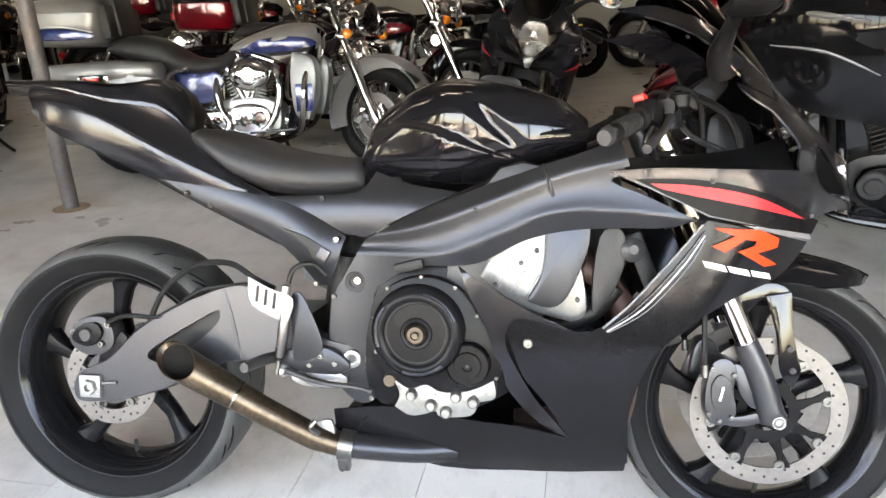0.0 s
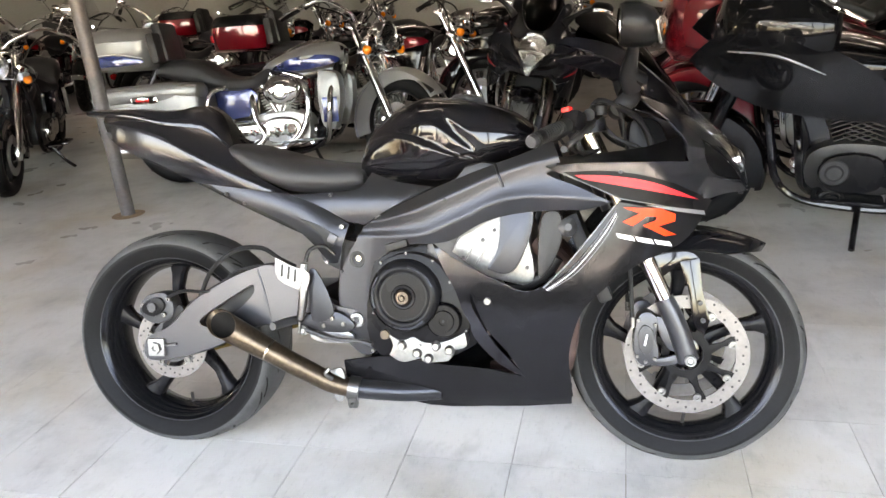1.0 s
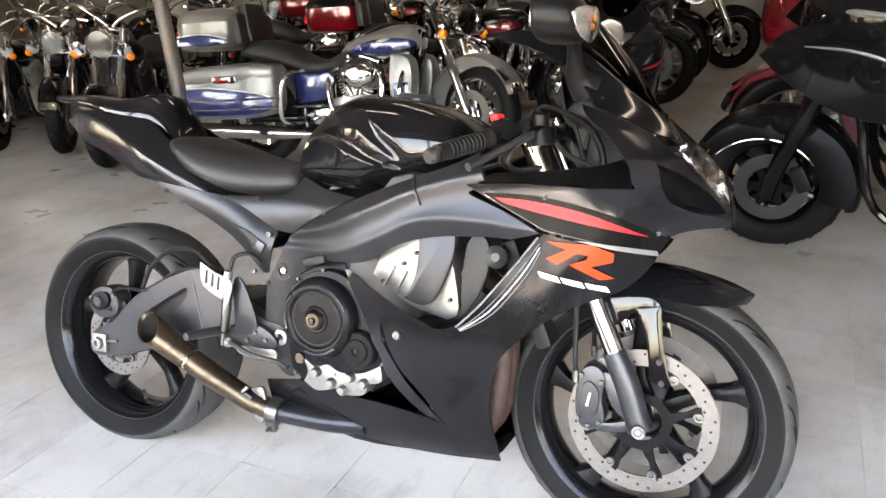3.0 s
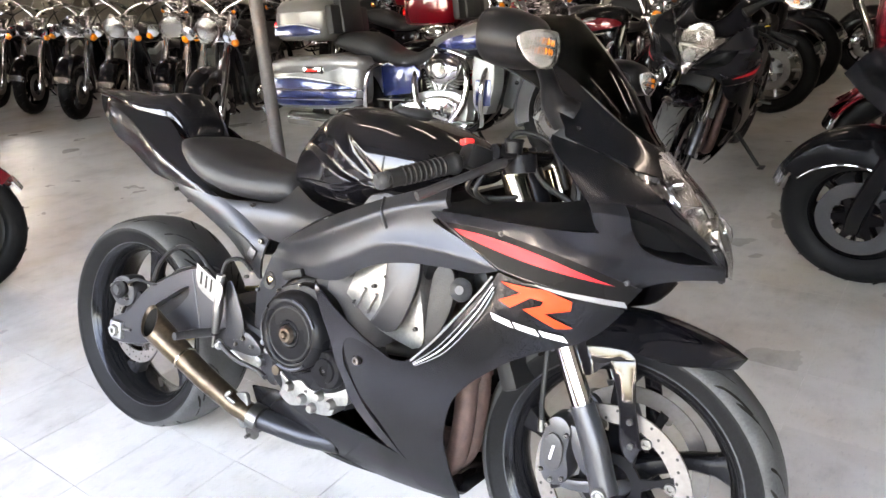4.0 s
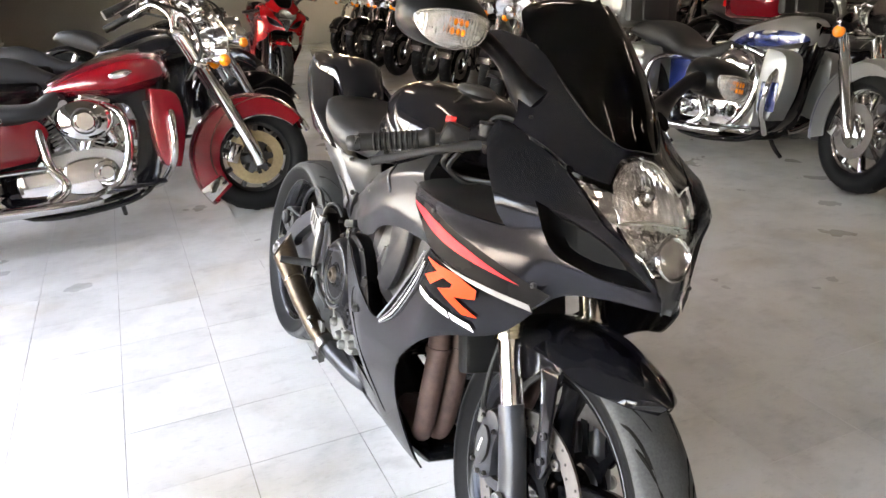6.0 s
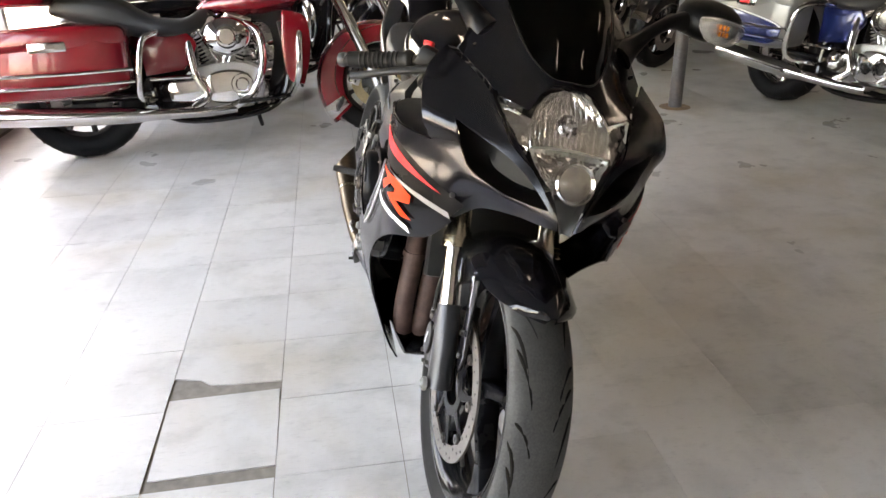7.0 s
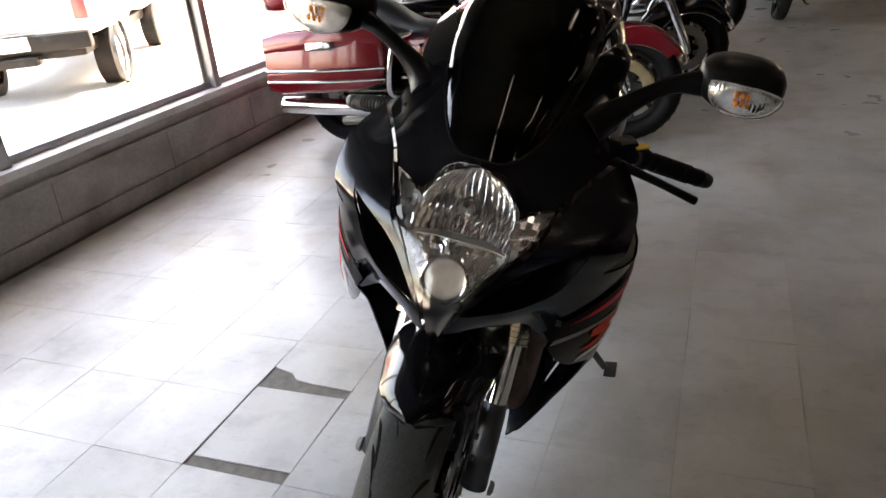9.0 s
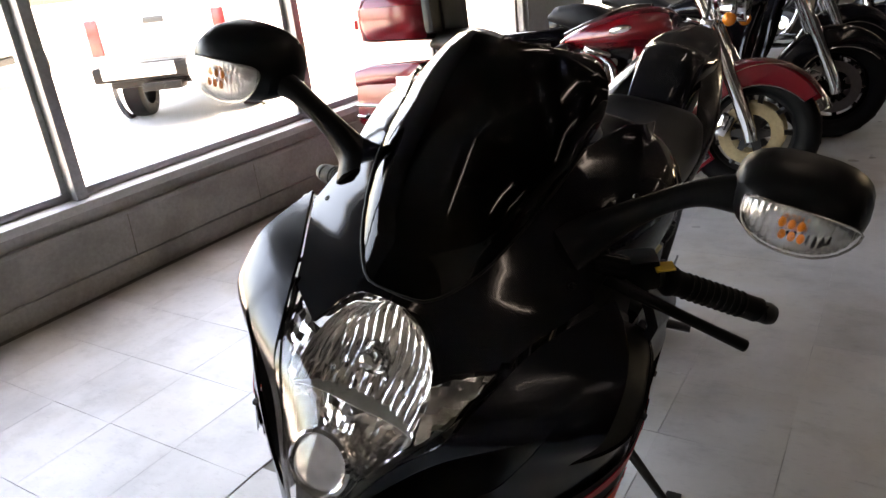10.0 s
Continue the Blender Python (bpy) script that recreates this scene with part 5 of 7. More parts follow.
def wheel(name, x, radius, rim_r, width, spokes, rotor_r, rotors):
    """A black cast wheel with a grooved tyre and a drilled brake rotor."""
    w = thing_part(name, (x, 0, radius))
    h, k = width / 2, (radius - rim_r)
    prof = [(rim_r - 0.008, -h * 0.70), (rim_r + 0.012, -h * 0.80), (rim_r + k * 0.45, -h * 0.985), (rim_r + k * 0.62, -h), (rim_r + k * 0.80, -h * 0.86), (rim_r + k * 0.93, -h * 0.58), (radius - 0.002, -h * 0.28), (radius, 0),
            (radius - 0.002, h * 0.28), (rim_r + k * 0.93, h * 0.58), (rim_r + k * 0.80, h * 0.86), (rim_r + k * 0.62, h), (rim_r + k * 0.45, h * 0.985), (rim_r + 0.012, h * 0.80), (rim_r - 0.008, h * 0.70)]
    tyre = part("tyre", lathe(prof, (0, 0, 0), (0, 1, 0), 72, closed=True), RUBBER, w, "worn black road tyre", sharp=60)
    band = [(-1.006, 0.63), (-0.87, 0.80), (-0.585, 0.93)]
    loop = [(rim_r + k * q + 0.0006, h * u) for u, q in band] + [(radius - 0.0014, -h * 0.28), (radius + 0.0006, 0), (radius - 0.0014, h * 0.28)] + [(rim_r + k * q + 0.0006, -h * u) for u, q in band[::-1]]
    loop += [(r - 0.003, y) for r, y in loop[::-1]]
    tread = part("tread_band", lathe(loop, (0, 0, 0), (0, 1, 0), 72, closed=True), TREAD, tyre, "dusty worn tread", sharp=60)
    # grooves: bars sunk into the tread, set by turns, near-black for a slot's shade
    count = 54 if width < 0.15 else 46
    for i in range(count):
        a = 2 * math.pi * i / count
        sgn = 1 if i % 2 else -1
        line = []
        for q in range(6):
            f = q / 5
            yy = sgn * h * (0.05 + 0.20 * (i // 2 % 3) + (0.90 - 0.20 * (i // 2 % 3)) * f)
            rr = ramp(abs(yy) / h, (0, radius), (0.28, radius - 0.002), (0.58, rim_r + k * 0.93), (0.86, rim_r + k * 0.80), (1.0, rim_r + k * 0.62)) - 0.0040
            aa = a + 0.46 * f ** 0.8 * (1.0 + 0.25 * (i % 3)) + 0.05 * math.sin(4 * f)
            line.append((rr * math.cos(aa), yy, rr * math.sin(aa)))
        part("tread_groove", tube(line, [0.0015, 0.0044, 0.0048, 0.0048, 0.0044, 0.0015], 7, 3), SOOT_OR_GROOVE, tyre)
    rim = part("rim", lathe([(rim_r - 0.022, -h * 0.40), (rim_r - 0.014, -h * 0.62), (rim_r - 0.004, -h * 0.74), (rim_r + 0.004, -h * 0.80), (rim_r + 0.004, -h * 0.74), (rim_r - 0.008, -h * 0.66), (rim_r - 0.026, -h * 0.35), (rim_r - 0.030, 0),
                                (rim_r - 0.026, h * 0.35), (rim_r - 0.008, h * 0.66), (rim_r + 0.004, h * 0.74), (rim_r + 0.004, h * 0.80), (rim_r - 0.004, h * 0.74), (rim_r - 0.014, h * 0.62), (rim_r - 0.022, h * 0.40), (rim_r - 0.018, 0)], (0, 0, 0), (0, 1, 0), 64, closed=True), SEMI_BLACK, w, "gloss black cast rim")
    for sgn in (-1, 1):
        part("rim_line", lathe([(rim_r + 0.0022, sgn * h * 0.80), (rim_r + 0.0038, sgn * h * 0.814), (rim_r + 0.0054, sgn * h * 0.80)], (0, 0, 0), (0, 1, 0), 64, closed=True), DARK_METAL, rim, "thin worn rim edge")
    for i in range(spokes):
        a = 2 * math.pi * (i + 0.25) / spokes
        d = Vector((math.cos(a), 0, math.sin(a)))
        t = Vector((-math.sin(a), 0, math.cos(a)))
        rings = []
        for f, wd, th in ((0.0, 0.030, 0.030), (0.25, 0.018, 0.024), (0.6, 0.015, 0.020), (0.85, 0.020, 0.022), (1.0, 0.032, 0.026)):
            c = d * (0.035 + (rim_r - 0.024 - 0.035) * f) + t * 0.02 * math.sin(f * 3)
            rings.append(oval(c, wd, th, 12, 3.5, t, (0, 1, 0)))
        part("spoke", bridge(bmesh.new(), rings), ENGINE_BLACK, rim)
    part("hub", lathe([(0.020, -h * 0.9), (0.040, -h * 0.85), (0.044, -h * 0.4), (0.038, 0), (0.044, h * 0.4), (0.040, h * 0.85), (0.020, h * 0.9)], (0, 0, 0), (0, 1, 0), 24), GLOSS_BLACK, rim)
    for y in rotors:
        ro = part("brake_rotor", lathe([(rotor_r - 0.034, -0.0025), (rotor_r, -0.0025), (rotor_r, 0.0025), (rotor_r - 0.034, 0.0025)], (0, y, 0), (0, 1, 0), 56, closed=True), ROTOR_STEEL, w, "drilled steel brake rotor")
        sgn = -1 if y < 0 else 1
        drill = [(2 * math.pi * i / 40, rotor_r - 0.017 + 0.010 * math.sin(i * 2.1)) for i in range(40)]
        tagged(part("drilling", holes([(rr * math.cos(a), y + sgn * 0.0024, rr * math.sin(a)) for a, rr in drill], 0.0030, (0, sgn, 0)), HOSE, ro), kind="stuff")
        nb = 5 if rotor_r < 0.12 else 8
        car_mat = DARK_METAL if nb == 5 else ENGINE_BLACK
        part("rotor_carrier", lathe([(0.042, -0.003), (0.062, -0.003), (0.062, 0.003), (0.042, 0.003)], (0, y, 0), (0, 1, 0), 32, closed=True), car_mat, ro)
        for i in range(nb):
            a = 2 * math.pi * (i + 0.3) / nb
            d, t = Vector((math.cos(a), 0, math.sin(a))), Vector((-math.sin(a), 0, math.cos(a)))
            part("carrier_arm", bridge(bmesh.new(), [oval(Vector((0, y, 0)) + d * (0.055 + (rotor_r - 0.030 - 0.055) * f) + t * 0.012 * f, wd, 0.003, 8, 4, t, (0, 1, 0)) for f, wd in ((0, 0.014), (0.5, 0.007), (1, 0.012))]), car_mat, ro)
        for i in range(nb):
            a = 2 * math.pi * (i + 0.3) / nb
            rr = rotor_r - 0.039
            part("rotor_button", lathe([(0.004, 0.003), (0.005, 0.006), (0.010, 0.006), (0.011, 0.0)], (rr * math.cos(a), y + sgn * 0.0015, rr * math.sin(a)), (0, sgn, 0), 14), STEEL, ro)
    part("valve", tube([(0, 0.0, -(rim_r - 0.03)), (0.004, -0.01, -(rim_r - 0.06))], 0.005, 8, smooth=False), STEEL, rim)
    return w


def thing_part(name, at):
    """An Empty that gathers the pieces of a part."""
    e = new(name)
    e.empty_display_size = 0.05
    e.parent = bike
    e.matrix_basis = pose(*at)
    return e


wheel("rear_wheel", -0.718, 0.317, 0.240, 0.185, 5, 0.110, (-0.085,))
wheel("front_wheel", 0.720, 0.302, 0.236, 0.120, 5, 0.155, (-0.068, 0.068))
part("chain", tube([(-0.727, 0.085, 0.40), (-0.40, 0.085, 0.46), (-0.13, 0.085, 0.44)], 0.008, 6, smooth=False), CHAIN, bike)
part("chain", tube([(-0.727, 0.085, 0.24), (-0.40, 0.085, 0.33), (-0.13, 0.085, 0.36)], 0.008, 6, smooth=False), CHAIN, bike)
part("sprocket", lathe([(0.02, -0.003), (0.085, -0.003), (0.085, 0.003), (0.02, 0.003)], (-0.727, 0.085, 0.322), (0, 1, 0), 40, closed=True), DARK_METAL, bike)

# fork, brakes and front fender
for s in (-1, 1):
    y = s * 0.100
    leg = part("fork", tube([(0.470, y, 0.885), (0.608, y, 0.575)], 0.0255, 20, smooth=False), GOLD_STEEL, bike, "golden steel upper fork tube")
    part("fork_clamp", tube([(0.600, y, 0.593), (0.613, y, 0.564)], 0.029, 20, smooth=False), GOLD_STEEL, leg)
    for q in (0.30, 0.62, 0.97):
        c = Vector((0.600, y, 0.593)).lerp(Vector((0.613, y, 0.564)), q)
        part("fork_ring", lathe([(0.028, -0.0025), (0.0312, -0.0015), (0.0312, 0.0015), (0.028, 0.0025)], c, (0.41, 0, -0.91), 22, closed=True), GOLD_STEEL, leg)
    part("fork_stanchion", tube([(0.612, y, 0.566), (0.673, y, 0.43)], 0.021, 20, smooth=False), CHROME, leg, "bright chromed fork stanchion")
    part("fork_bottom", tube([(0.660, y, 0.455), (0.690, y, 0.39), (0.712, y, 0.325), (0.722, y, 0.295)], [0.024, 0.026, 0.026, 0.027], 18), ALU_GREY, leg)
    part("axle_end", lathe([(0.006, 0.006), (0.009, 0.010), (0.010, 0.008), (0.013, 0.008), (0.015, 0.0)], (0.722, s * 0.130, 0.302), (0, s, 0), 18), ALU, leg)
    fg = part("fork_guard", slab([(0.700, 0.545, "c"), (0.748, 0.555, "c"), (0.757, 0.47), (0.775, 0.395, "c"), (0.760, 0.36), (0.735, 0.39), (0.725, 0.46)], s * 0.078, s * 0.085, 0.003), GLOSS_BLACK, leg, "gloss black fork guard")
    part("bolt", bolt((0.75, s * 0.086, 0.44), 0.008, (0, s, 0), 0.006), DARK_METAL, fg)
    part("bolt", bolt((0.757, s * 0.086, 0.395), 0.008, (0, s, 0), 0.006), DARK_METAL, fg)
    fc = part("front_caliper", slab([(0.588, 0.372), (0.600, 0.412), (0.628, 0.420), (0.648, 0.396), (0.643, 0.352), (0.650, 0.305), (0.628, 0.280), (0.600, 0.284), (0.586, 0.318)], s * 0.050, s * 0.108, 0.010), ALU_GREY, bike)
    part("caliper_bridge", slab([(0.596, 0.362), (0.612, 0.388), (0.634, 0.372), (0.636, 0.334), (0.622, 0.312), (0.602, 0.322)], s * 0.108, s * 0.116, 0.004), DARK_METAL, fc)
    part("caliper_bar", box((0.616, s * 0.1175, 0.350), (0.005, 0.002, 0.030), 0.0008, turn=(0, 12, 0)), WHITE_VINYL, fc)
    for x, z in ((0.598, 0.400), (0.640, 0.388), (0.594, 0.306), (0.638, 0.300), (0.616, 0.292)):
        part("bolt", bolt((x, s * 0.108, z), 0.006, (0, s, 0), 0.007), STEEL, fc)
    part("caliper_arm", slab([(0.640, 0.405), (0.668, 0.398), (0.690, 0.36), (0.700, 0.325), (0.680, 0.318), (0.655, 0.350)], s * 0.088, s * 0.102, 0.004), ALU_GREY, fc)
    part("caliper_arm", slab([(0.630, 0.296), (0.660, 0.300), (0.700, 0.310), (0.704, 0.290), (0.660, 0.278), (0.632, 0.280)], s * 0.088, s * 0.102, 0.004), ALU_GREY, fc)
    part("brake_hose", tube([(0.585, s * 0.10, 0.39), (0.582, s * 0.105, 0.43), (0.580, s * 0.10, 0.50), (0.575, s * 0.08, 0.58)], 0.0055, 8), HOSE, fc)
    part("hose_union", tube([(0.585, s * 0.103, 0.38), (0.584, s * 0.103, 0.405)], 0.008, 10, smooth=False), STEEL, fc)
rings = []
for i in range(21):
    t = i / 20
    a = radians(55 + 73 * t)
    d = Vector((math.cos(a), 0, math.sin(a)))
    half_w = ramp(t, (0, 0.012), (0.05, 0.050), (0.18, 0.080), (0.45, 0.096), (0.8, 0.094), (1, 0.084))
    ring = []
    for inner in (0, 1):
        span = [-1 + k / 7 for k in range(15)]
        for u in (span if not inner else span[::-1]):
            r = 0.328 + ramp(t, (0, 0.012), (0.3, 0.0), (1, 0.006)) - 0.055 * abs(u) ** 2.6 * ramp(t, (0, 0.4), (0.3, 1), (1, 1)) - (0.0035 if inner else 0)
            ring.append(Vector((0.727, 0, 0.302)) + d * r + Vector((0, (half_w - (0.003 if inner else 0)) * u, 0)))
    rings.append(ring)
part("front_fender", bridge(bmesh.new(), rings), GLOSS_BLACK, bike, "gloss black front fender with pointed nose", sharp=60)
for s in (-1, 1):
    part("fender_side", slab([(0.600, 0.535, "c"), (0.66, 0.575), (0.735, 0.565), (0.745, 0.535), (0.70, 0.54), (0.66, 0.505), (0.62, 0.51)], s * 0.072, s * 0.078, 0.002), GLOSS_BLACK, bike)
part("fork_yoke", slab([(0.57, 0.66), (0.62, 0.69), (0.60, 0.72), (0.55, 0.70)], -0.13, 0.13, 0.008), ENGINE_BLACK, bike)
part("top_yoke", slab([(0.445, 0.872), (0.50, 0.892), (0.492, 0.915), (0.437, 0.897)], -0.13, 0.13, 0.008), ENGINE_BLACK, bike)
part("dashboard", slab([(0.53, 0.94), (0.585, 0.985), (0.61, 0.965), (0.59, 0.93), (0.55, 0.91)], -0.08, 0.08, 0.01), PLASTIC, bike)

# handlebars
for s in (-1, 1):
    bar = part("handlebar", tube([(0.494, s * 0.10, 0.90), (0.462, s * 0.16, 0.905), (0.357, s * 0.355, 0.852)], 0.011, 12, smooth=False), DARK_METAL, bike)
    part("bar_clamp", tube([(0.490, s * 0.10, 0.872), (0.484, s * 0.10, 0.905)], 0.034, 18, smooth=False), ENGINE_BLACK, bar)
    part("fork_cap", lathe([(0.0, 0.02), (0.012, 0.02), (0.014, 0.01), (0.023, 0.01), (0.024, 0.0)], (0.482, s * 0.10, 0.905), (-0.4, 0, 0.9), 18), GOLD_STEEL, bar)
    gp = part("grip", tube([(0.427, s * 0.225, 0.888), (0.422, s * 0.234, 0.886), (0.412, s * 0.252, 0.881), (0.367, s * 0.336, 0.858), (0.362, s * 0.346, 0.855)], [0.0165, 0.021, 0.0165, 0.0165, 0.0175], 16, 4), FOAM, bar, "ribbed black rubber grip")
    for k in range(9):
        f = 0.12 + 0.82 * k / 9
        c = Vector((0.417, s * 0.243, 0.8835)).lerp(Vector((0.367, s * 0.336, 0.858)), f)
        part("grip_rib", lathe([(0.0160, -0.003), (0.0182, -0.001), (0.0182, 0.001), (0.0160, 0.003)], c, (-0.05, s * 0.093, -0.0255), 14, closed=True), FOAM, gp)
    part("bar_end", tube([(0.362, s * 0.346, 0.855), (0.356, s * 0.357, 0.852), (0.351, s * 0.366, 0.8495)], [0.012, 0.0155, 0.013], 14), DARK_METAL, bar)
    sw = part("switch_housing", box((0.444, s * 0.193, 0.898), (0.045, 0.055, 0.046), 0.012, turn=(15 * s, 0, 28 * s)), PLASTIC, bar)
    lev = part("lever", tube([(0.484, s * 0.165, 0.895), (0.480, s * 0.20, 0.885), (0.457, s * 0.27, 0.862), (0.422, s * 0.345, 0.832)], [0.012, 0.009, 0.0075, 0.0085], 10), DARK_METAL if s < 0 else PLASTIC, bar)
    mc = part("master_cylinder", tube([(0.492, s * 0.145, 0.915), (0.477, s * 0.185, 0.912)], 0.015, 12, smooth=False), ENGINE_BLACK, bar)
    if s < 0:
        part("kill_switch", box((0.427, s * 0.200, 0.926), (0.022, 0.020, 0.012), 0.003, turn=(0, -10, 28 * s)), RED_SWITCH, sw, "red kill switch")
        part("fluid_reservoir", lathe([(0.0, 0.026), (0.017, 0.026), (0.019, 0.022), (0.017, 0.02), (0.016, 0.0), (0.0, 0.0)], (0.505, s * 0.165, 0.912), (0, 0, 1), 18), PLASTIC, mc)
        part("throttle_cable", tube([(0.452, s * 0.20, 0.875), (0.437, s * 0.205, 0.845), (0.452, s * 0.17, 0.825), (0.502, s * 0.13, 0.83)], 0.005, 8), HOSE, bar)
        part("throttle_cable", tube([(0.462, s * 0.19, 0.872), (0.452, s * 0.20, 0.838), (0.472, s * 0.16, 0.815), (0.50, s * 0.12, 0.83)], 0.005, 8), HOSE, bar)
    else:
        part("sticker", box((0.450, s * 0.225, 0.917), (0.020, 0.024, 0.003), 0.0006, turn=(15 * s, 0, 28 * s)), YELLOW_LABEL, sw, "small yellow sticker")
    part("cable", tube([(0.482, s * 0.16, 0.92), (0.50, s * 0.14, 0.95), (0.55, s * 0.10, 0.93), (0.57, s * 0.06, 0.85)], 0.005, 8), HOSE, bar)
for o in [c for c in bike.children if c.name.startswith("handlebar")][-1:]:
    o.matrix_basis = pose(0, 0.004, 0.016)
part("steering_stem", tube([(0.44, 0, 0.91), (0.54, 0, 0.68)], 0.03, 16, smooth=False), FRAME_BLACK, bike)

# foot pegs, heel guard, levers
for s in (-1, 1):
    hg = part("rearset", slab([(-0.20, 0.425), (-0.30, 0.405), (-0.285, 0.375), (-0.17, 0.365), (-0.14, 0.39)], s * 0.128, s * 0.15, 0.005), FRAME_BLACK, bike)
    part("heel_guard", slab([(-0.344, 0.575, "c"), (-0.338, 0.515), (-0.262, 0.478, "c"), (-0.250, 0.53), (-0.30, 0.552)], s * 0.172, s * 0.176, 0.001), ALU, hg, "silver slotted heel guard")
    for k in range(3):
        part("slot", box((-0.325 + 0.018 * k, s * 0.177, 0.540 - 0.007 * k), (0.006, 0.0015, 0.034), 0.0005, turn=(0, 8, 0), seg=1), HOSE, hg)
    part("hanger", slab([(-0.262, 0.53), (-0.235, 0.53), (-0.195, 0.42), (-0.255, 0.395), (-0.262, 0.46)], s * 0.146, s * 0.153, 0.002), FRAME_BLACK, hg)
    part("cylinder_cap", tube([(-0.270, s * 0.166, 0.535), (-0.266, s * 0.165, 0.556)], 0.011, 10, smooth=False), ALU, hg)
    part("cylinder_boot", tube([(-0.282, s * 0.165, 0.425), (-0.288, s * 0.165, 0.398)], [0.011, 0.008], 10, smooth=False), HOSE, hg)
    part("push_rod", tube([(-0.288, s * 0.165, 0.40), (-0.292, s * 0.165, 0.366)], 0.004, 8, smooth=False), STEEL, hg)
    part("fluid_hose", tube([(-0.262, s * 0.166, 0.56), (-0.25, s * 0.160, 0.592), (-0.215, s * 0.148, 0.60), (-0.19, s * 0.138, 0.575)], 0.0055, 8), HOSE, hg)
    part("return_spring", tube([(-0.255, s * 0.160, 0.37), (-0.225, s * 0.160, 0.352), (-0.19, s * 0.158, 0.342)], 0.005, 8), STEEL, hg)
    part("pivot_boss", lathe([(0.0, 0.012), (0.006, 0.012), (0.009, 0.008), (0.013, 0.006), (0.014, -0.004)], (-0.283, s * 0.152, 0.372), (0, s, 0), 16), ALU, hg)
    part("peg", tube([(-0.30, s * 0.15, 0.40), (-0.315, s * 0.19, 0.402), (-0.325, s * 0.255, 0.405)], [0.012, 0.012, 0.010], 12), DARK_METAL, hg)
    part("brake_cylinder", tube([(-0.268, s * 0.165, 0.53), (-0.272, s * 0.168, 0.47), (-0.285, s * 0.165, 0.405)], [0.008, 0.013, 0.009], 10), STEEL, hg)
    part("pedal", tube([(-0.28, s * 0.155, 0.375), (-0.20, s * 0.17, 0.355), (-0.12, s * 0.178, 0.35), (-0.08, s * 0.19, 0.345)], [0.007, 0.006, 0.0055, 0.006], 10), DARK_METAL, hg)
    for x, z in ((-0.20, 0.405), (-0.225, 0.385), (-0.17, 0.39)):
        part("bolt", bolt((x, s * 0.15, z), 0.007, (0, s, 0), 0.006), STEEL, hg)
part("link_lever", slab([(-0.27, 0.355), (-0.20, 0.37), (-0.15, 0.36), (-0.16, 0.335), (-0.24, 0.335)], -0.14, -0.125, 0.004), ALU, bike)
stand = part("side_stand", tube([(-0.06, 0.14, 0.27), (-0.065, 0.20, 0.215), (-0.075, 0.33, 0.092)], [0.014, 0.012, 0.010], 12), DARK_METAL, bike, "black side stand")
part("stand_foot", box((-0.078, 0.348, 0.087), (0.075, 0.035, 0.008), 0.003, turn=(13.5, 0, 0)), DARK_METAL, stand)


# ---- the other motorcycles ----
def paint(name, rgb, metal=0.25):
    return material(name, rgb, 0.22, metal=metal, vary=0.08, fine=800, coat=1.0, rvary=0.2)


RED_PAINT = paint("deep_red_paint", (0.165, 0.003, 0.009))
BAGGER_BLACK = material("deep_black_paint", (0.004, 0.004, 0.0045), 0.07, vary=0.08, fine=800, rvary=0.2, spec=0.20)
BLACK_FINS = material("black_cast_fins", (0.035, 0.035, 0.036), 0.38, metal=0.5, vary=0.2, fine=150)
DARK_RED = paint("dark_cherry_paint", (0.13, 0.006, 0.010))
BLUE_PAINT = paint("deep_blue_paint", (0.006, 0.017, 0.095))
SILVER_PAINT = material("silver_paint", (0.16, 0.159, 0.156), 0.36, metal=0.4, vary=0.08, fine=800, coat=0.25, rvary=0.2)
BLACK_PAINT = material("black_paint", (0.005, 0.005, 0.006), 0.10, vary=0.08, fine=800, coat=0.15, rvary=0.2, spec=0.28)
RED_LENS = material("red_lamp_lens", (0.55, 0.01, 0.012), 0.2, vary=0.1, coat=0.5)
AMBER_LENS = material("amber_lamp_lens", (0.80, 0.20, 0.015), 0.22, vary=0.1, coat=0.5)
WIRE = material("dull_cast_wheel", (0.30, 0.30, 0.30), 0.3, metal=0.9, vary=0.15)
BRONZE = material("bronze_rotor", (0.42, 0.33, 0.20), 0.35, metal=0.8, vary=0.2)
ENGINE_SILVER = material("cast_engine_silver", (0.45, 0.45, 0.44), 0.35, metal=0.7, vary=0.2, fine=150, bump=0.0003)


def group_part(name, parent, at, turn=(0, 0, 0)):
    e = new(name)
    e.empty_display_size = 0.05
    e.parent = parent
    e.matrix_basis = pose(*at, *turn)
    return e


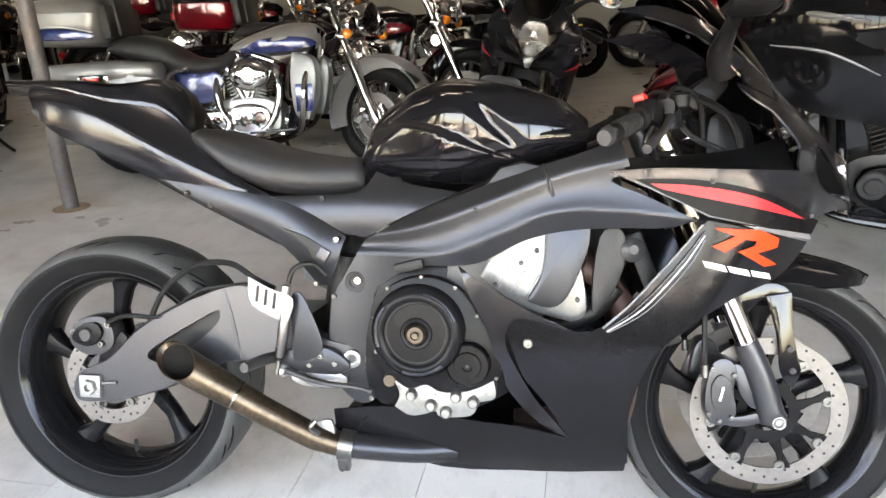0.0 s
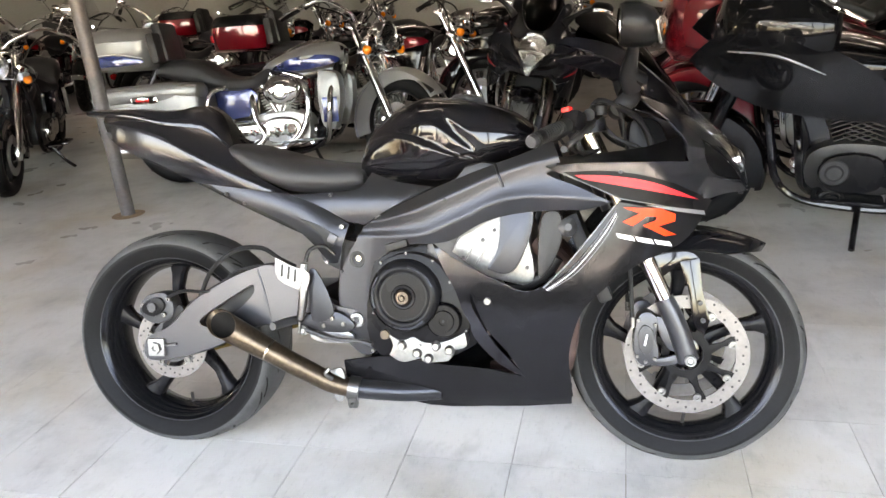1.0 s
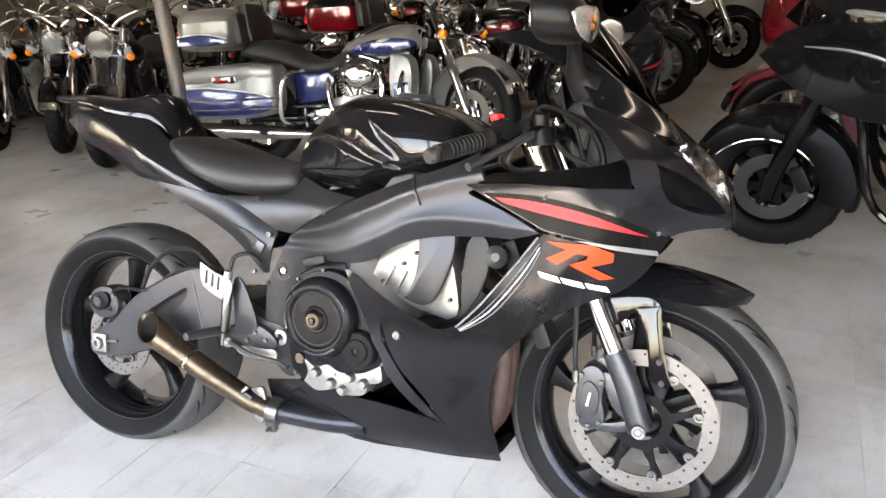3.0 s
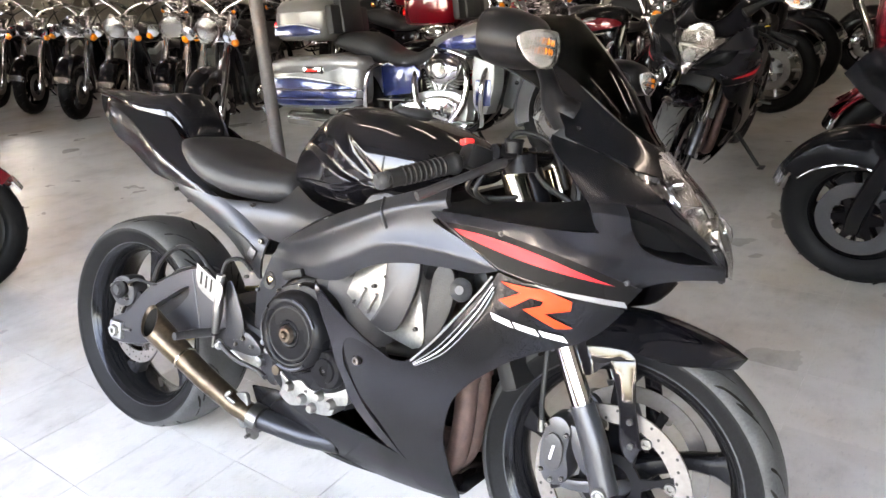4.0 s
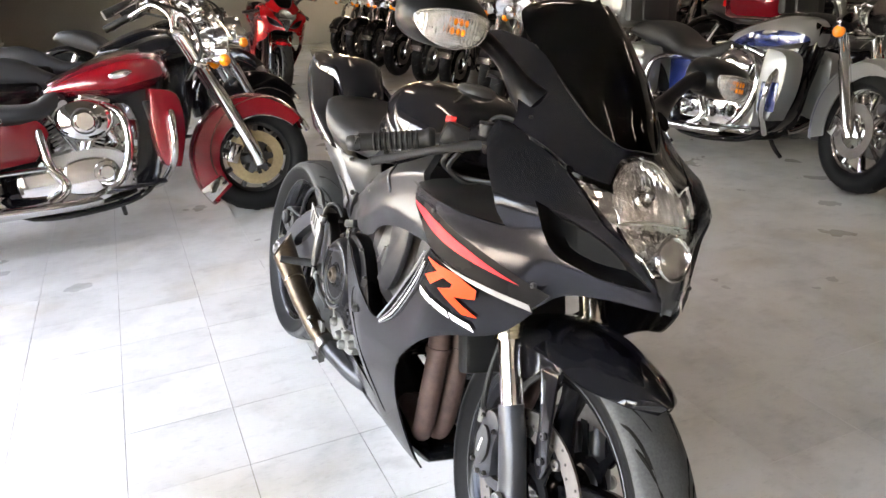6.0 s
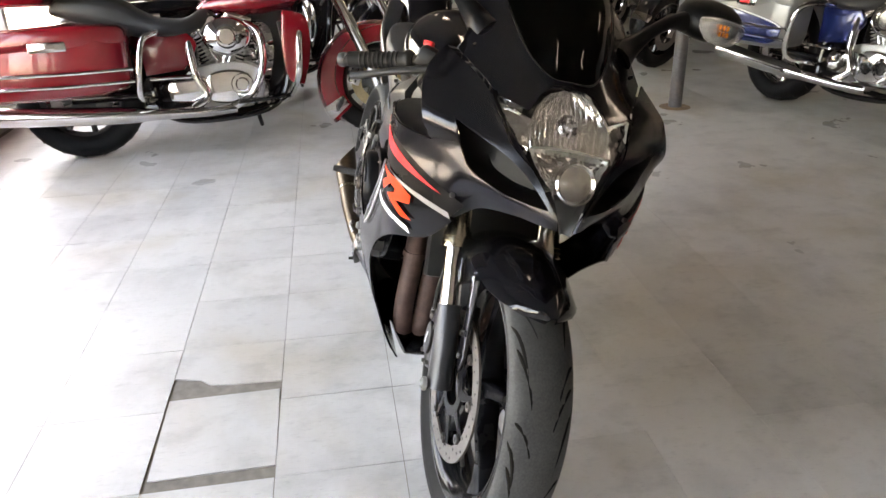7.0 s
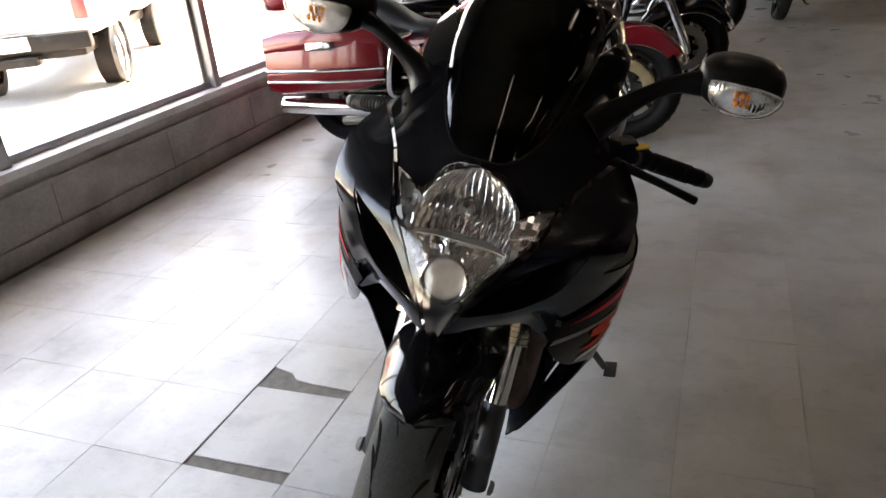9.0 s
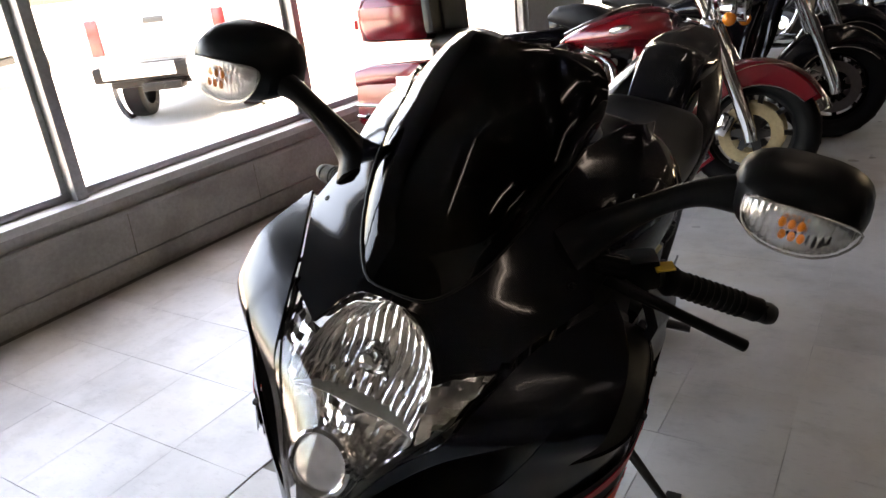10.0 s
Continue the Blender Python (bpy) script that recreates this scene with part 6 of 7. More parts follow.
def road_wheel(b, name, x, radius, rim_r, width, rim_mat, spokes=9, rotor=0.145, steer=0.0, rotor_mat=ROTOR_STEEL):
    w = group_part(name, b, (x, 0, radius), (0, 0, steer))
    h, k = width / 2, radius - rim_r
    prof = [(rim_r - 0.006, -h * 0.6), (rim_r + k * 0.2, -h * 0.9), (rim_r + k * 0.55, -h), (rim_r + k * 0.82, -h * 0.84), (radius - 0.004, -h * 0.5), (radius, 0), (radius - 0.004, h * 0.5), (rim_r + k * 0.82, h * 0.84), (rim_r + k * 0.55, h), (rim_r + k * 0.2, h * 0.9), (rim_r - 0.006, h * 0.6)]
    tyre = part("tyre", lathe(prof, (0, 0, 0), (0, 1, 0), 48, closed=True), RUBBER, w, sharp=60)
    bm = bmesh.new()
    for i in range(36):
        a = 2 * math.pi * i / 36
        s = 1 if i % 2 else -1
        tube([((radius + 0.001 - 0.006 * f) * math.cos(a + 0.09 * f), s * h * (0.06 + 0.6 * f), (radius + 0.001 - 0.006 * f) * math.sin(a + 0.09 * f)) for f in (0, 0.5, 1)], 0.003, 5, 2, bm)
    tagged(part("tread", bm, HOSE, tyre), kind="stuff")
    rim = part("rim", lathe([(rim_r - 0.02, -h * 0.3), (rim_r - 0.006, -h * 0.6), (rim_r + 0.006, -h * 0.72), (rim_r + 0.008, -h * 0.62), (rim_r - 0.01, -h * 0.4), (rim_r - 0.025, 0), (rim_r - 0.01, h * 0.4), (rim_r + 0.008, h * 0.62), (rim_r + 0.006, h * 0.72), (rim_r - 0.006, h * 0.6), (rim_r - 0.02, h * 0.3)], (0, 0, 0), (0, 1, 0), 48, closed=True), rim_mat, w)
    for i in range(spokes):
        a = 2 * math.pi * i / spokes
        d, t = Vector((math.cos(a), 0, math.sin(a))), Vector((-math.sin(a), 0, math.cos(a)))
        rings = [oval(d * (0.03 + (rim_r - 0.05) * f), wd, th, 8, 3, t, (0, 1, 0)) for f, wd, th in ((0, 0.016, 0.025), (0.5, 0.009, 0.016), (1.0, 0.016, 0.02))]
        part("spoke", bridge(bmesh.new(), rings), rim_mat, rim)
    part("hub", lathe([(0.012, -h * 1.0), (0.035, -h * 0.95), (0.045, -h * 0.5), (0.035, 0), (0.045, h * 0.5), (0.035, h * 0.95), (0.012, h * 1.0)], (0, 0, 0), (0, 1, 0), 20), rim_mat, rim)
    for s in (-1, 1):
        part("brake_rotor", lathe([(rotor * 0.62, -0.003), (rotor, -0.003), (rotor, 0.003), (rotor * 0.62, 0.003)], (0, s * (h + 0.006), 0), (0, 1, 0), 32, closed=True), rotor_mat, w)
        star = [(r * math.cos(a), r * math.sin(a), "c") for i in range(6) for r, a in ((0.046, math.pi * (i - 0.5) / 3), (rotor * 0.66, math.pi * i / 3 - 0.11), (rotor * 0.66, math.pi * i / 3 + 0.11))]
        part("rotor_carrier", slab(star, s * (h + 0.003), s * (h + 0.007), 0, n=1), rim_mat, w)
    return w


def v_twin(b, metal, cover):
    """An air-cooled V-twin: case, two finned barrels, heads, air cleaner, push-rod tubes."""
    part("crankcase", slab([(-0.22, 0.28), (-0.24, 0.42), (-0.10, 0.46), (0.06, 0.46), (0.16, 0.40), (0.15, 0.26), (0.02, 0.22), (-0.15, 0.22)], -0.12, 0.12, 0.02), metal, b)
    for s in (-1, 1):
        c = part("engine_cover", slab([(-0.14, 0.29), (-0.13, 0.40), (-0.02, 0.43), (0.09, 0.40), (0.11, 0.31), (0.04, 0.25), (-0.08, 0.25)], s * 0.12, s * 0.165, 0.015), cover, b, "polished engine cover")
        part("cover_disc", lathe([(0.0, 0.014), (0.03, 0.014), (0.038, 0.006), (0.055, 0.005), (0.06, 0.0)], (0.05, s * 0.165, 0.345), (0, s, 0), 24), CHROME if cover is CHROME else DARK_METAL, c)
        part("primary_cover", slab([(-0.34, 0.30), (-0.32, 0.39), (-0.14, 0.40), (-0.13, 0.28), (-0.30, 0.26)], s * 0.11, s * 0.155, 0.02), cover, b)
    for lean in (-22, 22):
        cyl = group_part("cylinder", b, (-0.04, 0, 0.43), (0, lean, 0))
        part("barrel", lathe([(0.0, 0.0), (0.055, 0.0), (0.055, 0.20), (0.0, 0.20)], (0, 0, 0), (0, 0, 1), 24), metal, cyl)
        for k in range(9):
            part("fin", box((0, 0, 0.025 + 0.02 * k), (0.165, 0.17, 0.007), 0.02 * 0.1, seg=1), metal, cyl)
        part("head", box((0, 0, 0.235), (0.17, 0.18, 0.07), 0.018), metal, cyl)
        part("rocker_cover", box((0, 0, 0.285), (0.15, 0.16, 0.05), 0.02), CHROME, cyl, "chrome rocker cover")
        for dx in (-0.02, 0.025):
            part("pushrod_tube", tube([(dx * 0.5, -0.10, -0.02), (dx, -0.105, 0.24)], 0.010, 10, smooth=False), CHROME, cyl)
    bm = lathe([(0.0, 0.052), (0.035, 0.052), (0.06, 0.046), (0.085, 0.036), (0.098, 0.018), (0.10, 0.0), (0.09, -0.01)], (0.0, -0.135, 0.60), (0, -1, 0), 28)
    for v in bm.verts:
        v.co.x *= 1.32
    ac = part("air_cleaner", bm, CHROME, b, "oval chrome air cleaner")
    part("cleaner_ring", lathe([(0.052, -0.002), (0.058, 0.002), (0.064, -0.004)], (0.0, -0.184, 0.60), (0, -1, 0), 28), DARK_METAL, ac)
    part("badge", lathe([(0.0, 0.004), (0.040, 0.004), (0.045, 0.0)], (0.0, -0.187, 0.60), (0, -1, 0), 20), cover, ac)
    part("oil_filter", lathe([(0.0, 0.06), (0.03, 0.06), (0.036, 0.05), (0.036, 0)], (0.16, 0, 0.32), (1, 0, -0.2), 16), CHROME, b)
    for s in (-1, 1):
        part("frame_tube", tube([(0.42, s * 0.05, 0.86), (0.34, s * 0.11, 0.60), (0.26, s * 0.13, 0.26), (0.0, s * 0.14, 0.17), (-0.36, s * 0.14, 0.20), (-0.40, s * 0.13, 0.46)], 0.017, 8), BLACK_PAINT, b)


def cruiser(name, m, label, body, trim=None, tour=False, pack=False, bat=None, lowers=False, shield=False, metal=None, cover=None, pipes=None, fork=None, rim=None, steer=6, bars=True, group="", bags=False, shift=0.0, low=0.0, two_tone=False):
    """A large V-twin motorcycle; x ahead, rear axle -0.81, front axle 0.81."""
    b = thing(name, m, label, "motorcycle", group)
    trim, metal, cover, pipes, fork, rim = trim or body, metal or ENGINE_SILVER, cover or CHROME, pipes or CHROME, fork or CHROME, rim or WIRE
    road_wheel(b, "rear_wheel", -0.81, 0.325, 0.215, 0.15, rim, 9)
    # front end, turned together
    fe = group_part("front_end", b, (0.66, 0, 0.32), (0, 0, steer))
    fx = 0.15
    road_wheel(fe, "front_wheel", fx, 0.325 - low, 0.225 - low, 0.125, rim, 9, rotor_mat=BRONZE if body is RED_PAINT else DARK_METAL if rim is BAGGER_BLACK else ROTOR_STEEL)
    w = fe.children[0]
    w.matrix_basis = pose(fx, 0, 0.005 - low)
    tail = 219 if shield and tour else 194
    step = (tail - 34) / 16
    part("front_fender", arc_strip((fx, 0, 0.005 - low), 0.345 - low, 0, 0, 0.085, 0.004, 22, tail + 2, 28, 0.03), body, fe)
    for s in (-1, 1):
        rim_pts = [(fx + (q - low) * math.cos(radians(a)), 0.005 - low + (q - low) * math.sin(radians(a)), "c") for q, a in [(0.352, 34 + step * k) for k in range(17)] + [(0.225 + (0.0005 if low else 0.0012) * max(0, k - 3) ** 1.9, tail - step * k) for k in range(17)]]
        part("fender_skirt", slab(rim_pts, s * 0.076, s * 0.086, 0.002, n=1), body, fe)
        if tail > 200:
            tip_pts = [(fx + q * math.cos(radians(a)), 0.005 + q * math.sin(radians(a)), "c") for q, a in ((0.222, tail - 15), (0.357, tail - 13), (0.357, tail + 1), (0.222, tail + 1))]
            part("fender_tip", slab(tip_pts, s * 0.077, s * 0.0895, 0.003, n=1), CHROME, fe, "chrome tip on the fender")
            part("skirt_line", tube([(fx + q * math.cos(radians(a)), s * 0.0865, 0.005 + q * math.sin(radians(a))) for q, a in [(0.240 + 0.0012 * max(0, k - 3) ** 1.9, tail - 16 - step * k) for k in range(13)]], 0.0022, 6, 3), GOLD_STEEL, fe)
        if low:
            # bright line along the skirt's edge, standing in for highlights on the paint
            part("fender_beading", tube([(fx + (q - low) * math.cos(radians(a)), s * 0.0865, 0.005 - low + (q - low) * math.sin(radians(a))) for q, a in [(0.228 + 0.0005 * (k - 3) ** 1.9, 194 - 10 * k) for k in range(5, 17)]], 0.0028, 8, 3), CHROME, fe)
    part("fender_trim", arc_strip((fx, 0, 0.005 - low), 0.346 - low, 0, 0, 0.090, 0.006, 20, 30, 6, 0.032), CHROME, fe)
    if trim is not body:
        part("fender_band", arc_strip((fx, 0, 0.005), 0.3465, 0, 0, 0.0875, 0.003, 120, 194, 12, 0.031), trim, fe)
    for s in (-1, 1):
        leg = part("fork_slider", tube([(fx + 0.01, s * 0.095, -0.03 - low), (fx - 0.02, s * 0.095, 0.05), (fx - 0.15, s * 0.095, 0.36)], [0.028, 0.034, 0.034], 14), fork, fe, "long fork leg")
        part("fork_tube", tube([(fx - 0.15, s * 0.095, 0.36), (fx - 0.29, s * 0.095, 0.68)], 0.026 if not bat else 0.03, 14, smooth=False), fork, leg)
        part("caliper", box((fx - 0.115, s * 0.085, 0.02), (0.06, 0.05, 0.11), 0.014, turn=(0, 24, 0)), BLACK_PAINT if fork is not CHROME else CHROME, fe)
        if bat is not BAGGER_BLACK:
            part("turn_signal", ball((fx - 0.10, s * 0.20, 0.50), (0.030, 0.032, 0.032), 14, 8), AMBER_LENS, fe, "amber turn signal")
            part("signal_arm", tube([(fx - 0.18, s * 0.10, 0.51), (fx - 0.12, s * 0.20, 0.50)], 0.010, 8, smooth=False), CHROME, fe)
    part("lower_yoke", box((fx - 0.21, 0, 0.49), (0.06, 0.26, 0.035), 0.01, turn=(0, 24, 0)), fork, fe)
    part("upper_yoke", box((fx - 0.29, 0, 0.66), (0.07, 0.26, 0.03), 0.01, turn=(0, 24, 0)), CHROME, fe)
    if bars:
        for s in (-1, 1):
            hb = part("handlebar", tube([(fx - 0.30, s * 0.02, 0.69), (fx - 0.30, s * 0.10, 0.76), (fx - 0.36, s * 0.26, 0.83), (fx - 0.46, s * 0.36, 0.80), (fx - 0.60, s * 0.40, 0.74)], 0.014, 10), CHROME, fe)
            part("grip", tube([(fx - 0.49, s * 0.37, 0.785), (fx - 0.62, s * 0.405, 0.732)], 0.020, 12, smooth=False), FOAM, hb)
            part("lever", tube([(fx - 0.44, s * 0.37, 0.80), (fx - 0.48, s * 0.43, 0.78), (fx - 0.58, s * 0.47, 0.73)], 0.008, 8), CHROME, hb)
            mi = part("mirror_stalk", tube([(fx - 0.44, s * 0.35, 0.81), (fx - 0.42, s * 0.40, 0.90), (fx - 0.44, s * 0.44, 0.95)], 0.007, 8), CHROME, hb)
            part("mirror", ball((fx - 0.44, s * 0.45, 0.97), (0.018, 0.062, 0.042), 14, 8), CHROME, fe)
            part("cable", tube([(fx - 0.42, s * 0.30, 0.80), (fx - 0.24, s * 0.22, 0.72), (fx - 0.20, s * 0.14, 0.55), (fx - 0.28, s * 0.08, 0.42)], 0.007, 7), HOSE, hb)
    if not bat:
        hl = part("headlamp", lathe([(0.0, -0.13), (0.05, -0.12), (0.085, -0.07), (0.098, 0.0), (0.100, 0.025), (0.092, 0.03), (0.088, 0.02)], (fx - 0.08, 0, 0.585), (1, 0, -0.08), 28), CHROME, fe, "round chrome headlamp")
        part("reflector", lathe([(0.0, -0.05), (0.05, -0.03), (0.086, 0.018)], (fx - 0.08, 0, 0.585), (1, 0, -0.08), 24), FACETS, hl)
        part("lens", lathe([(0.0, 0.036), (0.05, 0.032), (0.090, 0.022), (0.088, 0.020), (0.0, 0.033)], (fx - 0.08, 0, 0.585), (1, 0, -0.08), 24), CLEAR, hl)
        for s in (-1, 1):
            part("passing_lamp", lathe([(0.0, -0.06), (0.035, -0.05), (0.055, 0.0), (0.05, 0.012), (0.0, 0.016)], (fx - 0.09, s * 0.165, 0.545), (1, 0, -0.08), 18), CHROME, fe)
    if shield:
        rings = []
        for k in range(9):
            v = k / 8
            rings.append([Vector((fx - 0.02 - 0.24 * v - 0.10 * u * u, u * (0.22 + 0.06 * math.sin(math.pi * min(1, v * 1.2)) - 0.07 * v), 0.62 + 0.46 * v - 0.04 * u * u)) for u in [-1 + j / 6 for j in range(13)]])
        bm = bridge(bmesh.new(), rings, closed=False)
        part("windshield", thicken(bm, 0.004), CLEAR, fe, "clear windshield", sharp=60)
        part("shield_trim", tube([rings[3][0], rings[3][6] + Vector((0.006, 0, 0)), rings[3][12]], 0.008, 8), CHROME, fe)
    if bat:
        rings = []
        for k, (x, w2, z0, z1) in enumerate(((0.30, 0.02, 0.56, 0.60), (0.285, 0.13, 0.47, 0.70), (0.24, 0.24, 0.41, 0.80), (0.14, 0.33, 0.41, 0.86), (0.0, 0.39, 0.45, 0.86), (-0.13, 0.41, 0.52, 0.82), (-0.16, 0.38, 0.55, 0.80))):
            rings.append(oval((fx + x - 0.12 + shift, 0, (z0 + z1) / 2), w2, (z1 - z0) / 2, 28, 2.7))
        part("fairing", bridge(bmesh.new(), rings), bat, fe, "broad handlebar fairing", sharp=60)
        for s in (-1, 1):
            part("headlamp", lathe([(0.0, 0.02), (0.03, 0.017), (0.052, 0.006), (0.060, 0.002), (0.066, 0.006), (0.070, -0.02)], (fx + 0.135 + shift, s * 0.085, 0.59), (1, s * 0.25, 0), 20), FACETS, fe)
            part("fairing_stripe", tube([(fx + 0.10 + shift, s * 0.225, 0.70), (fx - 0.02 + shift, s * 0.335, 0.715), (fx - 0.18 + shift, s * 0.400, 0.70)], [0.003, 0.012, 0.004], 8), SILVER_PAINT, fe)
        if shift < -0.05:
            for s in (-1, 1):
                side_shell = [(fx + 0.03, 0.575, "c"), (fx - 0.08, 0.48), (fx - 0.27, 0.385), (fx - 0.585, 0.325, "c"), (fx - 0.72, 0.32, "c"), (fx - 0.70, 0.47), (fx - 0.52, 0.60), (fx - 0.30, 0.68), (fx - 0.08, 0.67)]
                fs = part("fairing_side", shell(side_shell, lambda x, z: Vector((x, s * (0.30 + 0.10 * math.sin(max(0.0, min(1.0, (fx + 0.06 - x) / 0.5)) * 1.57) - 0.35 * (z - 0.50) ** 2), z)), 0.006, (0.05, 0.04)), bat, fe, "long gloss black fairing side", sharp=60)
                part("fairing_line", tube([(fx - 0.12, s * 0.372, 0.62), (fx - 0.30, s * 0.402, 0.60), (fx - 0.48, s * 0.405, 0.52)], [0.002, 0.006, 0.002], 8), SILVER_PAINT, fs)
        rings = []
        for k in range(6):
            v = k / 5
            rings.append([Vector((fx + 0.02 + shift - 0.16 * v - 0.08 * u * u, u * (0.22 - 0.05 * v), 0.82 + (0.16) * v - 0.03 * u * u)) for u in [-1 + j / 5 for j in range(11)]])
        part("windscreen", thicken(bridge(bmesh.new(), rings, closed=False), 0.004), SMOKE, fe, sharp=60)
    # tank, seat, rear fender
    rings = []
    for i in range(17):
        t = i / 16
        x = -0.14 + 0.58 * t
        top = ramp(t, (0, 0.76), (0.1, 0.80), (0.4, 0.865), (0.7, 0.90), (0.9, 0.895), (1, 0.86))
        w2 = ramp(t, (0, 0.04), (0.1, 0.075), (0.4, 0.135), (0.7, 0.155), (0.9, 0.12), (1, 0.05))
        low = ramp(t, (0, 0.735), (0.5, 0.70), (1, 0.74))
        rings.append(tank_ring(x, top, w2, low, 2.3))
    tk = part("fuel_tank", bridge(bmesh.new(), rings), body, b, "teardrop fuel tank", sharp=70)
    part("tank_console", tube([(-0.12, 0, 0.785), (0.05, 0, 0.845), (0.2, 0, 0.888), (0.32, 0, 0.90)], [0.03, 0.045, 0.05, 0.03], 12, flat=0.5), CHROME, tk)
    for s in (-1, 1):
        part("tank_badge", ball((0.20, s * 0.150, 0.80), (0.055, 0.006, 0.020), 16, 8, turn=(-6 * s, -8, 4 * s)), CHROME if trim is body else SILVER_PAINT, tk, "oval tank badge")
        if trim is not body:
            part("tank_panel", shell([(-0.06, 0.745), (0.08, 0.80), (0.25, 0.815), (0.38, 0.80), (0.40, 0.76), (0.2, 0.725), (0.0, 0.728)], lambda x, z: Vector((x, s * (0.003 + ramp((x + 0.14) / 0.58, (0, 0.045), (0.1, 0.078), (0.4, 0.137), (0.7, 0.157), (0.9, 0.122), (1, 0.06)) * max(0.2, 1 - abs((z - 0.775) / 0.115) ** 2.4) ** (1 / 2.4)), z)), 0.003, (0.04, 0.02)), trim, tk)
    rings = []
    for i in range(21):
        t = i / 20
        x = -0.86 + 0.80 * t
        top = ramp(t, (0, 0.80), (0.06, 0.845), (0.25, 0.855), (0.42, 0.82), (0.5, 0.775), (0.65, 0.715), (0.8, 0.705), (0.95, 0.755), (1, 0.75))
        low = ramp(t, (0, 0.75), (0.2, 0.69), (0.4, 0.64), (0.65, 0.60), (0.85, 0.61), (1, 0.68))
        w2 = ramp(t, (0, 0.12), (0.3, 0.165), (0.5, 0.17), (0.72, 0.20), (0.9, 0.13), (1, 0.05))
        rings.append(tank_ring(x, top, w2, low, 3.0))
    part("seat", bridge(bmesh.new(), rings), SEAT_VINYL, b, "black two-up seat", sharp=70)
    part("rear_fender", arc_strip((-0.81, 0, 0.325), 0.36, 0, 0, 0.10, 0.004, 20, 168, 24, 0.03), body, b)
    tl = part("tail_lamp", ball((-1.185, 0, 0.52), (0.035, 0.05, 0.035), 14, 8), RED_LENS, b)
    for s in (-1, 1):
        part("side_cover", slab([(-0.46, 0.62, "c"), (-0.20, 0.63, "c"), (-0.16, 0.56), (-0.24, 0.44, "c"), (-0.44, 0.42, "c")], s * 0.13, s * 0.16, 0.010), trim if body is SILVER_PAINT else body, b)
        part("shock", tube([(-0.78, s * 0.16, 0.36), (-0.62, s * 0.16, 0.62)], 0.028, 12, smooth=False), CHROME, b)
    part("swing_arm", box((-0.60, 0, 0.32), (0.48, 0.26, 0.05), 0.015), BLACK_PAINT, b)
    before = set(b.children)
    v_twin(b, metal, cover)
    if bat:
        for c in set(b.children) - before:
            c.matrix_basis = pose(0.16, 0, 0) @ c.matrix_basis
    part("oil_tank", slab([(-0.46, 0.30), (-0.44, 0.64), (-0.20, 0.66), (-0.17, 0.50), (-0.22, 0.30)], -0.11, 0.11, 0.02), BLACK_PAINT, b)
    part("frame_spine", slab([(-0.30, 0.66), (0.0, 0.72), (0.40, 0.78), (0.44, 0.84), (0.40, 0.60), (0.33, 0.34), (0.24, 0.24), (0.18, 0.26), (0.24, 0.50), (0.20, 0.66), (-0.04, 0.62), (-0.20, 0.56)], -0.055, 0.055, 0.015), BLACK_PAINT, b)
    part("ignition_coil", box((0.02, 0.0, 0.52), (0.10, 0.08, 0.16), 0.015), BLACK_PAINT, b)
    part("gearbox", slab([(-0.40, 0.24), (-0.42, 0.36), (-0.22, 0.40), (-0.18, 0.26)], -0.14, 0.14, 0.02), BLACK_PAINT, b)
    for s in ((-1, 1) if tour else (-1,)):
        y = s * 0.20
        pipe = part("muffler", tube([(0.0, s * 0.17, 0.22), (-0.15, y, 0.215), (-0.42, y + s * 0.03, 0.225), (-0.60, y + s * 0.035, 0.235), (-1.12, y + s * 0.035, 0.265), (-1.17, y + s * 0.035, 0.268)], [0.025, 0.026, 0.032, 0.047, 0.050, 0.043], 16, 6), pipes, b, "long straight muffler")
        part("muffler_mouth", lathe([(0.0, 0.0), (0.036, 0.0), (0.036, 0.004), (0.0, 0.004)], (-1.175, y + s * 0.035, 0.268), (-1, 0, 0.05), 16), HOSE, pipe)
    part("exhaust_header", tube([(0.10, -0.08, 0.66), (0.17, -0.14, 0.60), (0.17, -0.16, 0.44), (0.10, -0.175, 0.29), (-0.02, -0.17, 0.225)], 0.023, 12), pipes, b)
    part("exhaust_header", tube([(-0.16, -0.08, 0.64), (-0.20, -0.14, 0.58), (-0.19, -0.165, 0.42), (-0.14, -0.175, 0.30), (-0.22, -0.19, 0.235)], 0.023, 12), pipes, b)
    for s in (-1, 1):
        fb = part("floorboard", box((0.16, s * 0.27, 0.27), (0.28, 0.10, 0.018), 0.006, turn=(0, -3, 0)), BLACK_PAINT, b)
        part("board_arm", tube([(0.18, s * 0.15, 0.24), (0.20, s * 0.25, 0.255)], 0.013, 8, smooth=False), CHROME, b)
    part("side_stand", tube([(0.10, 0.17, 0.22), (0.11, 0.25, 0.12), (0.12, 0.33, 0.055)], 0.013, 8), BLACK_PAINT, b)
    if tour or lowers:
        for s in (-1, 1):
            part("crash_bar", tube([(0.36, s * 0.06, 0.66), (0.38, s * 0.24, 0.64), (0.37, s * 0.34, 0.54), (0.35, s * 0.33, 0.38), (0.30, s * 0.20, 0.27), (0.26, s * 0.12, 0.24)], 0.017, 12), fork if fork is not CHROME else CHROME, b, "curved engine guard")
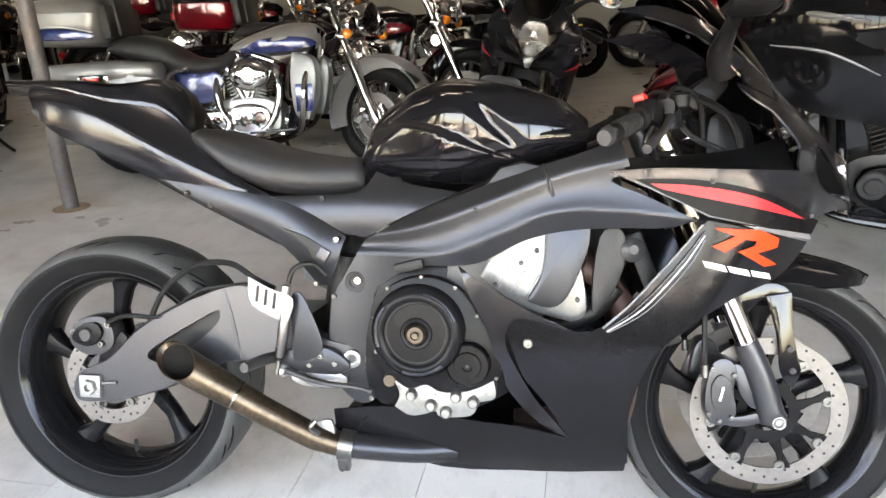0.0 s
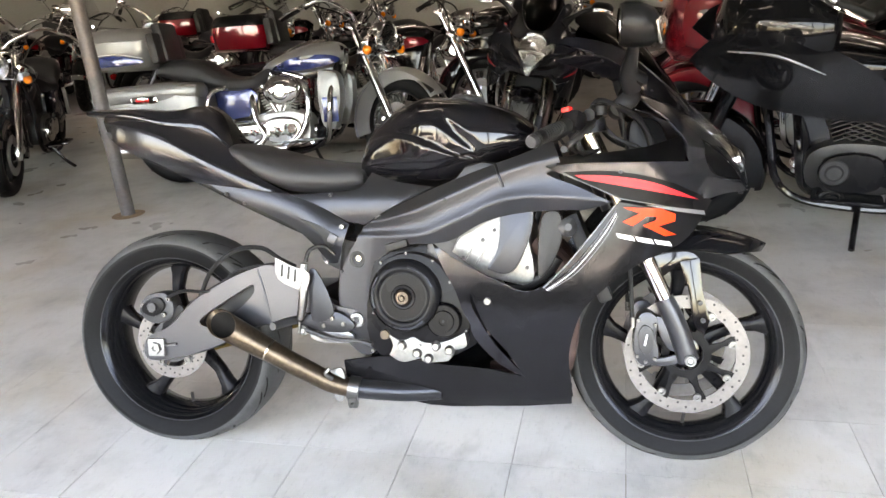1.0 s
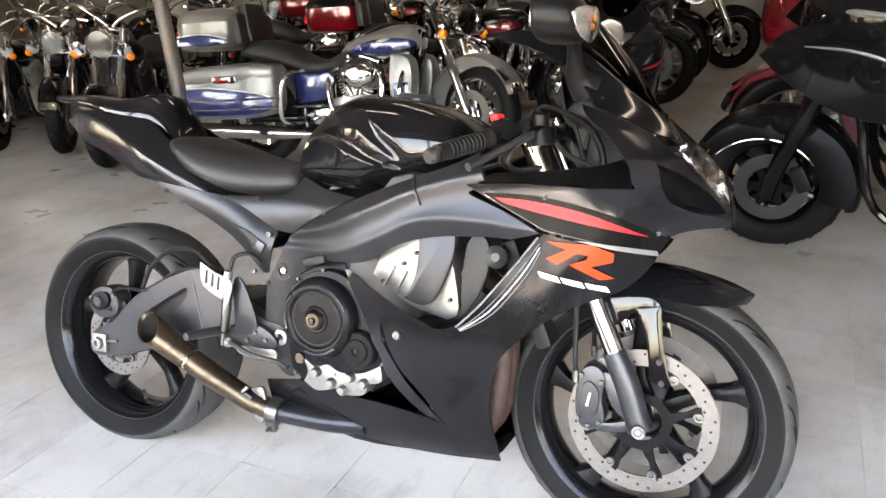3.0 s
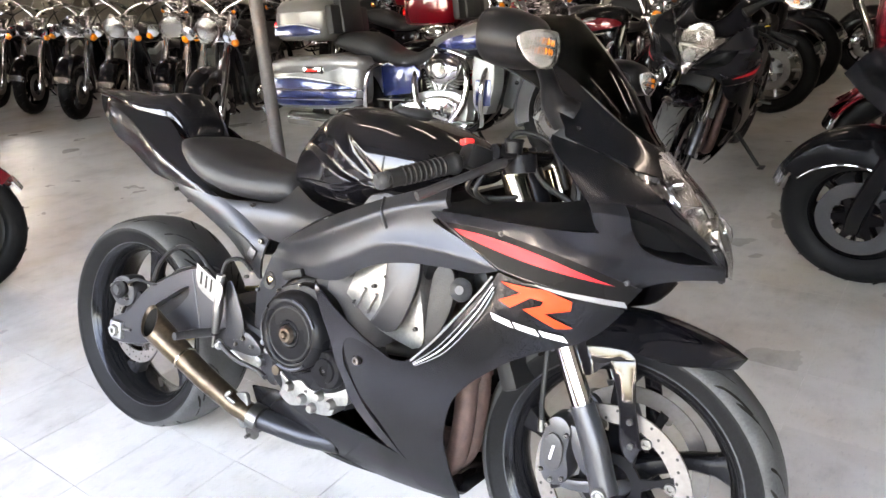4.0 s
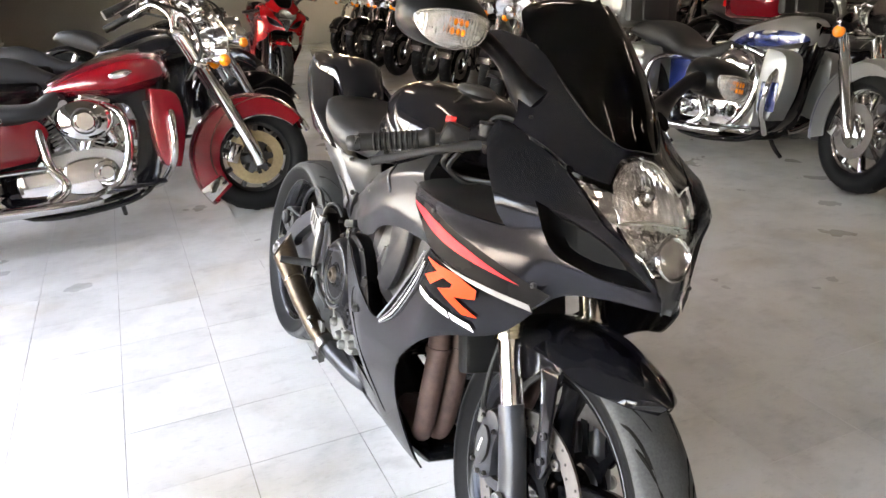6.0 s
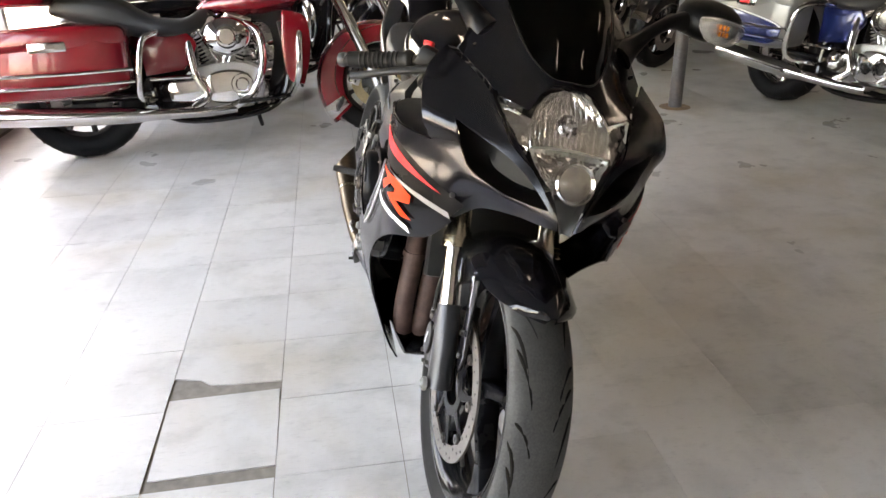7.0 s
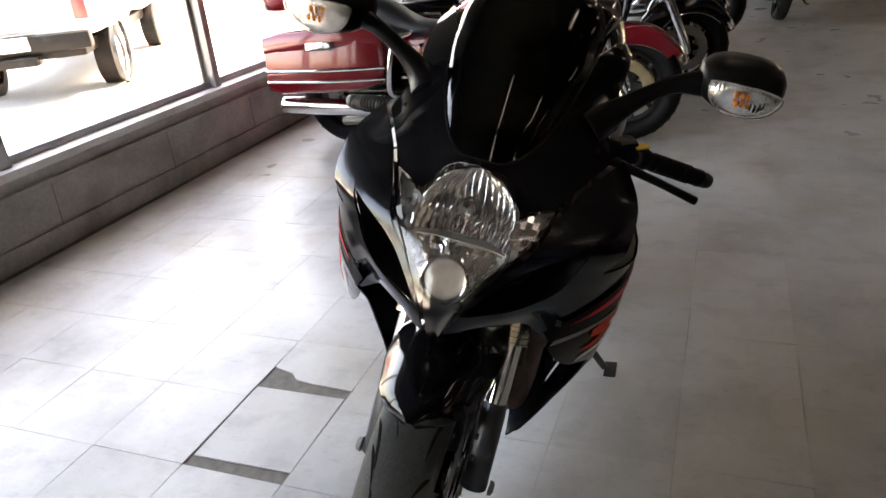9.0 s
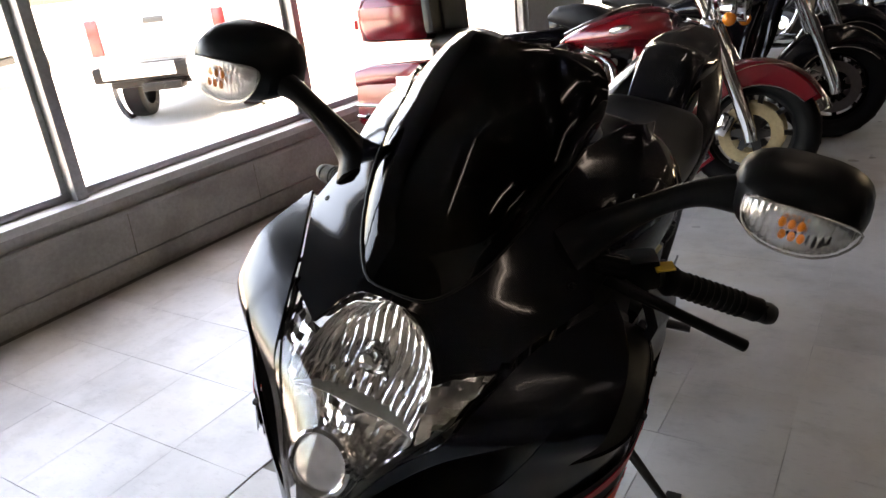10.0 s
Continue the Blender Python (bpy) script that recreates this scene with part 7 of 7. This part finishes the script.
    if lowers:
        for s in (-1, 1):
            lo = part("lower_fairing", slab([(0.30, 0.72, "c"), (0.42, 0.68), (0.43, 0.50), (0.38, 0.33, "c"), (0.30, 0.36), (0.28, 0.55)], s * 0.14, s * 0.31, 0.03), body, b, "painted lower leg fairing")
            part("vent", box((0.292, s * 0.23, 0.60), (0.03, 0.11, 0.13), 0.01, turn=(0, -8, 0)), PLASTIC, lo)
            if trim is not body:
                part("lower_band", box((0.36, s * 0.312, 0.46), (0.10, 0.008, 0.16), 0.003), trim, lo)
    if tour or bags:
        for s in (-1, 1):
            rings = []
            for x, w2, z0, z1 in ((-1.20, 0.02, 0.42, 0.60), (-1.19, 0.085, 0.36, 0.645), (-1.10, 0.105, 0.34, 0.665), (-0.85, 0.11, 0.34, 0.68), (-0.62, 0.11, 0.35, 0.69), (-0.50, 0.095, 0.38, 0.675), (-0.48, 0.07, 0.42, 0.64)):
                rings.append(oval((x, s * 0.295, (z0 + z1) / 2), w2, (z1 - z0) / 2, 24, 5.0))
            bag = part("saddlebag", bridge(bmesh.new(), rings), body if two_tone else trim, b, "hard painted saddlebag", sharp=60)
            if two_tone:
                part("colour_wedge", slab([(-1.17, 0.54, "c"), (-0.95, 0.545), (-0.60, 0.50), (-0.50, 0.47, "c"), (-0.505, 0.41, "c"), (-0.62, 0.375), (-1.05, 0.37), (-1.17, 0.39, "c")], s * 0.400, s * 0.4075, 0.003), trim, bag, "deep blue wedge")
                part("pinstripe", tube([(-1.17, s * 0.406, 0.548), (-0.95, s * 0.407, 0.553), (-0.60, s * 0.407, 0.508), (-0.50, s * 0.404, 0.478)], 0.004, 6, 4), WHITE_VINYL, bag)
            rings = []
            for x, w2, z0, z1 in ((-1.205, 0.03, 0.575, 0.63), (-1.195, 0.092, 0.56, 0.665), (-1.08, 0.112, 0.565, 0.69), (-0.72, 0.116, 0.575, 0.705), (-0.50, 0.10, 0.59, 0.69), (-0.475, 0.075, 0.60, 0.67)):
                rings.append(oval((x, s * 0.295, (z0 + z1) / 2), w2, (z1 - z0) / 2, 24, 4.5))
            part("lid", bridge(bmesh.new(), rings), body, bag, "", 60)
            part("latch", box((-0.83, s * 0.412, 0.60), (0.17, 0.010, 0.045), 0.006), CHROME, bag, "chrome latch")
            part("latch_lens", box((-0.84, s * 0.4185, 0.60), (0.09, 0.004, 0.022), 0.001), RED_LENS if trim is not body else CHROME, bag)
            for z in (0.415, 0.475):
                part("guard_rail", tube([(-0.46, s * 0.40, z), (-0.80, s * 0.425, z - 0.005), (-1.17, s * 0.415, z)], 0.009, 8), CHROME, b)
            part("bag_guard", tube([(-0.40, s * 0.18, 0.30), (-0.45, s * 0.34, 0.32), (-0.44, s * 0.40, 0.42), (-0.40, s * 0.40, 0.60), (-0.34, s * 0.30, 0.64), (-0.36, s * 0.18, 0.64)], 0.015, 12), CHROME, b, "chrome saddlebag guard")
            pb = part("passenger_board", box((-0.30, s * 0.26, 0.41), (0.20, 0.09, 0.02), 0.008), BLACK_PAINT, b)
            part("board_trim", tube([(-0.40, s * 0.305, 0.41), (-0.30, s * 0.312, 0.412), (-0.20, s * 0.305, 0.41)], 0.007, 8), CHROME, pb)
    if pack:
        rings = []
        for z, l, w2 in ((0.80, 0.20, 0.22), (0.815, 0.225, 0.25), (0.92, 0.235, 0.262), (0.98, 0.235, 0.262)):
            rings.append(oval((-1.06, 0, z), l, w2, 28, 4.5, (1, 0, 0), (0, 1, 0)))
        tp = part("tour_pack", bridge(bmesh.new(), rings), body if two_tone else trim, b, "hard painted top case", sharp=60)
        if two_tone:
            for s in (-1, 1):
                part("colour_wedge", slab([(-1.25, 0.885, "c"), (-1.05, 0.895), (-0.87, 0.86, "c"), (-0.88, 0.835), (-1.05, 0.825), (-1.25, 0.83, "c")], s * 0.254, s * 0.2645, 0.002), trim, tp, "deep blue wedge")
                part("pinstripe", tube([(-1.25, s * 0.264, 0.893), (-1.05, s * 0.265, 0.903), (-0.87, s * 0.262, 0.868)], 0.003, 6, 4), WHITE_VINYL, tp)
        rings = []
        for z, l, w2 in ((0.982, 0.236, 0.263), (1.02, 0.232, 0.258), (1.06, 0.20, 0.225), (1.075, 0.12, 0.14)):
            rings.append(oval((-1.06, 0, z), l, w2, 28, 4.0, (1, 0, 0), (0, 1, 0)))
        part("lid", bridge(bmesh.new(), rings), body, tp, "", 60)
        for s in (-1, 1):
            part("case_lamp", box((-1.27, s * 0.16, 0.90), (0.06, 0.12, 0.055), 0.012, turn=(0, 0, -16 * s)), RED_LENS, tp, "red lamp")
            part("backrest_pad", box((-0.81, s * 0.16, 0.93), (0.06, 0.15, 0.20), 0.025, turn=(0, -6, 0)), SEAT_VINYL, b)
        part("backrest", box((-0.80, 0, 0.97), (0.07, 0.26, 0.26), 0.03, turn=(0, -8, 0)), SEAT_VINYL, b, "black padded backrest")
        part("rack", tube([(-1.2, -0.2, 1.095), (-1.24, 0, 1.10), (-1.2, 0.2, 1.095), (-0.95, 0.2, 1.095)], 0.008, 8), CHROME, b)
    return b


def stood(x_rear, y_rear, x_front, y_front, lean=-7):
    """The pose of a motorcycle whose tyres touch the floor at these two places."""
    yaw = math.degrees(math.atan2(y_front - y_rear, x_front - x_rear))
    return pose((x_rear + x_front) / 2, (y_rear + y_front) / 2, 0, 0, 0, yaw) @ pose(0, 0, 0, lean, 0, 0)


def faced(x_front, y_front, yaw, lean=-7):
    """The same, from the front tyre's place and the way the motorcycle faces."""
    a = radians(yaw)
    return pose(x_front - 0.81 * math.cos(a), y_front - 0.81 * math.sin(a), 0, 0, 0, yaw) @ pose(0, 0, 0, lean, 0, 0)


cruiser("touring_motorcycle", stood(-2.19, -1.53, -2.33, 0.09), "deep red touring motorcycle with chrome exhaust and top case", RED_PAINT, tour=True, pack=True, lowers=True, shield=True, steer=-4, rim=DARK_METAL, low=0.028)
cruiser("touring_motorcycle", stood(-2.47, 2.76, -0.86, 3.04), "blue and silver touring motorcycle with saddlebags and top case", SILVER_PAINT, BLUE_PAINT, tour=True, pack=True, lowers=True, steer=-26, two_tone=True, rim=CHROME)
cruiser("touring_motorcycle", stood(2.52, 1.70, 0.93, 1.97), "all black touring motorcycle with a broad fairing", BAGGER_BLACK, tour=True, bat=BAGGER_BLACK, metal=BLACK_FINS, cover=ENGINE_BLACK, pipes=ENGINE_BLACK, fork=BAGGER_BLACK, rim=BAGGER_BLACK, steer=4, shift=-0.24, low=0.038)
cruiser("touring_motorcycle", stood(2.60, 2.62, 0.98, 2.78), "dark cherry red touring motorcycle with chrome engine", DARK_RED, tour=True, bat=DARK_RED, steer=4)
cruiser("touring_motorcycle", stood(2.72, 3.50, 1.12, 3.62), "bright red touring motorcycle with chrome engine", RED_PAINT, tour=True, bat=RED_PAINT, steer=4)

# the row of cruisers by the pole
ROW = "row of parked cruisers"
row_black = cruiser("cruiser_motorcycle", faced(-3.72, 2.45, -60), "black cruiser with a round headlamp and wide handlebars", BLACK_PAINT, metal=DARK_METAL, group=ROW, steer=-2, rim=BLACK_PAINT, low=0.03)
row_chrome = cruiser("cruiser_motorcycle", faced(-4.65, 2.75, -62), "black cruiser with chrome fork and clear windshield", BLACK_PAINT, shield=True, group=ROW, steer=10, rim=DARK_METAL, low=0.02)
for x, y, yaw in ((-6.35, 2.75, -62), (-8.3, 2.80, -60), (-9.4, 2.9, -63)):
    copy_thing(row_chrome, faced(x, y, yaw))
row_plain = cruiser("cruiser_motorcycle", faced(-5.5, 2.72, -60), "black cruiser with chrome fork and hard bags", BLACK_PAINT, bags=True, group=ROW, steer=8, rim=BLACK_PAINT, low=0.03)
for x, y, yaw in ((-7.3, 2.76, -62), (-10.3, 2.9, -60)):
    copy_thing(row_plain, faced(x, y, yaw))
copy_thing(row_black, faced(-5.50, 0.45, 62))
for x, y, yaw in ((-3.42, 0.32, 96), (-4.50, 0.30, 98)):
    copy_thing(row_plain, faced(x, y, yaw))

# rows farther back in the shop
BACK = "back rows of motorcycles"
back_black = cruiser("cruiser_motorcycle", stood(-2.1, 3.75, -0.5, 3.98), "black cruiser with red saddlebags in the back row", BLACK_PAINT, RED_PAINT, tour=True, pack=True, group=BACK, steer=-10)
back_plain = cruiser("cruiser_motorcycle", stood(-1.7, 4.75, -0.1, 4.98), "black cruiser with chrome engine in the back row", BLACK_PAINT, group=BACK, shield=True, steer=-12)
for k, (x, y, yaw) in enumerate(((-0.1, 5.9, 9), (0.3, 6.9, 8), (-2.6, 5.3, 12), (-2.5, 6.3, 10), (-2.2, 7.4, 10), (-4.9, 6.0, -70), (-5.9, 6.0, -72), (-7.0, 6.1, -72), (-8.2, 6.1, -72), (-9.6, 6.2, -73), (1.3, 5.2, 186), (1.5, 6.2, 186), (0.9, 7.7, 186))):
    copy_thing((back_plain, row_plain, row_chrome, back_black)[k % 4], faced(x, y, yaw))

# a second black sport motorcycle, facing the window
second = copy_thing(bike, pose(-0.12, 3.27, 0, 0, 0, -88) @ pose(0, 0, 0, -12, 0, 0))
for o in list(second.children_recursive):
    if o.name.split(".")[0] in ("logo", "logo_bar", "silver_stripe", "edging", "pinstripe"):
        bpy.data.objects.remove(o)
tagged(second, "second black sport motorcycle with red stripe on its stand", "motorcycle")

# a red sport motorcycle at the end of the row
SPORT_RED = paint("bright_red_paint", (0.42, 0.006, 0.010))
red_sport = copy_thing(second, pose(-7.12, 1.02, 0, 0, 0, 2) @ pose(0, 0, 0, -10, 0, 0))
painted = {}
for o in list(red_sport.children_recursive):
    kind = o.name.split(".")[0]
    if kind in ("red_stripe", "stripe_panel"):
        bpy.data.objects.remove(o)
    elif kind in ("side_cowl", "centre_cowl", "side_fairing", "fairing_brace", "belly_panel", "fuel_tank", "tail_panel", "front_fender", "fender_side"):
        if o.data.name not in painted:
            painted[o.data.name] = o.data.copy()
            painted[o.data.name].materials[0] = SPORT_RED
        o.data = painted[o.data.name]
tagged(red_sport, "bright red sport motorcycle with a full fairing on its stand", "motorcycle")


# ---- outside ----
TRUCK_WHITE = material("white_vehicle_paint", (0.75, 0.75, 0.74), 0.25, vary=0.04, coat=0.8)
TRUCK_GLASS = material("dark_vehicle_glass", (0.03, 0.035, 0.04), 0.06, vary=0.05)
BUMPER = material("silver_bumper", (0.55, 0.55, 0.55), 0.25, metal=0.8, vary=0.1)


def pickup(m, label):
    """A pickup truck; x ahead, the tailgate at x = 0, on the ground at z = 0."""
    t = thing("pickup_truck", m, label, "truck", "parked vehicles outside")
    rings = []
    for x, w, z0, z1 in ((0.0, 0.88, 0.62, 1.32), (0.03, 0.92, 0.58, 1.36), (0.6, 0.96, 0.55, 1.37), (1.9, 0.97, 0.52, 1.37), (1.95, 0.97, 0.50, 1.35)):
        rings.append(oval((x, 0, (z0 + z1) / 2), w, (z1 - z0) / 2, 28, 6))
    part("bed", bridge(bmesh.new(), rings), TRUCK_WHITE, t, "", 60)
    rings = []
    for x, w, z0, z1 in ((1.95, 0.80, 0.6, 1.80), (2.05, 0.86, 0.55, 1.88), (3.4, 0.86, 0.5, 1.88), (3.9, 0.86, 0.5, 1.45), (4.0, 0.93, 0.5, 1.22), (5.2, 0.90, 0.5, 1.12), (5.4, 0.80, 0.52, 1.0)):
        rings.append(oval((x, 0, (z0 + z1) / 2), w, (z1 - z0) / 2, 28, 5))
    part("cab", bridge(bmesh.new(), rings), TRUCK_WHITE, t, "", 60)
    part("rear_window", box((1.935, 0, 1.60), (0.05, 1.3, 0.34), 0.03), TRUCK_GLASS, t)
    gate = part("tailgate", box((-0.015, 0, 1.0), (0.04, 1.36, 0.56), 0.02), TRUCK_WHITE, t)
    part("handle", box((-0.045, 0, 1.18), (0.03, 0.26, 0.08), 0.012), TRUCK_GLASS, gate)
    bp = part("bumper", box((-0.10, 0, 0.58), (0.18, 1.75, 0.20), 0.04), PLASTIC, t, "step bumper with a bright middle")
    part("bumper_face", box((-0.17, 0.28, 0.60), (0.05, 0.95, 0.17), 0.02), BUMPER, bp)
    part("plate", box((-0.195, 0, 0.60), (0.01, 0.32, 0.15), 0.006), SILL, bp)
    part("step_pad", box((-0.12, 0, 0.685), (0.14, 0.5, 0.012), 0.004), PLASTIC, bp)
    part("hitch", box((-0.16, 0, 0.40), (0.24, 0.5, 0.10), 0.02), PLASTIC, t)
    part("under_body", box((2.4, 0, 0.45), (4.8, 1.5, 0.14), 0.03), PLASTIC, t)
    for s in (-1, 1):
        part("tail_lamp", box((-0.005, s * 0.80, 1.02), (0.05, 0.16, 0.44), 0.02), RED_LENS, t, "red tail lamp")
        for x in (0.95, 4.5):
            w = group_part("wheel", t, (x, s * 0.78, 0.38))
            part("tyre", lathe([(0.22, -0.12), (0.30, -0.13), (0.37, -0.11), (0.38, 0), (0.37, 0.11), (0.30, 0.13), (0.22, 0.12)], (0, 0, 0), (0, 1, 0), 32, closed=True), RUBBER, w)
            part("rim", lathe([(0.0, 0.10 * s), (0.06, 0.11 * s), (0.12, 0.06 * s), (0.20, 0.09 * s), (0.225, 0.12 * s), (0.22, 0.0), (0.0, 0.0)], (0, 0, 0), (0, 1, 0), 24), BUMPER, w)
        part("side_window", box((2.75, s * 0.845, 1.58), (1.2, 0.05, 0.36), 0.04), TRUCK_GLASS, t)
        part("wheel_arch", lathe([(0.40, -0.02), (0.46, -0.03), (0.47, 0.02), (0.40, 0.03)], (0.95, s * 0.955, 0.30), (0, 1, 0), 32, closed=True), TRUCK_GLASS, t)
    for o in t.children:
        if not o.name.startswith("wheel") or o.name.startswith("wheel_arch"):
            o.matrix_basis = pose(0, 0, 0.14)
    return t


truck = pickup(pose(-4.80, -7.33, -0.45, 0, 0, 212), "white pickup truck parked with its tailgate to the windows")
copy_thing(truck, pose(-3.6, -13.4, -0.45, 0, 0, 216))


# ---- floor tiles ----
floor = tagged(part("floor", box(((X0 + X1) / 2, (Y0 + Y1) / 2, -0.229), (X1 - X0 + 0.4, Y1 - Y0 + 0.5, 0.45), 0), FLOOR_BASE), "worn pale vinyl tile floor with stains and a torn patch", "floor", kind="structure")
TW = 0.305


def tile_mesh(w, d, name="tile"):
    bm = box((0, 0, 0), (w, d, 0.004), 0)
    bmesh.ops.recalc_face_normals(bm, faces=bm.faces)
    me = bpy.data.meshes.new(name)
    bm.to_mesh(me)
    bm.free()
    me.materials.append(TILE)
    return me


whole = tile_mesh(TW - 0.0018, TW - 0.0018)
close = tile_mesh(TW - 0.0006, TW - 0.0006)
verts, faces = [], []


def put_tile(x, y, me=None):
    o = new("tile", me or whole)
    o.parent = floor
    o.matrix_basis = pose(x, y, -0.002 + random.uniform(-0.0006, 0.0), 0, 0, 90 * random.randint(0, 3) + random.uniform(-0.25, 0.25))


i0, i1 = int((X0 - 0.605) / TW) - 1, int((X1 - 0.605) / TW) + 1
j0, j1 = int((Y0 + 0.385) / TW) - 1, int((Y1 + 0.385) / TW) + 1
for i in range(i0, i1):
    for j in range(j0, j1):
        x, y = 0.605 - TW / 2 + TW * i, -0.385 - TW / 2 + TW * j
        if y < Y0 - 0.05 or (j == 0 and i in (0, -1)):
            continue
        if -1.6 < x < 1.75 and -2.3 < y < 0.9 + 0.2 * x:
            put_tile(x, y, close if y > 0.25 else whole)
        else:
            h, z = TW / 2 - (0.0006 if y < 0.3 else 0.0002), random.uniform(-0.0004, 0.0)
            n = len(verts)
            verts += [(x - h, y - h, z), (x + h, y - h, z), (x + h, y + h, z), (x - h, y + h, z), (x - h, y - h, -0.005), (x + h, y - h, -0.005), (x + h, y + h, -0.005), (x - h, y + h, -0.005)]
            faces += [(n, n + 1, n + 2, n + 3), (n, n + 4, n + 5, n + 1), (n + 1, n + 5, n + 6, n + 2), (n + 2, n + 6, n + 7, n + 3), (n + 3, n + 7, n + 4, n)]
me = bpy.data.meshes.new("tile_field")
me.from_pydata(verts, [], faces)
me.materials.append(TILE)
field = tagged(new("tile_field", me), kind="stuff")
field.parent = floor
# the shifted tile with a torn strip at either end
o = new("tile", tile_mesh(0.312, 0.296))
o.parent = floor
o.matrix_basis = pose(0.408, -0.535, -0.002, 0, 0, 0.8)
bm = bmesh.new()
cut = [(-0.005, -0.6885), (-0.005, -0.3865), (0.210, -0.3865), (0.206, -0.44), (0.203, -0.52), (0.193, -0.585), (0.165, -0.615), (0.148, -0.6885)]
top = [bm.verts.new((x, y, 0)) for x, y in cut]
f = bm.faces.new(top)
r = bmesh.ops.extrude_face_region(bm, geom=[f])
bmesh.ops.translate(bm, verts=[g for g in r["geom"] if isinstance(g, bmesh.types.BMVert)], vec=(0, 0, -0.004))
part("tile", bm, TILE, floor, "broken tile with a torn edge")
